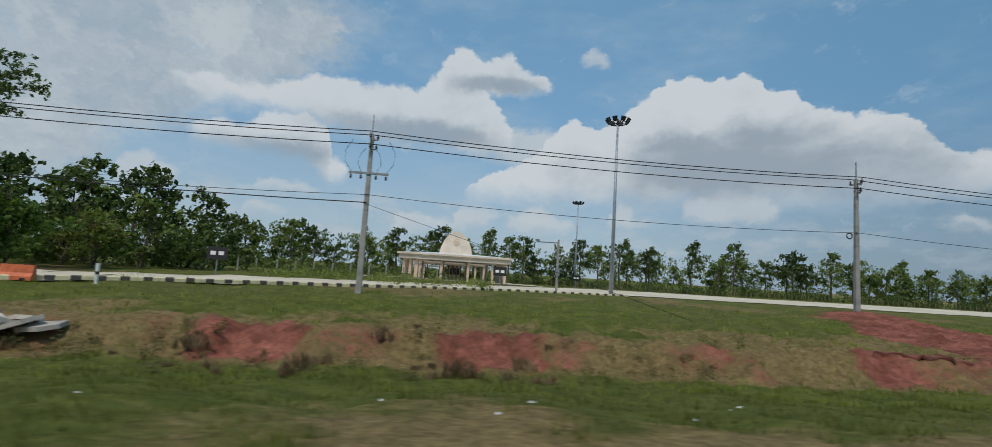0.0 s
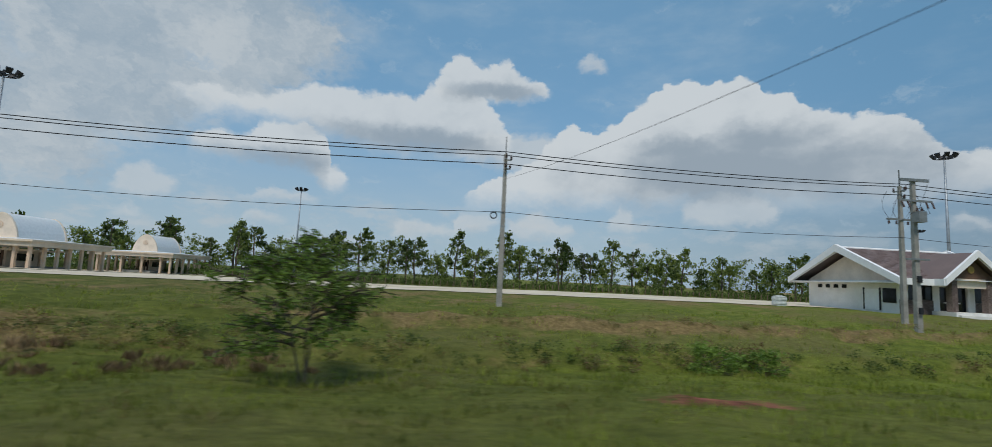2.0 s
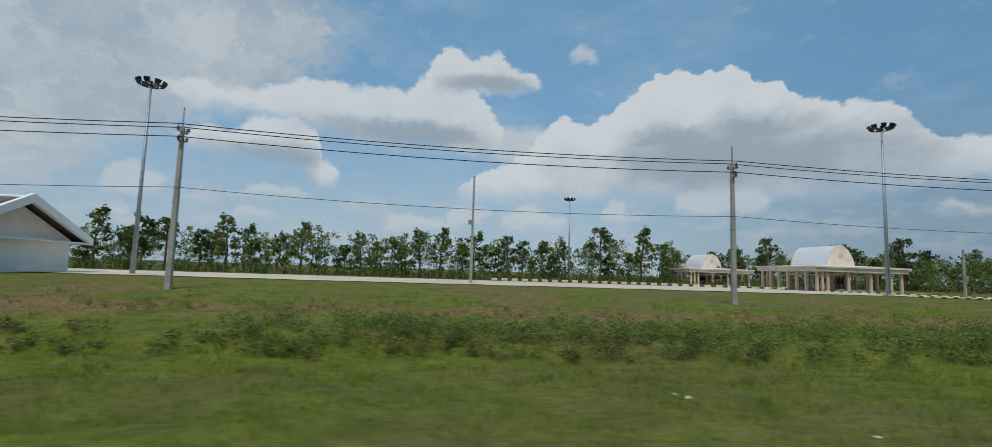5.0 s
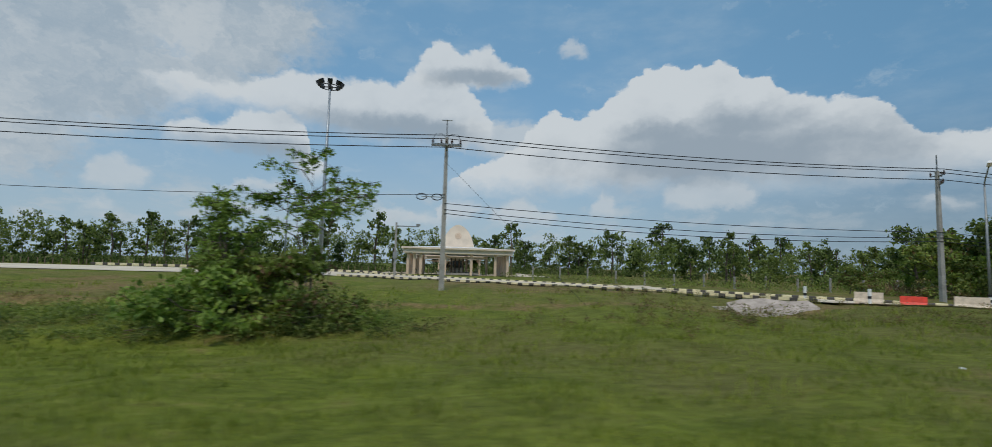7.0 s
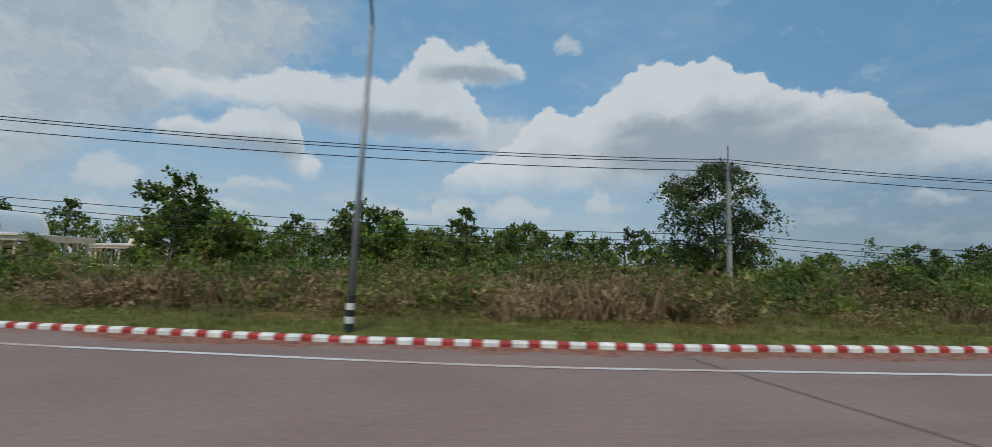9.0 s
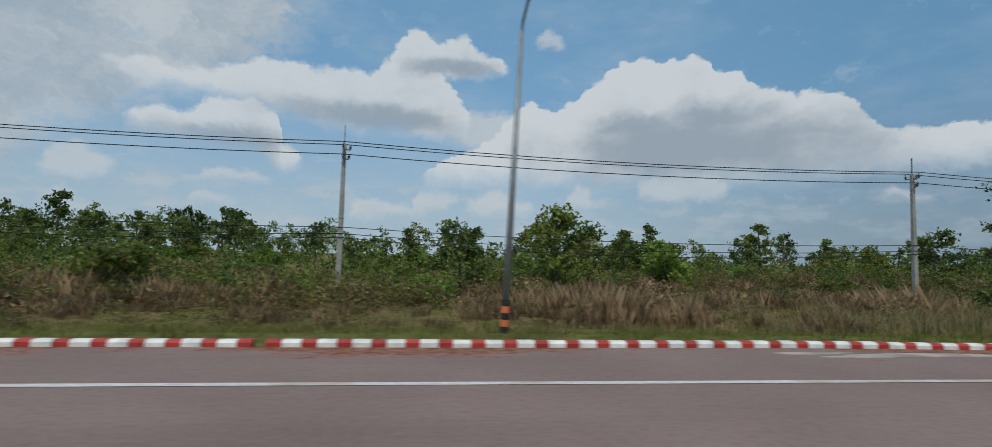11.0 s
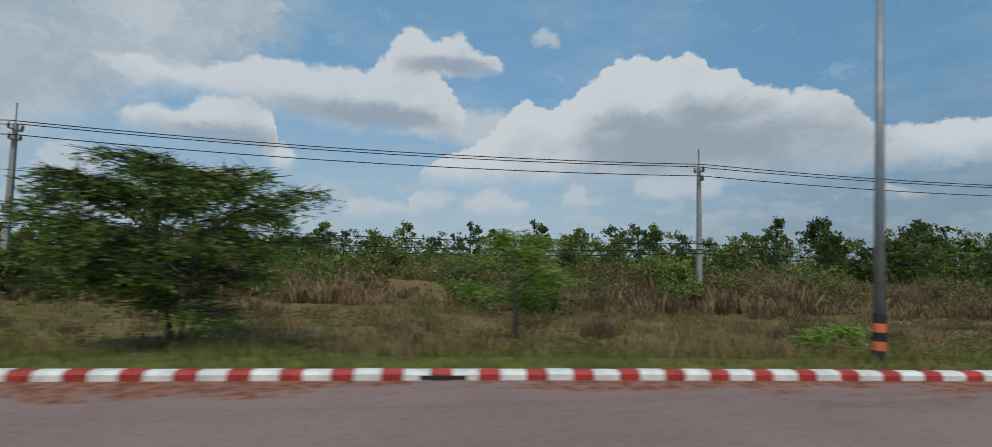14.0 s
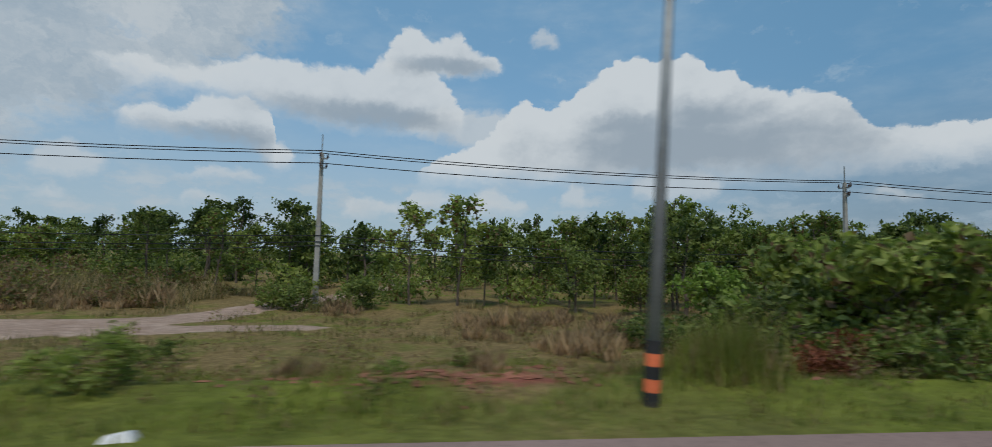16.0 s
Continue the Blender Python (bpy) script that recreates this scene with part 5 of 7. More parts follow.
    part("emblem", MB().tube([(X(cx), Y(45.22), 4.35), (X(cx), Y(45.3), 4.35)], 0.34, 20), M_GOLD, root, "round dull gold emblem")
    # side door, small openings and down pipe on the end wall
    sd_ = part("side_door", bx(105.13, 105.2, 49.4, 51.2, 0.1, 2.2), M_TRIM, root, "white side door")
    part("frame", bx(105.10, 105.19, 49.25, 49.4, 0.1, 2.35).box(X(105.10), X(105.19), Y(51.2), Y(51.35), 0.1, 2.35), M_DARK, sd_)
    part("window", bx(105.12, 105.19, 47.5, 49.0, 0.9, 2.3), M_GLASS, root, "dark tinted window pane")
    for i in range(4):
        part("vent", bx(105.12, 105.19, 53.6 + i * 1.2, 54.2 + i * 1.2, 2.2, 2.6), M_GLASS, root, "small dark high vent")
    part("down_pipe", MB().tube([(X(105.05), Y(46.9), -0.2), (X(105.05), Y(46.9), 2.8)], 0.05, 7), M_POLE, root)
    return root


PIECES = []
office()
brick_mesh = MB().box(0, 0.245, 0, 0.04, 0, 0.085).mesh("brick", M_BRICK)

# water tank
wt = thing("water_tank", "light grey ribbed plastic water tank", "water tank", (96.8, 53.5, 0.3))
part("shell", MB().tube([(0, 0, z) for z in (0.0, 0.08, 0.12, 0.3, 0.34, 0.52, 0.56, 0.74, 0.78, 0.96, 1.0, 1.14, 1.2)],
                        [0.74, 0.74, 0.70, 0.70, 0.74, 0.74, 0.70, 0.70, 0.74, 0.74, 0.70, 0.72, 0.5], 22), M_TANK, wt)
part("lid", MB().tube([(0, 0, 1.2), (0, 0, 1.26)], [0.34, 0.3], 14), M_TANK, wt)


# ======== gate shelters ========
def gate_shelter():
    root = thing("gate_shelter", "cream drive-through shelter with flat roof and white arched vault", "shelter", group="weigh station shelters")
    hw, hd, zb, zt = 7.9, 7.4, 2.9, 3.75
    plan = [(-hw, -hd), (hw, -hd), (hw, hd), (-hw, hd)]
    grow = lambda s: [(x * s[0], y * s[1]) for x, y in plan]
    part("roof_slab", MB().hull([(x, y, zb) for x, y in plan], [(x, y, zt - 0.25) for x, y in plan]), M_CREAM, root, "deep cream roof fascia")
    part("roof_rim", MB().hull([(x, y, zt - 0.25) for x, y in grow((1.03, 1.04))], [(x, y, zt) for x, y in grow((1.03, 1.04))]), M_CREAM, root)
    part("roof_top", MB().hull([(x, y, zt) for x, y in grow((0.98, 0.98))], [(x * 0.35, y * 0.45, zt + 0.3) for x, y in plan]), M_VAULT, root, "white sheet metal roof")
    part("ceiling_panel", MB().box(-hw + 0.3, hw - 0.3, -hd + 0.3, hd - 0.3, zb - 0.05, zb - 0.004), M_WHITE, root)
    # pointed vault with its axis towards the road
    n, r, h = 20, 2.4, 3.4
    arch = []
    for i in range(n + 1):
        f = -1 + 2 * i / n
        arch.append((f * r, (1 - abs(f) ** 2.3) ** 0.72 * h * (0.90 + 0.10 * (1 - abs(f)))))
    y0, y1, z0 = -3.0, 5.6, zt + 0.22
    V = [(x, y0, z0 + z) for x, z in arch] + [(x, y1, z0 + z) for x, z in arch]
    part("vault", MB().add(V, [(i, i + n + 1, i + n + 2, i + 1) for i in range(n)]), M_VAULT, root, "white curved metal vault")
    for y, s in ((y0, 1), (y1, -1)):
        out = [(x * 1.05, y - 0.12 * s, z0 - 0.1 + z * 1.05) for x, z in arch]
        inn = [(x * 1.05, y + 0.15 * s, z0 - 0.1 + z * 1.05) for x, z in arch]
        part("arch_front", MB().hull(out, inn) if s > 0 else MB().hull(inn, out), M_CREAM, root, "cream pointed arch panel")
        part("emblem", MB().tube([(0, y - 0.16 * s, z0 + 1.75), (0, y - 0.1 * s, z0 + 1.75)], 0.5, 20), M_CREAM_DARK, root, "round tan emblem")
        part("emblem_ring", MB().tube([(0.34 * math.cos(a), y - 0.17 * s, z0 + 1.75 + 0.34 * math.sin(a)) for a in np.linspace(0, 6.28, 18)], 0.04, 5), M_CREAM, root)
    part("vault_base", MB().box(-r - 0.2, r + 0.2, y0 - 0.1, y1 + 0.1, zt + 0.02, z0 + 0.05), M_CREAM, root)
    for x in (-7.2, -6.3, -5.4, -1.9, 1.9, 5.4, 7.2):
        for y in (-6.7, 6.7):
            part("column", MB().box(x - 0.18, x + 0.18, y - 0.18, y + 0.18, -0.5, zb), M_CREAM_DARK, root)
    for y in (-4.4, -2.2, 0.0, 2.2, 4.4):
        for x in (-7.2, 7.2):
            part("column", MB().box(x - 0.18, x + 0.18, y - 0.18, y + 0.18, -0.5, zb), M_CREAM_DARK, root)
    b = part("booth", MB().box(-1.0, 1.0, -2.6, 2.6, -0.3, 2.3), M_CREAM, root, "cream inspection booth")
    for s in (-1, 1):
        part("window", MB().box(s * 1.003 - 0.01, s * 1.003 + 0.01, -1.8, 1.8, 0.9, 1.9), M_GLASS, b, "dark booth window")
    part("window", MB().box(-0.7, 0.7, -2.62, -2.6, 0.9, 1.9), M_GLASS, b, "dark booth window")
    part("booth_canopy", MB().box(-4.6, 4.6, -3.4, 3.4, 2.28, 2.52), M_CREAM, root, "thin cream booth canopy")
    for x in (-0.9, -0.3, 0.3, 0.9):
        part("louvre", MB().box(x - 0.1, x + 0.1, -3.2, -3.0, 0.15, 2.28), M_TIMBER, root, "dark brown upright slat")
    part("island", MB().box(-3.0, 3.0, -5.8, 5.8, -0.5, 0.15), M_POLE, root)
    return root


g0 = gate_shelter()
SHELTERS = [(0.1, 77.6, 0.2), (-0.9, 111.3, -0.1), (217.9, 85.8, 0.55), (217.0, 124.6, 0.2)]
g0.matrix_basis = pose(*SHELTERS[0])
for q in SHELTERS[1:]:
    copy_thing(g0, pose(*q))


# ======== kerbs ========
def kerb_run(name, line, period, mats, first, label, size=(0.22, 0.24), split=(0.5,), pieces=None, lift=0.0, extra=None):
    """A kerb of painted blocks along a line; pieces: the stretch in x whose blocks are objects of their own."""
    line = np.asarray(line)
    d = np.r_[0, np.cumsum(np.hypot(*np.diff(line, axis=0).T))]
    root = thing(name, label, "kerb", (float(line[0][0]), float(line[0][1]), 0), kind="structure")
    s, i = 0.0, first
    r = random.Random(5)
    rest = [MB(), MB()]
    while s < d[-1] - 0.3:
        L = period * (split[0] if i % 2 == 0 else 1 - split[0])
        a = np.array([np.interp(s, d, line[:, 0]), np.interp(s, d, line[:, 1])])
        b = np.array([np.interp(min(s + L, d[-1]), d, line[:, 0]), np.interp(min(s + L, d[-1]), d, line[:, 1])])
        t = (b - a) / max(np.hypot(*(b - a)), 1e-6)
        nrm = np.array([-t[1], t[0]])
        g = lift + r.uniform(-0.006, 0.006) + float(rise(a[0], a[1])) + (float(extra(a[0])) if extra else 0.0)
        o = np.array([line[0][0], line[0][1]])
        w0, h0 = size
        p = lambda q, u, z: (q[0] - o[0] + nrm[0] * u, q[1] - o[1] + nrm[1] * u, z + g)
        gap = t * 0.006
        a2, b2 = a + gap, b - gap
        lo = [p(a2, 0, -0.15), p(b2, 0, -0.15), p(b2, w0, -0.15), p(a2, w0, -0.15)]
        mid = [p(a2, 0.0, h0 - 0.05), p(b2, 0.0, h0 - 0.05), p(b2, w0, h0 - 0.05), p(a2, w0, h0 - 0.05)]
        hi = [p(a2, 0.05, h0), p(b2, 0.05, h0), p(b2, w0, h0), p(a2, w0, h0)]
        V = lo + mid + hi
        F = [(0, 1, 5, 4), (1, 2, 6, 5), (2, 3, 7, 6), (3, 0, 4, 7), (4, 5, 9, 8), (5, 6, 10, 9), (6, 7, 11, 10), (7, 4, 8, 11), (8, 9, 10, 11)]
        if pieces and pieces[0] <= a[0] <= pieces[1]:
            part("kerb_block", MB().add(V, F), mats[i % 2], root)
        else:
            rest[i % 2].add(V, F)
        s += L
        i += 1
    for q, m in zip(rest, mats):
        if q.v:
            tagged(part("kerb_blocks", q, m, root), kind="stuff")
    return root


for a, b, period in ((252, 340, 0.66), (340, 432, 0.69), (432, 484, 0.74)):
    kl = KERB_L[(KERB_L[:, 0] > a) & (KERB_L[:, 0] < b + 1)]
    kerb_run("kerb_highway", kl, period, (M_KERB_RED, M_KERB_WHITE), 0, "kerb painted in red and white blocks along asphalt", split=(0.44,), pieces=(376, 483), size=(0.2, 0.14))
kerb_run("kerb_island", ISLAND_L[ISLAND_L[:, 1] < 23.5], 0.66, (M_KERB_RED, M_KERB_WHITE), 0, "red and white painted kerb round a grass island", split=(0.44,), pieces=(230, 260), size=(0.22, 0.19))
kerb_run("kerb_ramp", KERB_L[KERB_L[:, 0] < 252], 1.0, (M_KERB_DARK, M_KERB_YELLOW), 0, "faded yellow and black striped kerb along a ramp", split=(0.42,), lift=0.04, size=(0.2, 0.14), extra=lambda x: lerp(x, [205, 230, 240], [0.16, 0.10, 0.0]))
kerb_run("kerb_ramp", ISLAND_L[(ISLAND_L[:, 1] > 34.0)], 1.0, (M_KERB_DARK, M_KERB_YELLOW), 0, "faded yellow and black striped kerb along a ramp", split=(0.42,), lift=0.04, size=(0.2, 0.14), extra=lambda x: lerp(x, [205, 230, 240], [0.16, 0.10, 0.0]))
kerb_run("kerb_entry", smooth_line([(-60, -5.5), (-40, 10), (-18, 27.3), (-9, 34.4), (5, 44.8), (18, 49.8)]), 1.0, (M_KERB_DARK, M_KERB_YELLOW), 0, "faded yellow and black striped kerb along a ramp", split=(0.42,), lift=0.06, size=(0.18, 0.09))
kerb_run("kerb_ramp", smooth_line([(160, 93), (190, 93), (207, 80)]), 1.8, (M_KERB_DARK, M_KERB_YELLOW), 0, "faded yellow and black striped kerb along a ramp", split=(0.42,), lift=0.1)


# ======== barriers, posts, rubble ========
def barrier(mat, label, x, y, z, turn, tilt=0.0, size=0.85):
    root = thing("road_barrier", label, "barrier", group="road barriers")
    prof = [(-0.28, 0.0), (0.28, 0.0), (0.28, 0.22), (0.14, 0.42), (0.11, 0.86), (-0.11, 0.86), (-0.14, 0.42), (-0.28, 0.22)]
    part("body", MB().hull([(-0.8, a, b) for a, b in prof], [(0.8, a, b) for a, b in prof]), mat, root)
    # no recess: dark blocks on the face give the shade of forklift slots
    for s in (-1, 1):
        part("foot_slot", MB().box(s * 0.4 - 0.15, s * 0.4 + 0.15, -0.285, -0.2, 0.0, 0.13), M_DARK, root, "dark block standing for the shade of a forklift slot")
    part("filler_cap", MB().tube([(0.3, 0, 0.86), (0.3, 0, 0.9)], 0.08, 8), M_DARK, root)
    root.matrix_basis = pose(x, y, z, tilt, 0, turn) @ Matrix.Diagonal((size, size, size, 1))
    return root


barrier(M_PALE_PLASTIC, "sun-bleached tan plastic barrier across the ramp", 239.9, 33.4, 0.27, -42)
barrier(M_RED_PLASTIC, "red plastic barrier across the ramp", 241.1, 31.8, 0.27, -42, 0.0, 0.72)
barrier(M_PALE_PLASTIC, "sun-bleached tan plastic barrier across the ramp", 242.8, 30.2, 0.26, -42)
barrier(M_PALE_PLASTIC, "sun-bleached tan plastic barrier across the ramp", 244.0, 28.4, 0.26, -42)
barrier(M_RED_PLASTIC, "toppled faded red plastic barrier on the grass", 247.2, 22.2, 0.22, 14, 12, 0.62).matrix_basis = pose(247.2, 22.2, 0.24, 24, -8, 22) @ Matrix.Diagonal((0.74, 0.62, 0.62, 1))
barrier(M_ORANGE, "faded orange plastic barrier beside the entry ramp", -20.6, 25.4, 0.1, 8)
for x, y in ((237.1, 34.9), (239.3, 32.7), (-17.6, 26.2), (251.7, 34.0)):
    gp = thing("guide_post", "short white guide post with black bands", "post", (x, y, float(height(x, y))), "guide posts")
    part("post", MB().tube([(0, 0, -0.2), (0, 0, 1.0)], 0.09, 10), M_BAND_WHITE, gp)
    part("band", MB().tube([(0, 0, 0.45), (0, 0, 0.6)], 0.094, 10), M_BAND_BLACK, gp)
cb = thing("culvert_box", "low concrete drain box in the grass", "drain", (231.9, 34.4, -0.95))
part("wall", MB().box(-1.1, 1.1, -0.7, 0.7, -0.3, 0.75), plain("mossy concrete", (0.16, 0.17, 0.12), 0.9), cb)
part("lid", MB().box(-1.2, 1.2, -0.8, 0.8, 0.75, 0.9), M_RUBBLE, cb)


def rubble(x, y, z, n, sx, sy, seed, label):
    root = thing("rubble_heap", label, "rubble", (x, y, z))
    r = random.Random(seed)
    for i in range(n):
        a, c = r.uniform(0.3, 0.95), r.uniform(0.25, 0.6)
        m = pose(r.gauss(0, sx), r.gauss(0, sy), r.uniform(0.05, 0.45), r.uniform(-25, 25), r.uniform(-20, 20), r.uniform(0, 180))
        poly = [(a * math.cos(q) * r.uniform(0.8, 1.1), c * math.sin(q) * r.uniform(0.8, 1.1)) for q in np.linspace(0, 6.28, 7)[:-1]]
        part("slab", MB().hull([m @ Vector((u, v, -0.07)) for u, v in poly], [m @ Vector((u, v, 0.07)) for u, v in poly]), M_RUBBLE, root)
    return root


ca = thing("culvert_apron", "slanting broken concrete apron of a culvert", "drain", (233.6, 32.6, -0.02), turn=-8)
rim = [(-2.5, -1.3), (-1.2, -1.05), (0.4, -0.95), (1.6, -1.1), (2.6, -0.8), (2.4, 0.1), (2.1, 0.85), (0.9, 0.7), (-0.3, 0.95), (-1.6, 0.8), (-2.6, 0.4)]
part("slab", MB().hull([(u, v * 0.85, v * 0.5 - 0.1) for u, v in rim], [(u, v * 0.85, v * 0.5 + 0.06) for u, v in rim]), M_SAND, ca)
rubble(234.8, 33.4, -0.75, 10, 0.9, 0.5, 3, "tumbled slabs of broken concrete in grass")
rubble(243.9, 27.6, 0.1, 6, 0.5, 0.35, 4, "tumbled slabs of broken concrete on the ramp")
rubble(-14.4, 16.2, -0.72, 16, 0.8, 0.6, 5, "tumbled slabs of broken concrete in grass")


def road_sign(x, y, z):
    root = thing("road_sign", "small dark square sign on a post", "sign", (x, y, z), "dark signs")
    part("post", MB().tube([(0, 0, -0.2), (0, 0, 1.7)], 0.05, 7), M_STEEL, root)
    part("board", MB().box(-0.75, 0.75, -0.08, -0.02, 1.5, 2.5), M_BAND_BLACK, root)
    for i in range(2):
        part("bar", MB().box(-0.5 + 0.6 * i, -0.1 + 0.6 * i, -0.1, -0.08, 1.85, 2.15), M_BAND_WHITE, root, "pale unreadable marking")
    return root


road_sign(-18.3, 40.0, 0.0)
road_sign(5.2, 56.0, 0.0)
road_sign(24.0, 96.0, -0.3)

# fence of thin posts before the woods
fence = thing("fence", "row of thin wooden fence posts before the woods", "fence", (0, 0, 0))
post_mesh = MB().box(-0.06, 0.06, -0.06, 0.06, -0.3, 1.25).mesh("post", M_WOOD)
for i in range(150):
    x = 20 + i * 1.35
    p_ = part("post", post_mesh, None, fence)
    y = 99 + 0.06 * x + random.uniform(-0.3, 0.3)
    p_.location = (x, y, float(height(x, y)))
fence2 = thing("fence", "row of pale concrete fence posts in rough grass", "fence", (0, 0, 0))
post2 = MB().box(-0.08, 0.08, -0.08, 0.08, -0.3, 1.5).mesh("post", M_POLE)
for i in range(22):
    x = 226 + i * 3.0
    y = 64 - i * 0.9
    p_ = part("post", post2, None, fence2)
    p_.location = (x, y, float(height(x, y)))
for i in range(30):
    x, y = -60 + i * 2.0, 52 + random.uniform(-0.3, 0.3) + i * 0.3
    p_ = part("post", post2, None, fence2)
    p_.location = (x, y, float(height(x, y)))
for b, x, y, z in PIECES:
    q = part("brick", brick_mesh, None, b)
    q.location = (x, y, z)

# loose red dirt washed along the foot of the kerb
def dirt_band(name, line, reach):
    line = resample(line, 0.5)
    t = np.gradient(line, axis=0)
    t /= np.hypot(*t.T)[:, None]
    nrm = np.c_[-t[:, 1], t[:, 0]]
    q = np.arange(len(line)) * 0.5
    heavy = np.clip(1.0 + 0.55 * wave(q, 0 * q, 11.0, 51), 0.35, 1.5)
    return strip(name, line - nrm * 0.005, line - nrm * reach, 0.0, M_ASPHALT, "loose red dirt washed against the kerb", "dirt", m=8, lift=0.0025, sink=-0.010, dirt=heavy[:, None] * np.linspace(1, 0, 9)[None, :] ** 1.3)


dirt_band("dirt_band", KERB_L[(KERB_L[:, 0] > 262) & (KERB_L[:, 0] < 482)], 1.7)
dirt_band("dirt_band", ISLAND_L[(ISLAND_L[:, 1] < 18)], 1.9)

# black blocks on the kerb face, standing for the shade inside drain openings
for x, line, size in ((440.9, KERB_L, 0.36), (392.7, KERB_L, 0.36), (248.4, ISLAND_L[:40], 0.40)):
    y0, y1 = np.interp([x - size, x + size], line[:, 0], line[:, 1])
    dr = thing("kerb_drain", "black block standing for the shaded drain opening under a painted kerb", "drain", (x, float(y0 + y1) / 2, 0.0), "drain openings", turn=math.degrees(math.atan2(y1 - y0, 2 * size)))
    part("slot", MB().box(-size, size, -0.006, 0.05, 0.012, 0.075), M_BAND_BLACK, dr)

# clods of red earth on the cut bank
rc = np.random.default_rng(88)
V, F = [], []
cx_ = rc.uniform(14, 44, 420)
cx_[:170] = rc.normal(506.2, 1.5, 170)
cy_ = road_y(cx_) + np.where(np.arange(420) % 3 > 0, rc.normal(15.0, 0.35, 420), rc.uniform(16.8, 22, 420))
cy_[:170] = rc.normal(8.0, 0.55, 170)
for c in np.c_[cx_, cy_, height(cx_, cy_)]:
    q = rc.normal(size=(6, 3)) * 0.25 + np.array([(1, 0, 0), (-1, 0, 0), (0, 1, 0), (0, -1, 0), (0, 0, 1), (0, 0, -1)])
    k = len(V)
    V += [tuple(c + u * rc.uniform(0.02, 0.09) * np.array([1.3, 1.0, 0.7])) for u in q]
    F += [(k + a, k + b, k + e) for a, b, e in ((0, 2, 4), (2, 1, 4), (1, 3, 4), (3, 0, 4), (2, 0, 5), (1, 2, 5), (3, 1, 5), (0, 3, 5))]
tagged(new("earth_clods", np_mesh("earth_clods", V, F, plain("red clay clods", (0.26, 0.115, 0.075), 0.95, vary=0.5, scale=0.8, bump=0.6))), "broken clods of red clay on a cut bank", "soil", kind="stuff")

# crust of red earth that overhangs the cut
bank_edge = lambda x: 16.6 + wave(x, 0 * x, 7.0, 9) * 0.5 + wave(x, 0 * x, 1.9, 10) * 0.28 + 1.2 * (1 - sstep(x, -2, 16))
cxs = np.arange(15.0, 44.01, 0.2)
ce = bank_edge(cxs) + road_y(cxs)
jag = 0.22 + 0.16 * wave(cxs, 0 * cxs, 1.3, 81) + 0.08 * wave(cxs, 0 * cxs, 0.45, 82)
jag = jag * sstep(cxs, 15, 18) * (1 - sstep(cxs, 41, 44)) - 0.15
zo = height(cxs, ce + 0.30) + 0.03 + 0.04 * wave(cxs, 0 * cxs, 0.9, 83)
rows_c = [np.c_[cxs, ce + 1.3, height(cxs, ce + 1.3) - 0.05], np.c_[cxs, ce + 0.45, height(cxs, ce + 0.45) + 0.03], np.c_[cxs, ce - jag, zo], np.c_[cxs, ce - jag + 0.02, zo - 0.13 - 0.05 * wave(cxs, 0 * cxs, 0.7, 84)], np.c_[cxs, ce + 0.4, zo - 0.30]]
kk = np.arange(len(rows_c) * len(cxs)).reshape(len(rows_c), len(cxs))
tagged(new("earth_crust", np_mesh("earth_crust", np.vstack(rows_c), np.stack([kk[:-1, :-1], kk[1:, :-1], kk[1:, 1:], kk[:-1, 1:]], -1).reshape(-1, 4),
                                  plain("dark red crumbling earth", (0.22, 0.078, 0.056), 0.95, vary=0.55, scale=1.6, bump=1.0))), "dark red earth crust overhanging a cut bank", "soil", kind="structure")

# ======== plants ========
def leaf_cards(centres, size, r, flat=0.0, long=1.6):
    """Folded diamond leaves at the given places: vertices and quads."""
    n = len(centres)
    a = r.normal(size=(n, 3))
    a[:, 2] *= 1 - flat
    a /= np.linalg.norm(a, axis=1)[:, None]
    b = np.cross(a, r.normal(size=(n, 3)) * (1, 1, 1 - flat * 0.0))
    b /= np.linalg.norm(b, axis=1)[:, None] + 1e-9
    nrm = np.cross(a, b)
    s = size * r.uniform(0.6, 1.35, (n, 1))
    V = np.stack([centres - a * s * long / 2, centres + b * s / 2 + nrm * s * 0.15, centres + a * s * long / 2, centres - b * s / 2 + nrm * s * 0.15], 1).reshape(-1, 3)
    return V, np.arange(4 * n).reshape(n, 4)


def limb(mb, start, end, r0, r1, r, bend=0.25):
    start, end = np.array(start, float), np.array(end, float)
    L = np.linalg.norm(end - start)
    pts = [start]
    for f in (0.35, 0.7, 1.0):
        pts.append(start + (end - start) * f + r.normal(size=3) * L * 0.06 * (f < 1) + np.array([0, 0, bend * L * f * (1 - f)]))
    mb.tube(pts, [r0, r0 * 0.75 + r1 * 0.25, r0 * 0.4 + r1 * 0.6, r1], 5, False)
    return pts


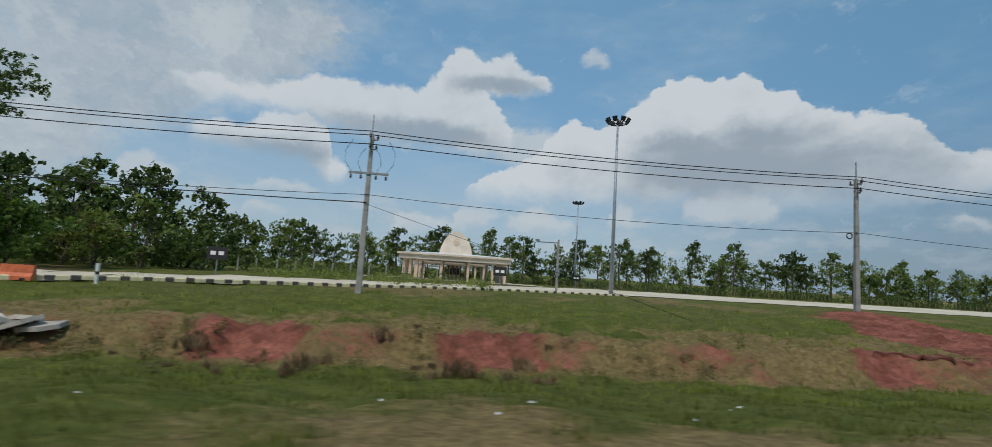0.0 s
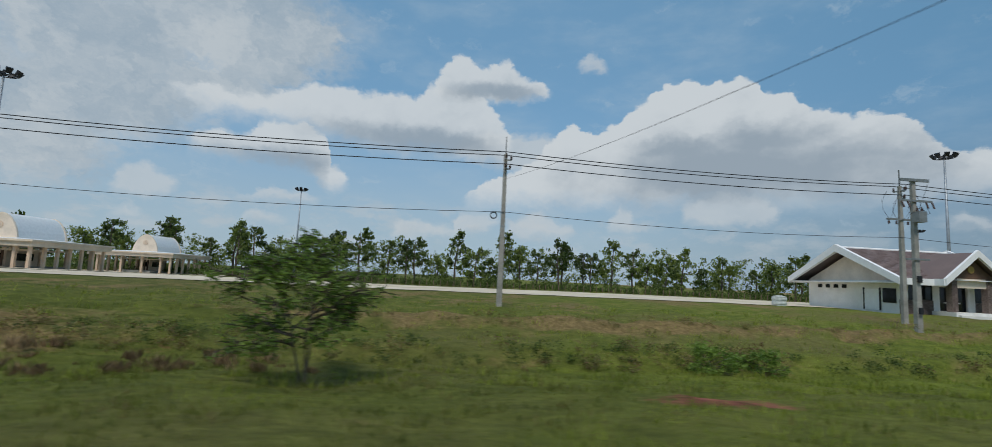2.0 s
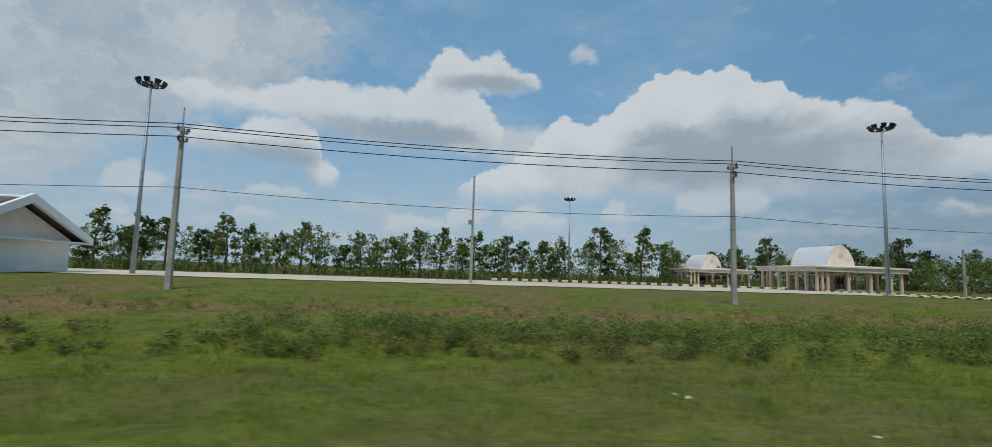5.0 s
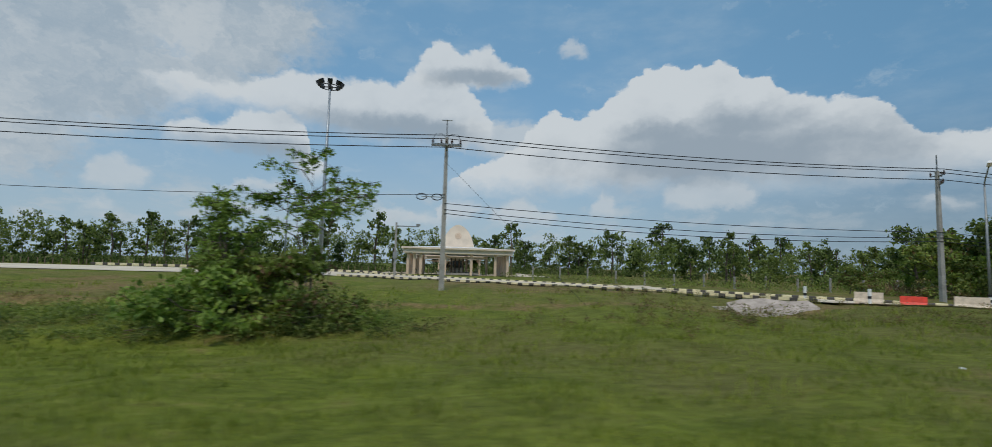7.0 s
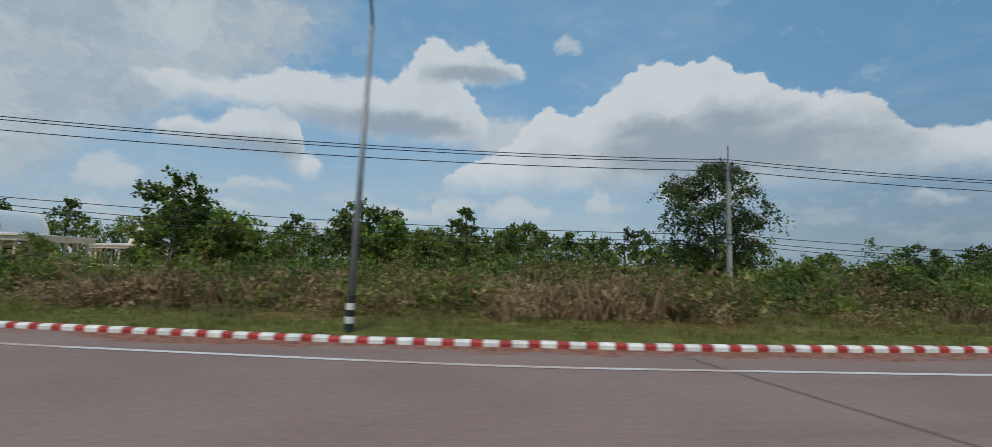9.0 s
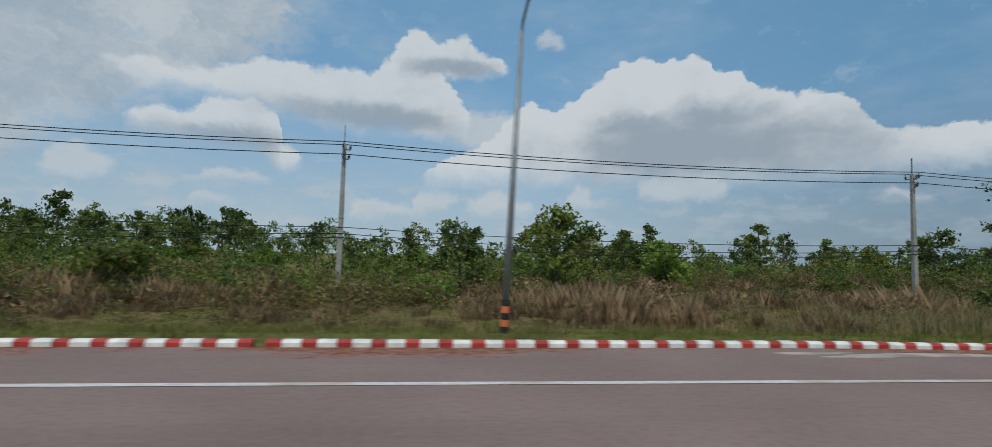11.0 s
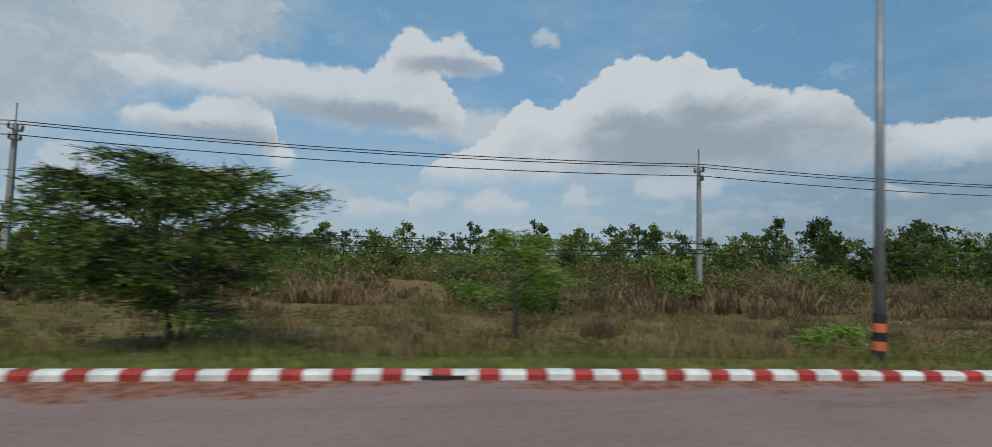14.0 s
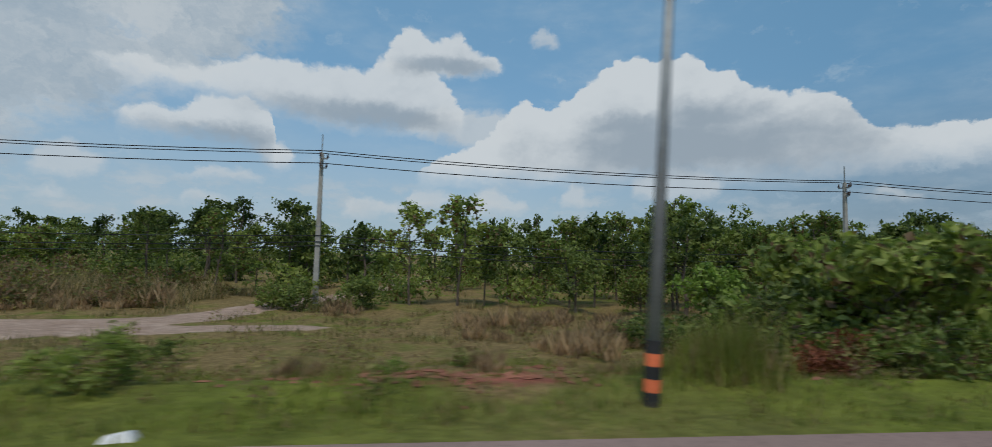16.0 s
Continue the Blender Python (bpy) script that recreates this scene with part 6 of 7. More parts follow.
def tree_meshes(name, seed, h, base, spread, limbs, per, leaf, blob, mat, trunk=0.02, lean=0.04, squash=0.75, top=0.5, flat=0.0, stems=1, long=1.6, twigs=False, droop=0.15):
    """Trunk mesh and crown mesh of a tree that stands at the origin."""
    r = np.random.default_rng(seed)
    wood, cs = MB(), []
    for s in range(stems):
        foot = np.array([r.normal() * 0.25 * (stems > 1), r.normal() * 0.25 * (stems > 1), -0.3])
        tip = np.array([r.normal() * lean * h, r.normal() * lean * h, h * (0.93 if s == 0 else r.uniform(0.7, 0.9))])
        if stems > 1:
            tip[:2] += r.normal(size=2) * spread * 0.45
        pts = [foot + (tip - foot) * f + np.r_[r.normal(size=2) * h * 0.012, 0] * (0 < f < 1) for f in np.linspace(0, 1, 6)]
        wood.tube(pts, [h * trunk * k / (stems ** 0.5) for k in (1.25, 0.95, 0.8, 0.6, 0.38, 0.12)], 7)
        P = np.array(pts)
        for i in range(limbs):
            f = base + (0.98 - base) * (i + r.uniform(0, 0.9)) / limbs
            q = np.array([np.interp(f, np.linspace(0, 1, 6), P[:, k]) for k in range(3)])
            g = (f - base) / (1 - base)
            reach = spread * (0.45 + 0.75 * math.sin(math.pi * min(1.0, g * 0.75 + 0.22)) * r.uniform(0.55, 1.1)) * (1 - 0.55 * max(0, g - top) / (1 - top + 1e-6))
            ang = r.uniform(0, 6.283)
            e = q + np.array([math.cos(ang) * reach, math.sin(ang) * reach, reach * r.uniform(0.05, 0.65)])
            lp = limb(wood, q, e, h * trunk * 0.32 * (1.15 - f) + 0.012, 0.012, r)
            if r.uniform() < 0.07:
                continue
            L = np.array(lp)
            m = max(3, int(per * 1.9 / 7 * r.uniform(0.6, 1.3)))
            g = r.uniform(0.22, 1.0, m) ** 0.75
            start = np.stack([np.interp(g, (0, 0.35, 0.7, 1.0), L[:, k]) for k in range(3)], 1)
            way = r.normal(size=(m, 3)) + 0.7 * (L[-1] - L[0]) / (np.linalg.norm(L[-1] - L[0]) + 1e-6) + np.array([0, 0, 0.12])
            way *= np.array([1, 1, squash]) / (np.linalg.norm(way, axis=1)[:, None] + 1e-9)
            way *= blob * r.uniform(0.45, 1.45, (m, 1))
            if twigs:
                for q0, q1 in zip(start, start + way):
                    wood.tube([q0, q1], [0.014, 0.006], 3, False)
            f = r.uniform(0.40, 1.05, (m, 7, 1))
            spot = start[:, None] + way[:, None] * f + r.normal(size=(m, 7, 3)) * leaf * 0.62 * np.array([1, 1, 0.3 + 0.7 * squash])
            spot[..., 2] -= droop * blob * f[..., 0] ** 2
            cs.append(spot.reshape(-1, 3))
    C = np.vstack(cs)
    C = C[C[:, 2] > 0.05]
    V, F = leaf_cards(C, leaf, r, flat, long)
    return wood.mesh("trunk", M_BARK), np_mesh("crown", V, F, mat)


def plant(kind, meshes, label, category, m, group=""):
    root = thing(kind, label, category, group=group)
    root.matrix_basis = m
    part("trunk" if category == "tree" else "stem", meshes[0], None, root)
    part("crown" if category == "tree" else "foliage", meshes[1], None, root)
    return root


def on_ground(x, y, s=1.0, turn=0.0, sink=0.0, sz=None):
    return pose(x, y, float(height(x, y)) - sink, 0, 0, turn) @ Matrix.Diagonal((s, s, sz or s, 1))


WOODS = [tree_meshes("w", 11 + i, h, b, sp, li, per, 0.36, bl, L_WOOD if i % 2 else L_DARK) for i, (h, b, sp, li, per, bl) in enumerate(
    [(10.5, 0.32, 2.7, 17, 30, 1.0), (9.0, 0.15, 2.4, 17, 30, 0.95), (11.5, 0.40, 2.5, 17, 28, 0.95), (8.2, 0.12, 2.6, 17, 32, 1.0), (10.0, 0.36, 2.9, 15, 34, 1.1), (12.0, 0.30, 2.1, 19, 26, 0.85), (7.0, 0.10, 2.1, 15, 30, 0.95)])]
SCRUB_TREES = [tree_meshes("s", 31 + i, h, b, sp, li, per, 0.21, bl, mt, stems=st) for i, (h, b, sp, li, per, bl, mt, st) in enumerate(
    [(5.0, 0.2, 2.0, 10, 60, 0.85, L_BUSH, 2), (6.5, 0.24, 2.3, 16, 70, 0.95, L_WOOD, 1), (4.2, 0.15, 1.9, 9, 64, 0.8, L_FRESH, 2), (7.5, 0.40, 1.3, 14, 44, 0.6, L_WOOD, 1)])]
BUSHES = [tree_meshes("b", 51 + i, h, 0.05, sp, li, per, lf, bl, mt, trunk=0.012, stems=st, squash=0.8) for i, (h, sp, li, per, lf, bl, mt, st) in enumerate(
    [(1.7, 1.3, 7, 66, 0.11, 0.5, L_BUSH, 3), (1.2, 1.1, 6, 60, 0.095, 0.45, L_FRESH, 3), (2.4, 1.6, 8, 74, 0.13, 0.6, L_BUSH, 3), (1.5, 1.4, 7, 60, 0.10, 0.5, L_DRY, 3), (2.0, 1.5, 8, 68, 0.115, 0.55, L_WOOD, 3)])]
NEAR_WOODS = [tree_meshes("n", 71 + i, h, b, sp, li, per, 0.185, bl, mt, trunk=0.012) for i, (h, b, sp, li, per, bl, mt) in enumerate(
    [(8.5, 0.42, 1.9, 17, 60, 0.8, L_WOOD), (7.2, 0.34, 1.9, 16, 60, 0.8, L_BUSH), (9.6, 0.48, 1.8, 16, 60, 0.75, L_DARK), (6.4, 0.36, 1.6, 14, 60, 0.75, L_WOOD)])]
WOOD_L = "slender dry-forest tree with an open green crown"
SCRUB_L = ["many-stemmed small green tree in scrub", "small dark green tree in scrub", "bright green small tree in scrub", "thin tall young tree in scrub"]
BUSH_L = ["low green bush in rough grass", "fresh green low bush", "tall tangled green bush", "dry brown leafless-looking bush", "dark green dense bush"]

r_ = np.random.default_rng(77)
# edge of the woods behind the weigh station
for i in range(92):
    x = -70 + i * 4.1 + r_.uniform(-1.6, 1.6)
    y = 122 + 0.02 * x + r_.uniform(-5, 7)
    k = int(r_.choice([1, 3, 6, 5, 0, 2]))
    s = r_.uniform(0.86, 1.22)
    plant("tree", WOODS[k], WOOD_L, "tree", on_ground(x, y, s, r_.uniform(0, 360)), "trees at the edge of the woods")
# behind the scrub along the highway
for i in range(64):
    x = 255 + i * 4.0 + r_.uniform(-2, 2)
    y = 84 + r_.uniform(-7, 9) - 34 * float(sstep(x, 455, 500))
    k = int(r_.choice([1, 3, 6, 5, 0, 4]))
    plant("tree", WOODS[k], WOOD_L, "tree", on_ground(x, y, r_.uniform(0.6, 0.9) * float(lerp(x, [320, 345, 430, 450], [1, 0.84, 0.90, 1.08])), r_.uniform(0, 360)), "trees at the edge of the woods")
# woods close to the road at the end
for i in range(120):
    x = 488 + r_.uniform(0, 90)
    y = 33.5 + r_.uniform(0, 1) ** 1.4 * 36
    if abs(x - (499 + (y - 36) * 0.2)) < 4:
        continue
    k = int(r_.choice([0, 3, 1, 2]))
    plant("tree", NEAR_WOODS[k] if y < 47 else WOODS[(0, 3, 1, 6)[k]], WOOD_L, "tree", on_ground(x, y, r_.uniform(0.78, 1.12) if y < 47 else r_.uniform(0.7, 0.95), r_.uniform(0, 360)), "trees at the edge of the woods")
for x, y, k, s in ((486, 40.5, 0, 0.78), (489, 43.5, 2, 0.78), (491.5, 38.5, 1, 0.9), (484, 48.5, 2, 0.72), (480, 53, 0, 0.8), (476, 58, 1, 0.85), (494.5, 47.5, 0, 1.0), (471.5, 62, 2, 0.75), (467, 64, 0, 0.75), (488, 54, 2, 0.95), (483, 60, 0, 0.85), (461, 66, 1, 0.8)):
    plant("tree", NEAR_WOODS[k], WOOD_L, "tree", on_ground(x, y, s, (x * 61) % 360), "trees at the edge of the woods")
# tall dark trees by the entry ramp
for x, y, s, k in ((-60, 42, 1.0, 4), (-54, 46, 0.95, 0), (-49, 44, 0.9, 4), (-46, 50, 1.05, 3), (-41, 47, 0.95, 0), (-38, 52, 0.9, 4), (-34, 50, 1.0, 3), (-30, 52, 1.0, 4), (-27, 56, 0.85, 0), (-24, 60, 0.8, 3),
                   (-52, 36, 0.8, 3), (-45, 40, 0.75, 6), (-58, 34, 0.9, 3), (-36, 58, 0.95, 2), (-21, 66, 0.8, 1), (-66, 40, 1.1, 4), (-31, 42, 0.75, 3), (-35, 41, 0.85, 4), (-28, 47, 0.8, 3), (-40, 38, 0.9, 4), (-25, 52, 0.75, 6), (-44, 35, 0.8, 6), (-33, 47, 0.95, 4)):
    plant("tree", WOODS[k], "dense dark green roadside tree", "tree", on_ground(x, y, s, r_.uniform(0, 360)), "trees by the entry ramp")
plant("tree", tree_meshes("t", 5, 12.0, 0.5, 2.2, 12, 30, 0.4, 1.0, L_DARK), "tall slim tree behind the shelters", "tree", on_ground(16.5, 118, 1.0))
plant("tree", tree_meshes("t", 6, 14.6, 0.62, 2.9, 16, 60, 0.2, 0.9, L_TALL, trunk=0.012, twigs=True), "tall roadside tree with an open crown", "tree", on_ground(-28.2, 31.0))

# far woods as one mass
def mass(name, spots, models_, label, mat, seed, lo=0.7, hi=1.1, share=0.6):
    r = np.random.default_rng(seed)
    VV, FF, nv = [], [], 0
    data = []
    for m in models_:
        me = m[1]
        v = np.empty(len(me.vertices) * 3, "f4")
        me.vertices.foreach_get("co", v)
        data.append(v.reshape(-1, 4, 3))
    base = height(np.array([q[0] for q in spots]), np.array([q[1] for q in spots]))
    for (x, y), z in zip(spots, base):
        d = data[int(r.integers(0, len(data)))]
        d = d[r.uniform(size=len(d)) < share]
        a, s = r.uniform(0, 6.28), r.uniform(lo, hi)
        c, n = math.cos(a), math.sin(a)
        q = np.stack([d[:, 0], d[:, 1] + (d[:, 1] - d[:, 3]) * 0.3, d[:, 2]], 1).reshape(-1, 3) * s
        q = np.c_[q[:, 0] * c - q[:, 1] * n + x, q[:, 0] * n + q[:, 1] * c + y, q[:, 2] + z]
        VV.append(q)
        FF.append(np.arange(len(q)).reshape(-1, 3) + nv)
        nv += len(q)
    ob = new(name, np_mesh(name, np.vstack(VV), np.vstack(FF), mat))
    return tagged(ob, label, "woods", kind="stuff")


spots = [(x + r_.uniform(-2, 2), 130 + 0.02 * x + r_.uniform(0, 14)) for x in np.arange(-130, 330, 1.5)]
spots += [(520 + r_.uniform(0, 140), 60 + r_.uniform(0, 40)) for i in range(60)]
spots += [(-70 - r_.uniform(0, 80), 40 + r_.uniform(0, 90)) for i in range(50)]
mass("woods", spots, WOODS, "continuous green dry forest behind the road", L_WOOD, 5, 0.8, 1.1, 0.42)
spots = [(x + r_.uniform(-2, 2), 94 + r_.uniform(0, 22) - 10 * float(sstep(x, 455, 500))) for x in np.arange(250, 640, 2.2)]
mass("woods", spots, WOODS, "continuous low green forest behind the scrub", L_WOOD, 25, 0.55, 0.92, 0.42)
# low rounded clumps for hedges and scrub
def clump(seed, n, size, h, mat, spread=1.0):
    r = np.random.default_rng(seed)
    cs = []
    for i in range(7):
        c = np.array([r.normal() * 0.5 * spread, r.normal() * 0.5 * spread, h * r.uniform(0.25, 0.7)])
        p_ = r.normal(size=(n // 7, 3))
        p_ /= np.linalg.norm(p_, axis=1)[:, None]
        cs.append(c + p_ * r.uniform(0.5, 1.0, (n // 7, 1)) * np.array([0.55, 0.55, 0.42 * h]) * r.uniform(0.7, 1.2))
    C = np.vstack(cs)
    C = C[C[:, 2] > 0.03]
    V, F = leaf_cards(C, size, r)
    return None, np_mesh("foliage", V, F, mat)


CLUMPS = [clump(200 + i, 420, 0.15, h, L_BUSH) for i, h in enumerate((1.5, 1.1, 1.9, 1.3))]
def stalks(seed, n, h, mat):
    r = np.random.default_rng(seed)
    a = r.uniform(0, 6.28, n)
    tuft = r.normal(size=(9, 2)) * 0.75
    own = r.integers(0, 9, n)
    foot = np.c_[tuft[own] + r.normal(size=(n, 2)) * 0.16, np.zeros(n)]
    tall = h * r.uniform(0.55, 1.1, 9)[own] * r.uniform(0.35, 1.0, n)
    lean = r.uniform(0.05, 0.55, n) * tall
    tip = foot + np.c_[np.cos(a) * lean, np.sin(a) * lean, tall]
    mid = (foot + tip) / 2 - np.c_[np.cos(a), np.sin(a), 0 * a] * 0.12 * tall[:, None]
    s = np.c_[-np.sin(a), np.cos(a), 0 * a] * 0.011
    return None, np_mesh("stalks", np.stack([foot, mid - s, tip, mid + s], 1).reshape(-1, 3), np.arange(4 * n).reshape(n, 4), mat)


STALKS = [stalks(300 + i, 420, h, L_DRY) for i, h in enumerate((1.3, 0.9, 1.6))]
spots = [(x + r_.uniform(-1, 1), 113 + 0.02 * x + r_.uniform(-3, 8)) for x in np.arange(-75, 320, 0.8)]
mass("undergrowth", spots, CLUMPS, "tangled dark undergrowth at the foot of the woods", L_DARK, 6, 0.8, 1.9, 0.42)
spots = [(495 + r_.uniform(0, 75), 34 + r_.uniform(0, 34)) for i in range(190)]
spots = [q for q in spots if abs(q[0] - (499 + (q[1] - 36) * 0.2)) > 3]
mass("undergrowth", spots, CLUMPS, "tangled green undergrowth at the foot of the woods", L_BUSH, 16, 0.8, 1.8, 0.4)
spots = [(425 + r_.uniform(0, 150), 56 + r_.uniform(0, 40)) for i in range(230)] + [(335 + r_.uniform(0, 90), 66 + r_.uniform(0, 26)) for i in range(110)]
mass("undergrowth", spots, CLUMPS, "tangled green undergrowth between forest trees", L_WOOD, 36, 1.4, 3.0, 0.3)
spots = [(-24 - r_.uniform(0, 50), 44 + r_.uniform(0, 22)) for i in range(90)]
mass("undergrowth", spots, CLUMPS, "dark green undergrowth beneath roadside trees", L_DARK, 17, 1.2, 2.6, 0.4)

# scrub belt beyond the kerb
def scrub_start(x):
    """How far behind the kerb the scrub begins."""
    return float(lerp(x, [262, 290, 320, 340, 375, 425, 440, 480], [5, 6, 8, 13, 20, 22, 22.5, 22]))


for i in range(44):
    x = 262 + r_.uniform(0, 218)
    y = kerb_y(x) + scrub_start(x) + r_.uniform(0, 28)
    k = int(r_.choice(5, p=[0.3, 0.2, 0.24, 0.12, 0.14]))
    plant("bush", BUSHES[k], BUSH_L[k], "bush", on_ground(x, y, r_.uniform(0.7, 1.25), r_.uniform(0, 360)), "bushes in the scrub")
for i in range(58):
    x = 256 + r_.uniform(0, 225)
    y = kerb_y(x) + 30 + r_.uniform(0, 32)
    k = int(r_.choice(4, p=[0.34, 0.28, 0.18, 0.2]))
    plant("tree", SCRUB_TREES[k], SCRUB_L[k], "tree", on_ground(x, y, r_.uniform(0.55, 0.95), r_.uniform(0, 360)), "young trees in the scrub")
for x, y, k, s in ((261.6, 43.5, 1, 1.12), (264.2, 45.0, 2, 1.3), (260.0, 46.5, 0, 1.2), (265.0, 43.0, 0, 0.9), (271.6, 60.0, 1, 1.25), (274.0, 62.0, 2, 1.6), (278.0, 58.0, 0, 1.0), (283.2, 66.0, 3, 1.2), (289.5, 67.0, 1, 1.05), (294.0, 60.0, 3, 0.8), (251.0, 47.0, 0, 0.5), (247.0, 52.0, 1, 0.5),
                   (347.0, 42.0, 1, 0.85), (355.2, 46.0, 0, 1.35), (358.5, 47.5, 1, 0.85), (363.2, 50.0, 3, 0.75), (366.5, 48.0, 2, 1.0),
                   (-33.0, 33.0, 0, 1.35), (-36.5, 36.0, 1, 1.1), (-31.0, 37.0, 2, 1.1), (-40.0, 34.0, 0, 1.4), (-28.0, 41.0, 0, 0.9)):
    plant("tree", SCRUB_TREES[k], SCRUB_L[k], "tree", on_ground(x, y, s, (x * 53) % 360), "young trees in the scrub")


def belt(n, near, far, x0=258, x1=484):
    """Places in the scrub, near and far counted from its edge."""
    out = []
    for i in range(n):
        x = x0 + r_.uniform(0, x1 - x0)
        out.append((x, float(kerb_y(min(x, 482))) + scrub_start(x) + near + (far - near) * r_.uniform(0, 1)))
    return out


gaps = lambda q: wave(q[0], q[1], 6.5, 81) > -0.35
mass("scrub", list(filter(gaps, belt(520, 0, 24, 258, 345))), CLUMPS, "tangled olive and green scrub and creepers", L_SCRUB, 8, 0.5, 1.25, 0.55)
mass("dry_scrub", [(269.4 + r_.normal() * 1.5, 27.4 + r_.normal() * 0.8) for i in range(26)] + [(285.2 + r_.normal() * 1.4, 25.2 + r_.normal() * 0.8) for i in range(22)], STALKS, "heap of dry pinkish grass before the scrub", L_DRY, 56, 0.5, 1.0, 0.8)
mass("dry_scrub", [(269.4 + r_.normal() * 1.6, 27.4 + r_.normal() * 0.8) for i in range(14)] + [(285.2 + r_.normal() * 1.6, 25.2 + r_.normal() * 0.8) for i in range(12)] + [(272.0 + r_.normal() * 0.6, 38.0 + r_.normal() * 0.6) for i in range(6)], CLUMPS, "heap of withered creepers before the scrub", L_DRY, 57, 0.4, 0.9, 0.6)
mass("dry_scrub", [q for q in belt(240, -1, 9, 258, 345) if wave(q[0], q[1], 6.0, 74) > 0.0], CLUMPS, "withered brown creepers at the edge of the scrub", L_DRY, 58, 0.35, 0.8, 0.55)
mass("scrub", list(filter(gaps, belt(360, 0, 24, 258, 345))), CLUMPS, "tangled green scrub and creepers", L_BUSH, 48, 0.5, 1.2, 0.55)
mass("scrub", list(filter(gaps, belt(420, 0, 24, 340, 486))), CLUMPS, "tangled olive and brown scrub and creepers", L_SCRUB, 7, 0.5, 1.25, 0.50)
mass("scrub", belt(170, 2, 28, 340, 486), CLUMPS, "tangled green scrub and creepers", L_BUSH, 28, 0.6, 1.5, 0.55)
# extra clumps whose darker leaf colour stands in for shadows within the scrub
mass("scrub", belt(130, 0, 20, 262, 484), CLUMPS, "dark green bushes and creepers in the scrub", L_DARK, 82, 0.5, 1.25, 0.6)
mass("scrub", belt(240, 14, 46), CLUMPS, "tangled green scrub and creepers", L_WOOD, 10, 1.0, 2.2, 0.40)
mass("dry_scrub", [q for q in belt(520, -1, 20) if wave(q[0], q[1], 11.0, 71) > (-0.1 if q[0] > 345 else 0.4)], STALKS, "dry brown scrub and dead stalks", L_DRY, 9, 0.4, 1.0, 0.6)
mass("dry_scrub", [q for q in belt(300, -1, 18) if wave(q[0], q[1], 11.0, 71) > (-0.25 if q[0] > 345 else 0.35)], CLUMPS, "withered brown creepers and dead leaves", L_DRY, 59, 0.5, 1.1, 0.45)
mass("dry_scrub", [q for q in belt(170, -2, 4, 345, 484) if wave(q[0], q[1], 9.0, 72) > -0.1], STALKS, "pinkish brown dead scrub", L_DRY, 29, 0.4, 0.9, 0.6)
# low tangle between verge and scrub
spots = [(x, float(kerb_y(x)) + r_.uniform(4.0, 2.0 + scrub_start(x))) for x in r_.uniform(320, 482, 620)]
spots = [q for q, a in zip(spots, track_amount(*np.array(spots).T)) if a < 0.2]
mass("dry_scrub", [q for q in spots[:420] if wave(q[0], q[1], 8.0, 73) > -0.1], STALKS, "low dry stalks and brown grass in the verge", L_DRY, 49, 0.22, 0.62, 0.7)
mass("low_weeds", spots[200:], CLUMPS, "low olive weeds and creepers in the verge", L_SCRUB, 50, 0.18, 0.50, 0.35)
mass("dry_scrub", [q for q in [(490 + r_.uniform(0, 60), 12 + r_.uniform(0, 20)) for i in range(45)] if track_amount(*q) < 0.2 and q[1] > 17], STALKS, "dry brown scrub and dead stalks", L_DRY, 19, 0.4, 0.9, 0.6)
mass("dry_scrub", [(466 + r_.uniform(0, 25), 30 + r_.uniform(0, 7)) for i in range(80)], STALKS, "pinkish brown dead scrub beside a gravel track", L_DRY, 39, 0.4, 1.0, 0.6)
mounds = [(x + r_.normal() * w, y + r_.normal() * 0.9) for x, y, w, n in ((392.8, 37.5, 1.9, 16), (407.0, 35.5, 2.6, 20), (413.5, 35.0, 1.6, 10), (428.7, 35.5, 1.0, 8), (436.0, 34.5, 2.2, 12), (318.0, 27.0, 2.0, 12), (331.0, 30.0, 2.2, 12), (352.0, 33.0, 2.4, 14), (371.0, 35.0, 2.4, 14), (353.6, 25.5, 1.3, 10), (365.5, 27.0, 1.2, 8)) for i in range(n)]
mass("dry_scrub", mounds, STALKS, "heaps of pinkish brown dead grass in the scrub", L_DRY, 83, 0.7, 1.25, 0.8)
mass("dry_scrub", mounds[::2], CLUMPS, "heaps of withered brown creepers in the scrub", L_DRY, 84, 0.5, 1.0, 0.5)
mass("dry_scrub", [(449 + r_.uniform(0, 34), 30.5 + r_.uniform(0, 5)) for i in range(130)], STALKS, "bank of tall brown dead grass", L_DRY, 85, 0.6, 1.15, 0.7)
mass("scrub", [(446 + r_.uniform(0, 46), 31 + r_.uniform(0, 10)) for i in range(190)], CLUMPS, "tangled olive scrub beside a gravel track", L_SCRUB, 40, 0.4, 1.2, 0.5)
mass("scrub", [(513.5 + r_.uniform(0, 15), 9.0 + r_.uniform(0, 10)) for i in range(110)], CLUMPS, "tangled dark scrub at the edge of the woods", L_WOOD, 30, 0.5, 0.95, 0.7)
mass("scrub", [(513.3 + r_.uniform(0, 1.2), 8.2 + r_.uniform(0, 1.2)) for i in range(9)], CLUMPS, "withered rust-brown bush at the roadside", L_RUST, 41, 0.3, 0.62, 0.55)
mass("dry_scrub", [(506.9 + r_.normal() * 2.0, 9.4 + r_.normal() * 0.9) for i in range(12)], STALKS, "dry stalks on an earth mound", L_DRY, 42, 0.12, 0.3, 0.4)
mass("dry_scrub", [(508 + r_.uniform(0, 8), 14 + r_.uniform(0, 10)) for i in range(30)], STALKS, "pinkish brown dead scrub before the woods", L_DRY, 52, 0.3, 0.8, 0.5)
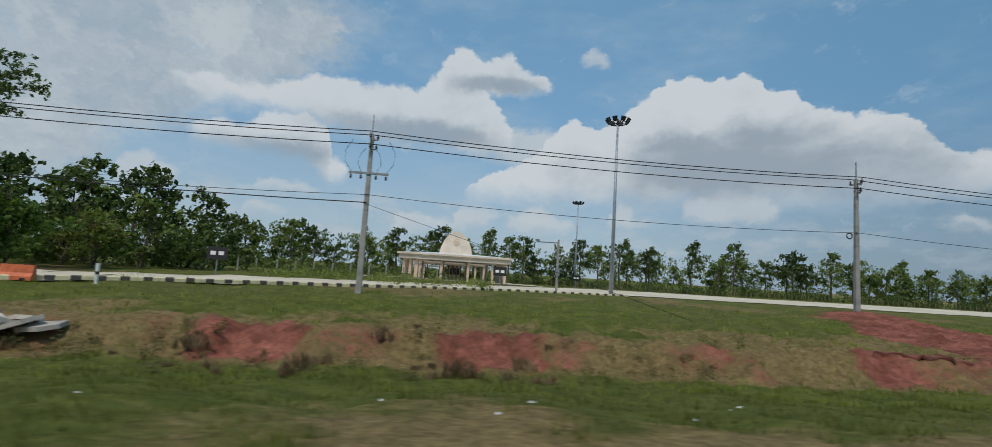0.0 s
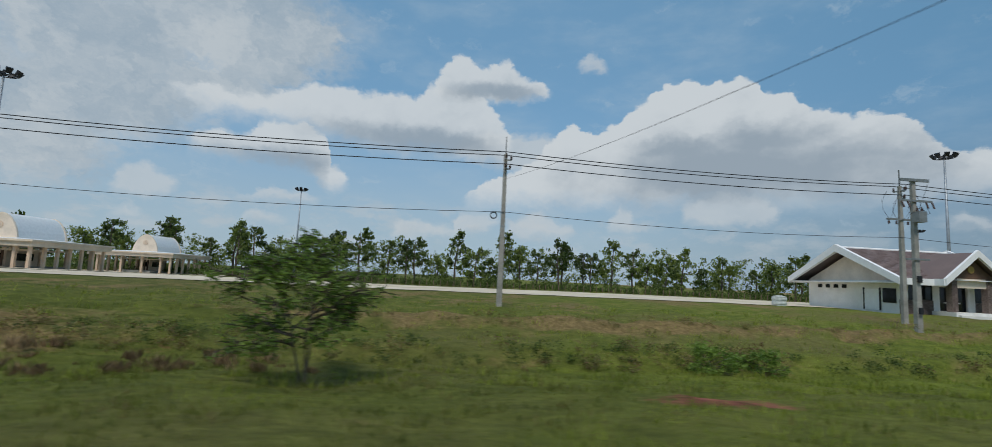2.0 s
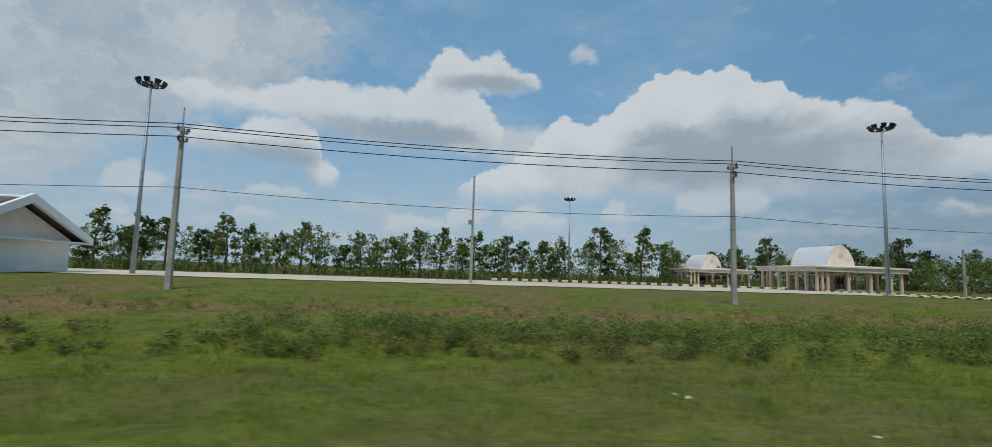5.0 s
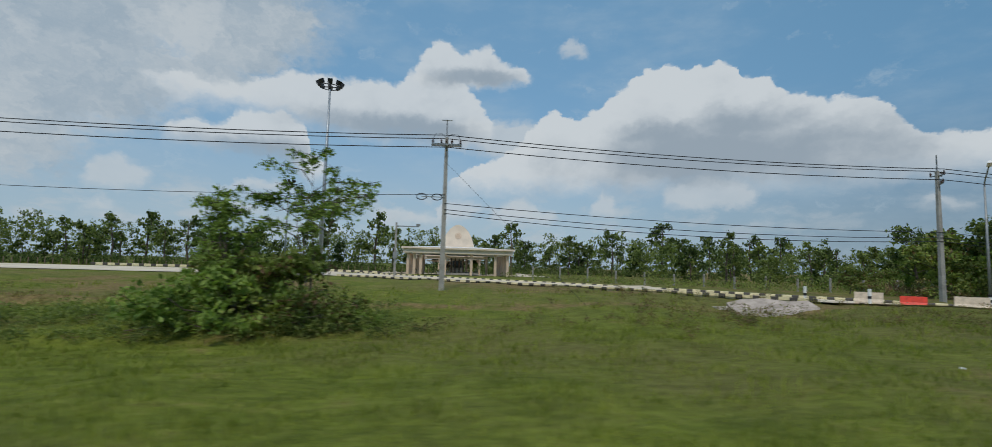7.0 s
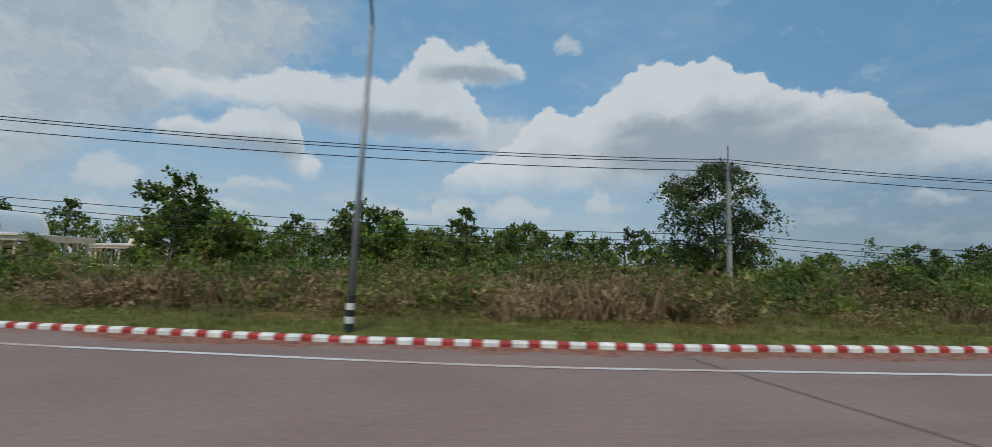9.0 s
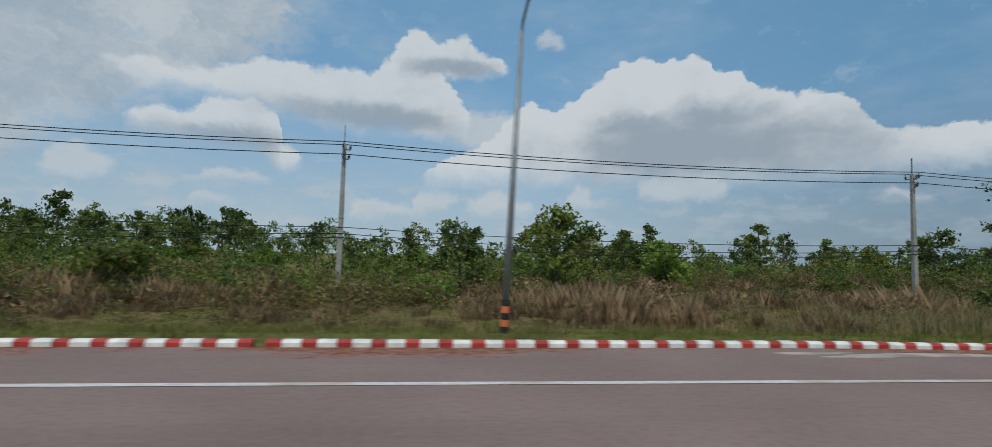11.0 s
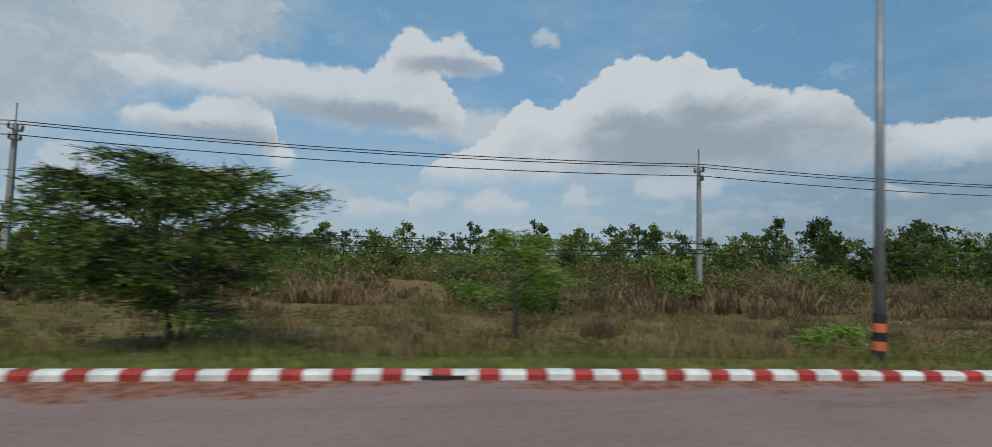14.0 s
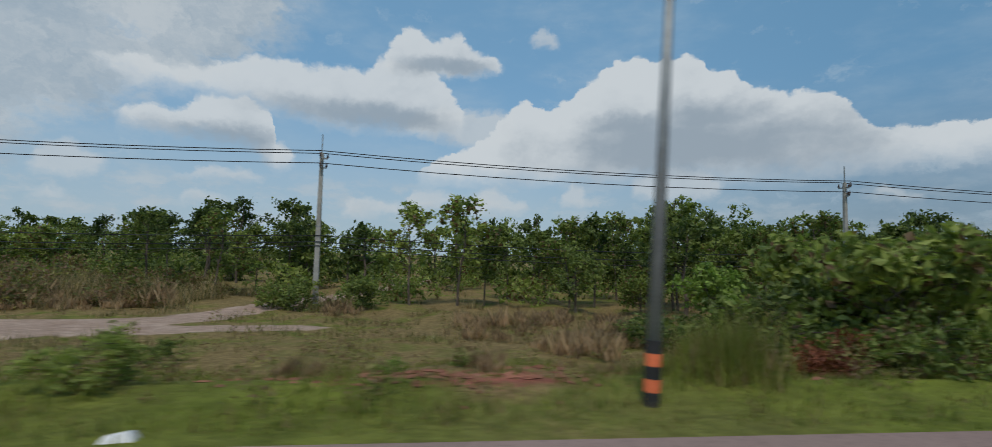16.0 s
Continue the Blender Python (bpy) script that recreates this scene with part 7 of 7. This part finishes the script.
spots = [(x, float(kerb_y(x)) + r_.uniform(1.6, 2.0 + scrub_start(x))) for x in r_.uniform(258, 482, 760)]
mass("low_weeds", [q for q, a in zip(spots, track_amount(*np.array(spots).T)) if a < 0.3], CLUMPS, "low green weeds in the verge", L_SCRUB, 11, 0.14, 0.45, 0.16)
spots = [(487 + r_.uniform(0, 50), 6.6 + r_.uniform(0, 20)) for i in range(480)]
spots = [q for q, a in zip(spots, track_amount(*np.array(spots).T)) if a < 0.2]
mass("low_weeds", spots, CLUMPS, "low green weeds in the verge", L_SCRUB, 12, 0.12, 0.42, 0.20)
spots = [(x, float(kerb_y(x)) + r_.uniform(1.6, 20.0)) for x in r_.uniform(425, 482, 460)]
spots = [q for q, a in zip(spots, track_amount(*np.array(spots).T)) if a < 0.2]
mass("low_weeds", spots, CLUMPS, "low green and straw weeds before the dry grass", L_VERGE, 55, 0.12, 0.34, 0.26)
spots = [(r_.uniform(50, 236), 0) for i in range(260)]
spots = [(x, float(road_y(x)) + (r_.normal(18.6, 0.8) if i % 4 else r_.uniform(23, 27))) for i, (x, y) in enumerate(spots)]
hedge = [(x, float(road_y(x)) + r_.uniform(17.5, 19.6)) for x in r_.uniform(46, 172, 620)]
hedge = [q for q in hedge if wave(q[0], q[1] * 0, 9.0, 46) > -0.5]
mass("low_weeds", hedge, CLUMPS, "low olive weeds lining a ditch", L_SCRUB, 43, 0.14, 0.40, 0.30)
hedge = [(x, float(road_y(x)) + r_.uniform(17.4, 19.4)) for x in r_.uniform(46, 215, 420)]
mass("low_weeds", hedge, CLUMPS, "knee-high dark green weeds lining a ditch", L_DARK, 45, 0.14, 0.36, 0.30)
hedge = [(x, float(road_y(x)) + r_.uniform(17.6, 23.0)) for x in r_.uniform(146, 214, 900)]
mass("low_weeds", hedge, CLUMPS, "knee-high green weeds lining a ditch", L_WOOD, 44, 0.24, 0.52, 0.26)
lip = [(x, float(road_y(x)) + 24.9 + 0.5 * float(wave(x, 0.0, 6.0, 65)) + r_.normal(0, 0.35)) for x in r_.uniform(48, 205, 420)]
mass("low_weeds", lip, CLUMPS, "short olive tufts along an eroded lip", L_SCRUB, 47, 0.08, 0.22, 0.30)
knoll = [(r_.uniform(222, 246), r_.uniform(22, 40)) for i in range(330)]
knoll = [q for q, a in zip(knoll, inside(np.array([u[0] for u in knoll]), np.array([u[1] for u in knoll]), ISL_POLY)) if a and wave(q[0], q[1], 6.0, 49) > -0.2]
mass("low_weeds", knoll, CLUMPS, "low green and olive weeds on the island", L_SCRUB, 54, 0.10, 0.36, 0.26)
mass("low_weeds", spots, CLUMPS, "low green weeds along the ditch", L_SCRUB, 13, 0.12, 0.42, 0.22)
spots = [(r_.uniform(-18, 4), 36 + r_.uniform(6, 22)) for i in range(160)] + [(r_.uniform(222, 262), 46 + r_.uniform(0, 26)) for i in range(160)]
mass("low_weeds", [q for q in spots if q[0] < 50 or q[1] > kerb_y(q[0]) + 2], CLUMPS, "knee-high green weeds beside the ramp", L_BUSH, 14, 0.3, 0.8, 0.22)

spots = [(x, float(road_y(x)) + r_.uniform(14.2, 17.8)) for x in r_.uniform(-14, 12, 100)]
mass("low_weeds", spots, CLUMPS, "olive weeds on a cut earth bank", L_SCRUB, 15, 0.12, 0.36, 0.25)
mass("dry_scrub", [(x, float(road_y(x)) + r_.uniform(14, 18)) for x in np.r_[r_.uniform(-14, 4, 26), r_.uniform(46, 60, 24)]], STALKS, "dry brown stalks on a cut earth bank", L_DRY, 18, 0.15, 0.4, 0.5)

# single trees that stand out
plant("tree", tree_meshes("t", 91, 16.6, 0.16, 4.0, 60, 110, 0.215, 1.15, L_TALL, trunk=0.012, lean=0.008, top=0.42, squash=0.8, twigs=True, droop=0.3), "tall free-standing broadleaf tree in dry grass", "tree", on_ground(399.4, 40.5))
plant("tree", tree_meshes("t", 92, 12.2, 0.20, 4.3, 56, 110, 0.17, 1.0, L_TALL, trunk=0.013, lean=0.01, top=0.7, twigs=True, droop=0.9), "large drooping dark green tree behind a pole", "tree", on_ground(304.3, 48.6))
plant("tree", tree_meshes("t", 93, 5.1, 0.22, 2.2, 20, 220, 0.055, 0.8, L_FRESH, trunk=0.014, squash=0.36, flat=0.75, stems=3, long=2.4, top=0.75, twigs=True, droop=0.3), "feathery bright green tree beside the kerb", "tree", on_ground(434.8, 16.6, 1.08, 180, sz=1.02))
plant("bush", tree_meshes("t", 99, 2.6, 0.06, 1.6, 14, 190, 0.055, 0.6, L_FRESH, squash=0.5, flat=0.5, stems=3, long=2.4), "tall feathery green bush behind the kerb", "bush", on_ground(402.9, 20.8, 0.82, sz=1.28))
plant("tree", tree_meshes("t", 94, 3.4, 0.35, 1.5, 14, 260, 0.06, 0.6, L_FRESH, squash=0.4, flat=0.6), "young feathery green tree beside the kerb", "tree", on_ground(443.2, 16.2))
plant("tree", tree_meshes("t", 95, 3.7, 0.34, 1.35, 13, 95, 0.055, 0.5, L_FRESH, squash=0.5, flat=0.6, long=2.4, stems=3, trunk=0.012, twigs=True), "young feathery green tree in the ditch", "tree", on_ground(58.35, 15.6, 1.1))
plant("tree", tree_meshes("t", 100, 2.5, 0.30, 0.5, 10, 40, 0.055, 0.3, L_FRESH, trunk=0.008, stems=2, twigs=True), "thin green sapling in a ditch", "tree", on_ground(107.5, 23.3))
plant("tree", tree_meshes("t", 96, 7.3, 0.62, 1.7, 8, 60, 0.10, 0.45, L_FRESH, trunk=0.008, squash=0.5, flat=0.5, stems=4, twigs=True, droop=0.5), "slender young tree rising from a thicket", "tree", on_ground(210.6, 26.3, 0.98))
plant("tree", tree_meshes("t", 97, 6.0, 0.16, 1.15, 18, 90, 0.10, 0.5, L_FRESH, trunk=0.010, stems=2, twigs=True, droop=0.4), "leafy young tree rising from a thicket", "tree", on_ground(207.4, 27.2, 0.9))
plant("tree", tree_meshes("t", 98, 4.2, 0.22, 1.5, 14, 110, 0.10, 0.5, L_FRESH), "young green tree beside a gravel track", "tree", on_ground(479.9, 14.2, 0.7))
for x, y, s, k in ((206.2, 26.4, 1.45, 1), (208.0, 26.2, 1.5, 1), (210.2, 25.9, 0.9, 0), (207.2, 28.0, 1.1, 2), (205.2, 26.6, 1.0, 1), (211.6, 26.4, 0.7, 0), (209.2, 27.4, 1.1, 2), (212.4, 26.4, 0.5, 1),
                   (107.4, 22.9, 0.55, 4), (103.6, 22.4, 0.50, 0), (105.4, 23.3, 0.40, 0), (109.0, 23.4, 0.45, 0), (106.5, 24.0, 0.42, 2), (115.6, 23.6, 0.35, 4), (111.5, 23.6, 0.4, 0), (128.6, 25.2, 0.8, 0), (130.5, 25.4, 0.75, 2), (132.4, 25.8, 0.8, 3), (135.0, 25.6, 0.7, 0),
                   (71.6, 20.5, 0.75, 1), (73.6, 20.9, 0.7, 1), (199.5, 26.0, 0.4, 0),
                   (279.6, 27.6, 0.8, 1), (281.2, 27.0, 0.7, 1), (406.0, 20.0, 0.78, 2), (404.6, 19.6, 0.6, 3), (420.4, 18.4, 0.72, 2), (422.6, 18.3, 0.7, 4), (424.4, 18.1, 0.62, 2), (375.2, 28.0, 1.1, 4), (377.0, 28.6, 0.8, 2), (447.2, 27.5, 1.0, 4), (420.4, 33.0, 1.2, 4), (444.0, 30.0, 0.9, 4), (452.0, 15.3, 0.75, 1), (471.8, 13.6, 0.4, 1),
                   (489.7, 7.6, 0.45, 1), (490.6, 7.2, 0.4, 1), (491.6, 8.2, 0.4, 1), (489.6, 15.4, 0.5, 1), (499.1, 13.9, 0.3, 4), (506.2, 9.4, 0.16, 1), (504.9, 9.0, 0.2, 1), (511.4, 8.4, 0.5, 3),
                   (514.6, 7.9, 0.7, 0), (516.4, 9.4, 1.25, 2), (518.6, 11.2, 1.4, 2), (521.2, 12.4, 1.4, 2), (515.8, 12.6, 1.3, 4), (519.5, 15.0, 1.6, 2), (500.9, 7.6, 0.42, 0), (499.3, 7.4, 0.45, 0), (499.0, 30.6, 0.9, 4), (501.8, 31.6, 1.0, 4), (497.0, 31.4, 0.8, 0)):
    plant("bush", BUSHES[k], BUSH_L[k], "bush", on_ground(x, y, s, (x * 77) % 360), "bushes in the verge")
for i in range(11):
    x, y = 514 + r_.uniform(0, 30), 15 + r_.uniform(0, 16)
    k = int(r_.choice(4))
    plant("tree", SCRUB_TREES[k], SCRUB_L[k], "tree", on_ground(x, y, r_.uniform(0.6, 1.05), r_.uniform(0, 360)), "young trees in the scrub")


def blades(name, xs, ys, h0, h1, width, per, mat, label, seed):
    """Tufts of grass, each of a few bent blades."""
    r = np.random.default_rng(seed)
    n = len(xs) * per
    x = np.repeat(xs, per) + r.normal(size=n) * 0.09
    y = np.repeat(ys, per) + r.normal(size=n) * 0.09
    z = np.repeat(height(xs, ys), per) - 0.02
    a = r.uniform(0, 6.28, n)
    h = r.uniform(h0, h1, n) * np.repeat(np.clip(0.75 + 0.55 * wave(xs, ys, 3.2, 53), 0.35, 1.3), per)
    lx, ly = np.cos(a) * h * r.uniform(0.15, 0.6, n), np.sin(a) * h * r.uniform(0.15, 0.6, n)
    wx, wy = -np.sin(a) * width, np.cos(a) * width
    V = np.stack([np.c_[x - wx, y - wy, z], np.c_[x + wx, y + wy, z], np.c_[x + lx, y + ly, z + h]], 1).reshape(-1, 3)
    ob = new(name, np_mesh(name, V, np.arange(3 * n).reshape(n, 3), mat))
    return tagged(ob, label, "grass", kind="stuff")


def scatter(n, x0, x1, o0, o1, seed, keep=None):
    r = np.random.default_rng(seed)
    x = r.uniform(x0, x1, n)
    o = o0 + (o1 - o0) * r.uniform(0, 1, n) ** 1.3
    y = o + road_y(x)
    ok = np.ones(n, bool) if keep is None else keep(x, y)
    return x[ok], y[ok]


x, y = scatter(70000, -14, 236, 5.0, 19.0, 1, lambda x, y: (soil_amount(x, y) < 0.36) & (dry_amount(x, y) < 0.6 + 0.2 * wave(x, y, 2.0, 45)))
# low x takes the darker olive blades, to go with the dimmed ground colour
west = x < 66 + 8 * wave(x, y, 9.0, 48)
blades("grass", x[west], y[west], 0.06, 0.22, 0.012, 4, L_OLIVE, "short olive green verge grass", 2)
blades("grass", x[~west], y[~west], 0.06, 0.22, 0.012, 4, L_GRASS, "short green verge grass", 3)
x, y = scatter(26000, -20, 240, 12.0, 34.0, 3, lambda x, y: (soil_amount(x, y) < 0.4) & (wave(x, y, 3.0, 5) > -0.2))
blades("grass", x, y, 0.10, 0.34, 0.016, 4, L_GRASS, "rough tufted grass on the bank", 4)
x, y = scatter(9000, 232, 256, 5.0, 24.0, 5, lambda x, y: inside(x, y, ISL_POLY))
blades("grass", x, y, 0.05, 0.16, 0.012, 4, L_VERGE, "short olive grass on the island", 6)
past = lambda x, y: ((y - kerb_y(x) > 0.35) | (x > 484)) & (track_amount(x, y) < 0.42)
rk = np.random.default_rng(41)
x = rk.uniform(258, 545, 42000)
y = np.where(x < 484, kerb_y(x) + 0.35, road_y(x) + 5.6) + 7.0 * rk.uniform(0, 1, 42000) ** 1.2
ok = past(x, y)
blades("grass", x[ok], y[ok], 0.06, 0.28, 0.013, 4, L_VERGE, "green and olive grass behind the kerb", 7)
x = rk.uniform(262, 545, 52000)
y = np.where(x < 484, kerb_y(x) + 3.0, road_y(x) + 9.0) + 22.0 * rk.uniform(0, 1, 52000)
ok = past(x, y) & (wave(x, y, 5.0, 15) > 0.15) & ((x < 486) | (y > 15))
blades("dry_grass", x[ok], y[ok], 0.15, 0.60, 0.014, 4, L_STRAW, "dry straw-coloured grass in the scrub", 8)
x = rk.uniform(262, 510, 26000)
y = kerb_y(np.minimum(x, 482)) + lerp(x, [262, 290, 340, 375, 425, 440, 480], [7, 8, 15, 20, 22, 22, 22]) + 14.0 * rk.uniform(0, 1, 26000)
ok = past(x, y) & (wave(x, y, 7.0, 16) > np.where(x > 345, 0.55, 0.75))
blades("tall_dry_grass", x[ok], y[ok], 0.5, 1.5, 0.018, 5, L_STRAW, "tall dry brown grass and stalks", 9)
x = np.r_[rk.uniform(438, 484, 15000), rk.uniform(345, 438, 9000)]
y = kerb_y(np.minimum(x, 482)) + 2.0 + 18.0 * rk.uniform(0, 1, len(x))
ok = past(x, y) & (wave(x, y, 4.0, 18) > np.where(x > 438, -0.25, 0.1))
blades("dry_grass", x[ok], y[ok], 0.15, 0.55, 0.014, 4, L_FOX, "low reddish brown dry grass behind the kerb", 12)
x = rk.normal(362.0, 3.0, 1500)
y = kerb_y(x) + rk.uniform(3.5, 8.5, 1500)
blades("tall_dry_grass", x, y, 0.4, 1.15, 0.013, 5, L_STRAW, "tall straw-coloured grass behind the kerb", 13)
x = rk.uniform(446, 492, 5200)
y = 32.5 + 5.5 * rk.uniform(0, 1, 5200) - 0.02 * (x - 446)
ok = wave(x, y, 5.0, 17) > -0.2
blades("tall_dry_grass", x[ok], y[ok], 0.7, 1.9, 0.020, 5, L_STRAW, "tall pale dry grass behind a gravel track", 10)
x, y = 510.2 + rk.normal(size=420) * 0.5, 7.8 + rk.normal(size=420) * 0.4
blades("tall_grass", x, y, 0.5, 1.25, 0.012, 5, L_VERGE, "tall olive grass tuft beside a lamp post", 11)

# pale sand washed against the kerb
for x0, off, long_, wide in ((354.8, 0.80, 2.3, 0.20), (373.6, 0.85, 2.7, 0.24), (352.4, 0.62, 0.9, 0.12)):
    rim = [(x0 + long_ * math.cos(a) * (1 + 0.18 * math.sin(5 * a + x0)), float(kerb_y(x0)) - off + wide * math.sin(a) * (1 + 0.35 * math.sin(3 * a + x0))) for a in np.linspace(0, 2 * math.pi, 28, endpoint=False)]
    tagged(part("sand_patch", MB().hull([(u, v, -0.02) for u, v in rim], [(u, v, 0.010) for u, v in rim]), M_SAND), "pale thin sand washed onto asphalt", "sand", kind="structure")

# litter in the grass
rl = random.Random(12)
for i in range(26):
    x = rl.uniform(-8, 232)
    y = float(road_y(x)) + rl.uniform(6.5, 11)
    lt = new("litter", MB().hull([(-0.12, -0.05, 0), (0.1, -0.07, 0), (0.14, 0.05, 0), (-0.08, 0.08, 0)], [(-0.09, -0.03, 0.05), (0.07, -0.05, 0.08), (0.1, 0.03, 0.06), (-0.06, 0.05, 0.04)]).mesh("litter", M_LITTER))
    lt.matrix_basis = on_ground(x, y, rl.uniform(0.28, 0.7), rl.uniform(0, 360))
    tagged(lt, "crumpled white plastic litter in grass", "litter", "litter on the verge")

lt = new("litter", MB().hull([(-0.16, -0.06, 0), (0.14, -0.08, 0), (0.18, 0.06, 0), (-0.1, 0.09, 0)], [(-0.11, -0.03, 0.07), (0.09, -0.05, 0.11), (0.13, 0.03, 0.09), (-0.07, 0.05, 0.06)]).mesh("litter", M_LITTER))
lt.matrix_basis = on_ground(502.3, 5.7, 1.0, 10)
tagged(lt, "crumpled white plastic bag on the grass verge", "litter", "litter on the verge")

hose = new("hose", MB().tube([(-1.0 + 2.0 * f, 0.2 * f, 0.38 * 4 * f * (1 - f) * (1 - 0.3 * f)) for f in np.linspace(0, 1, 12)], 0.045, 6).mesh("hose", plain("pale green plastic", (0.45, 0.62, 0.30), 0.5)))
hose.matrix_basis = on_ground(91.9, 23.6)
tagged(hose, "pale green bent plastic hose arching in the ditch", "hose")
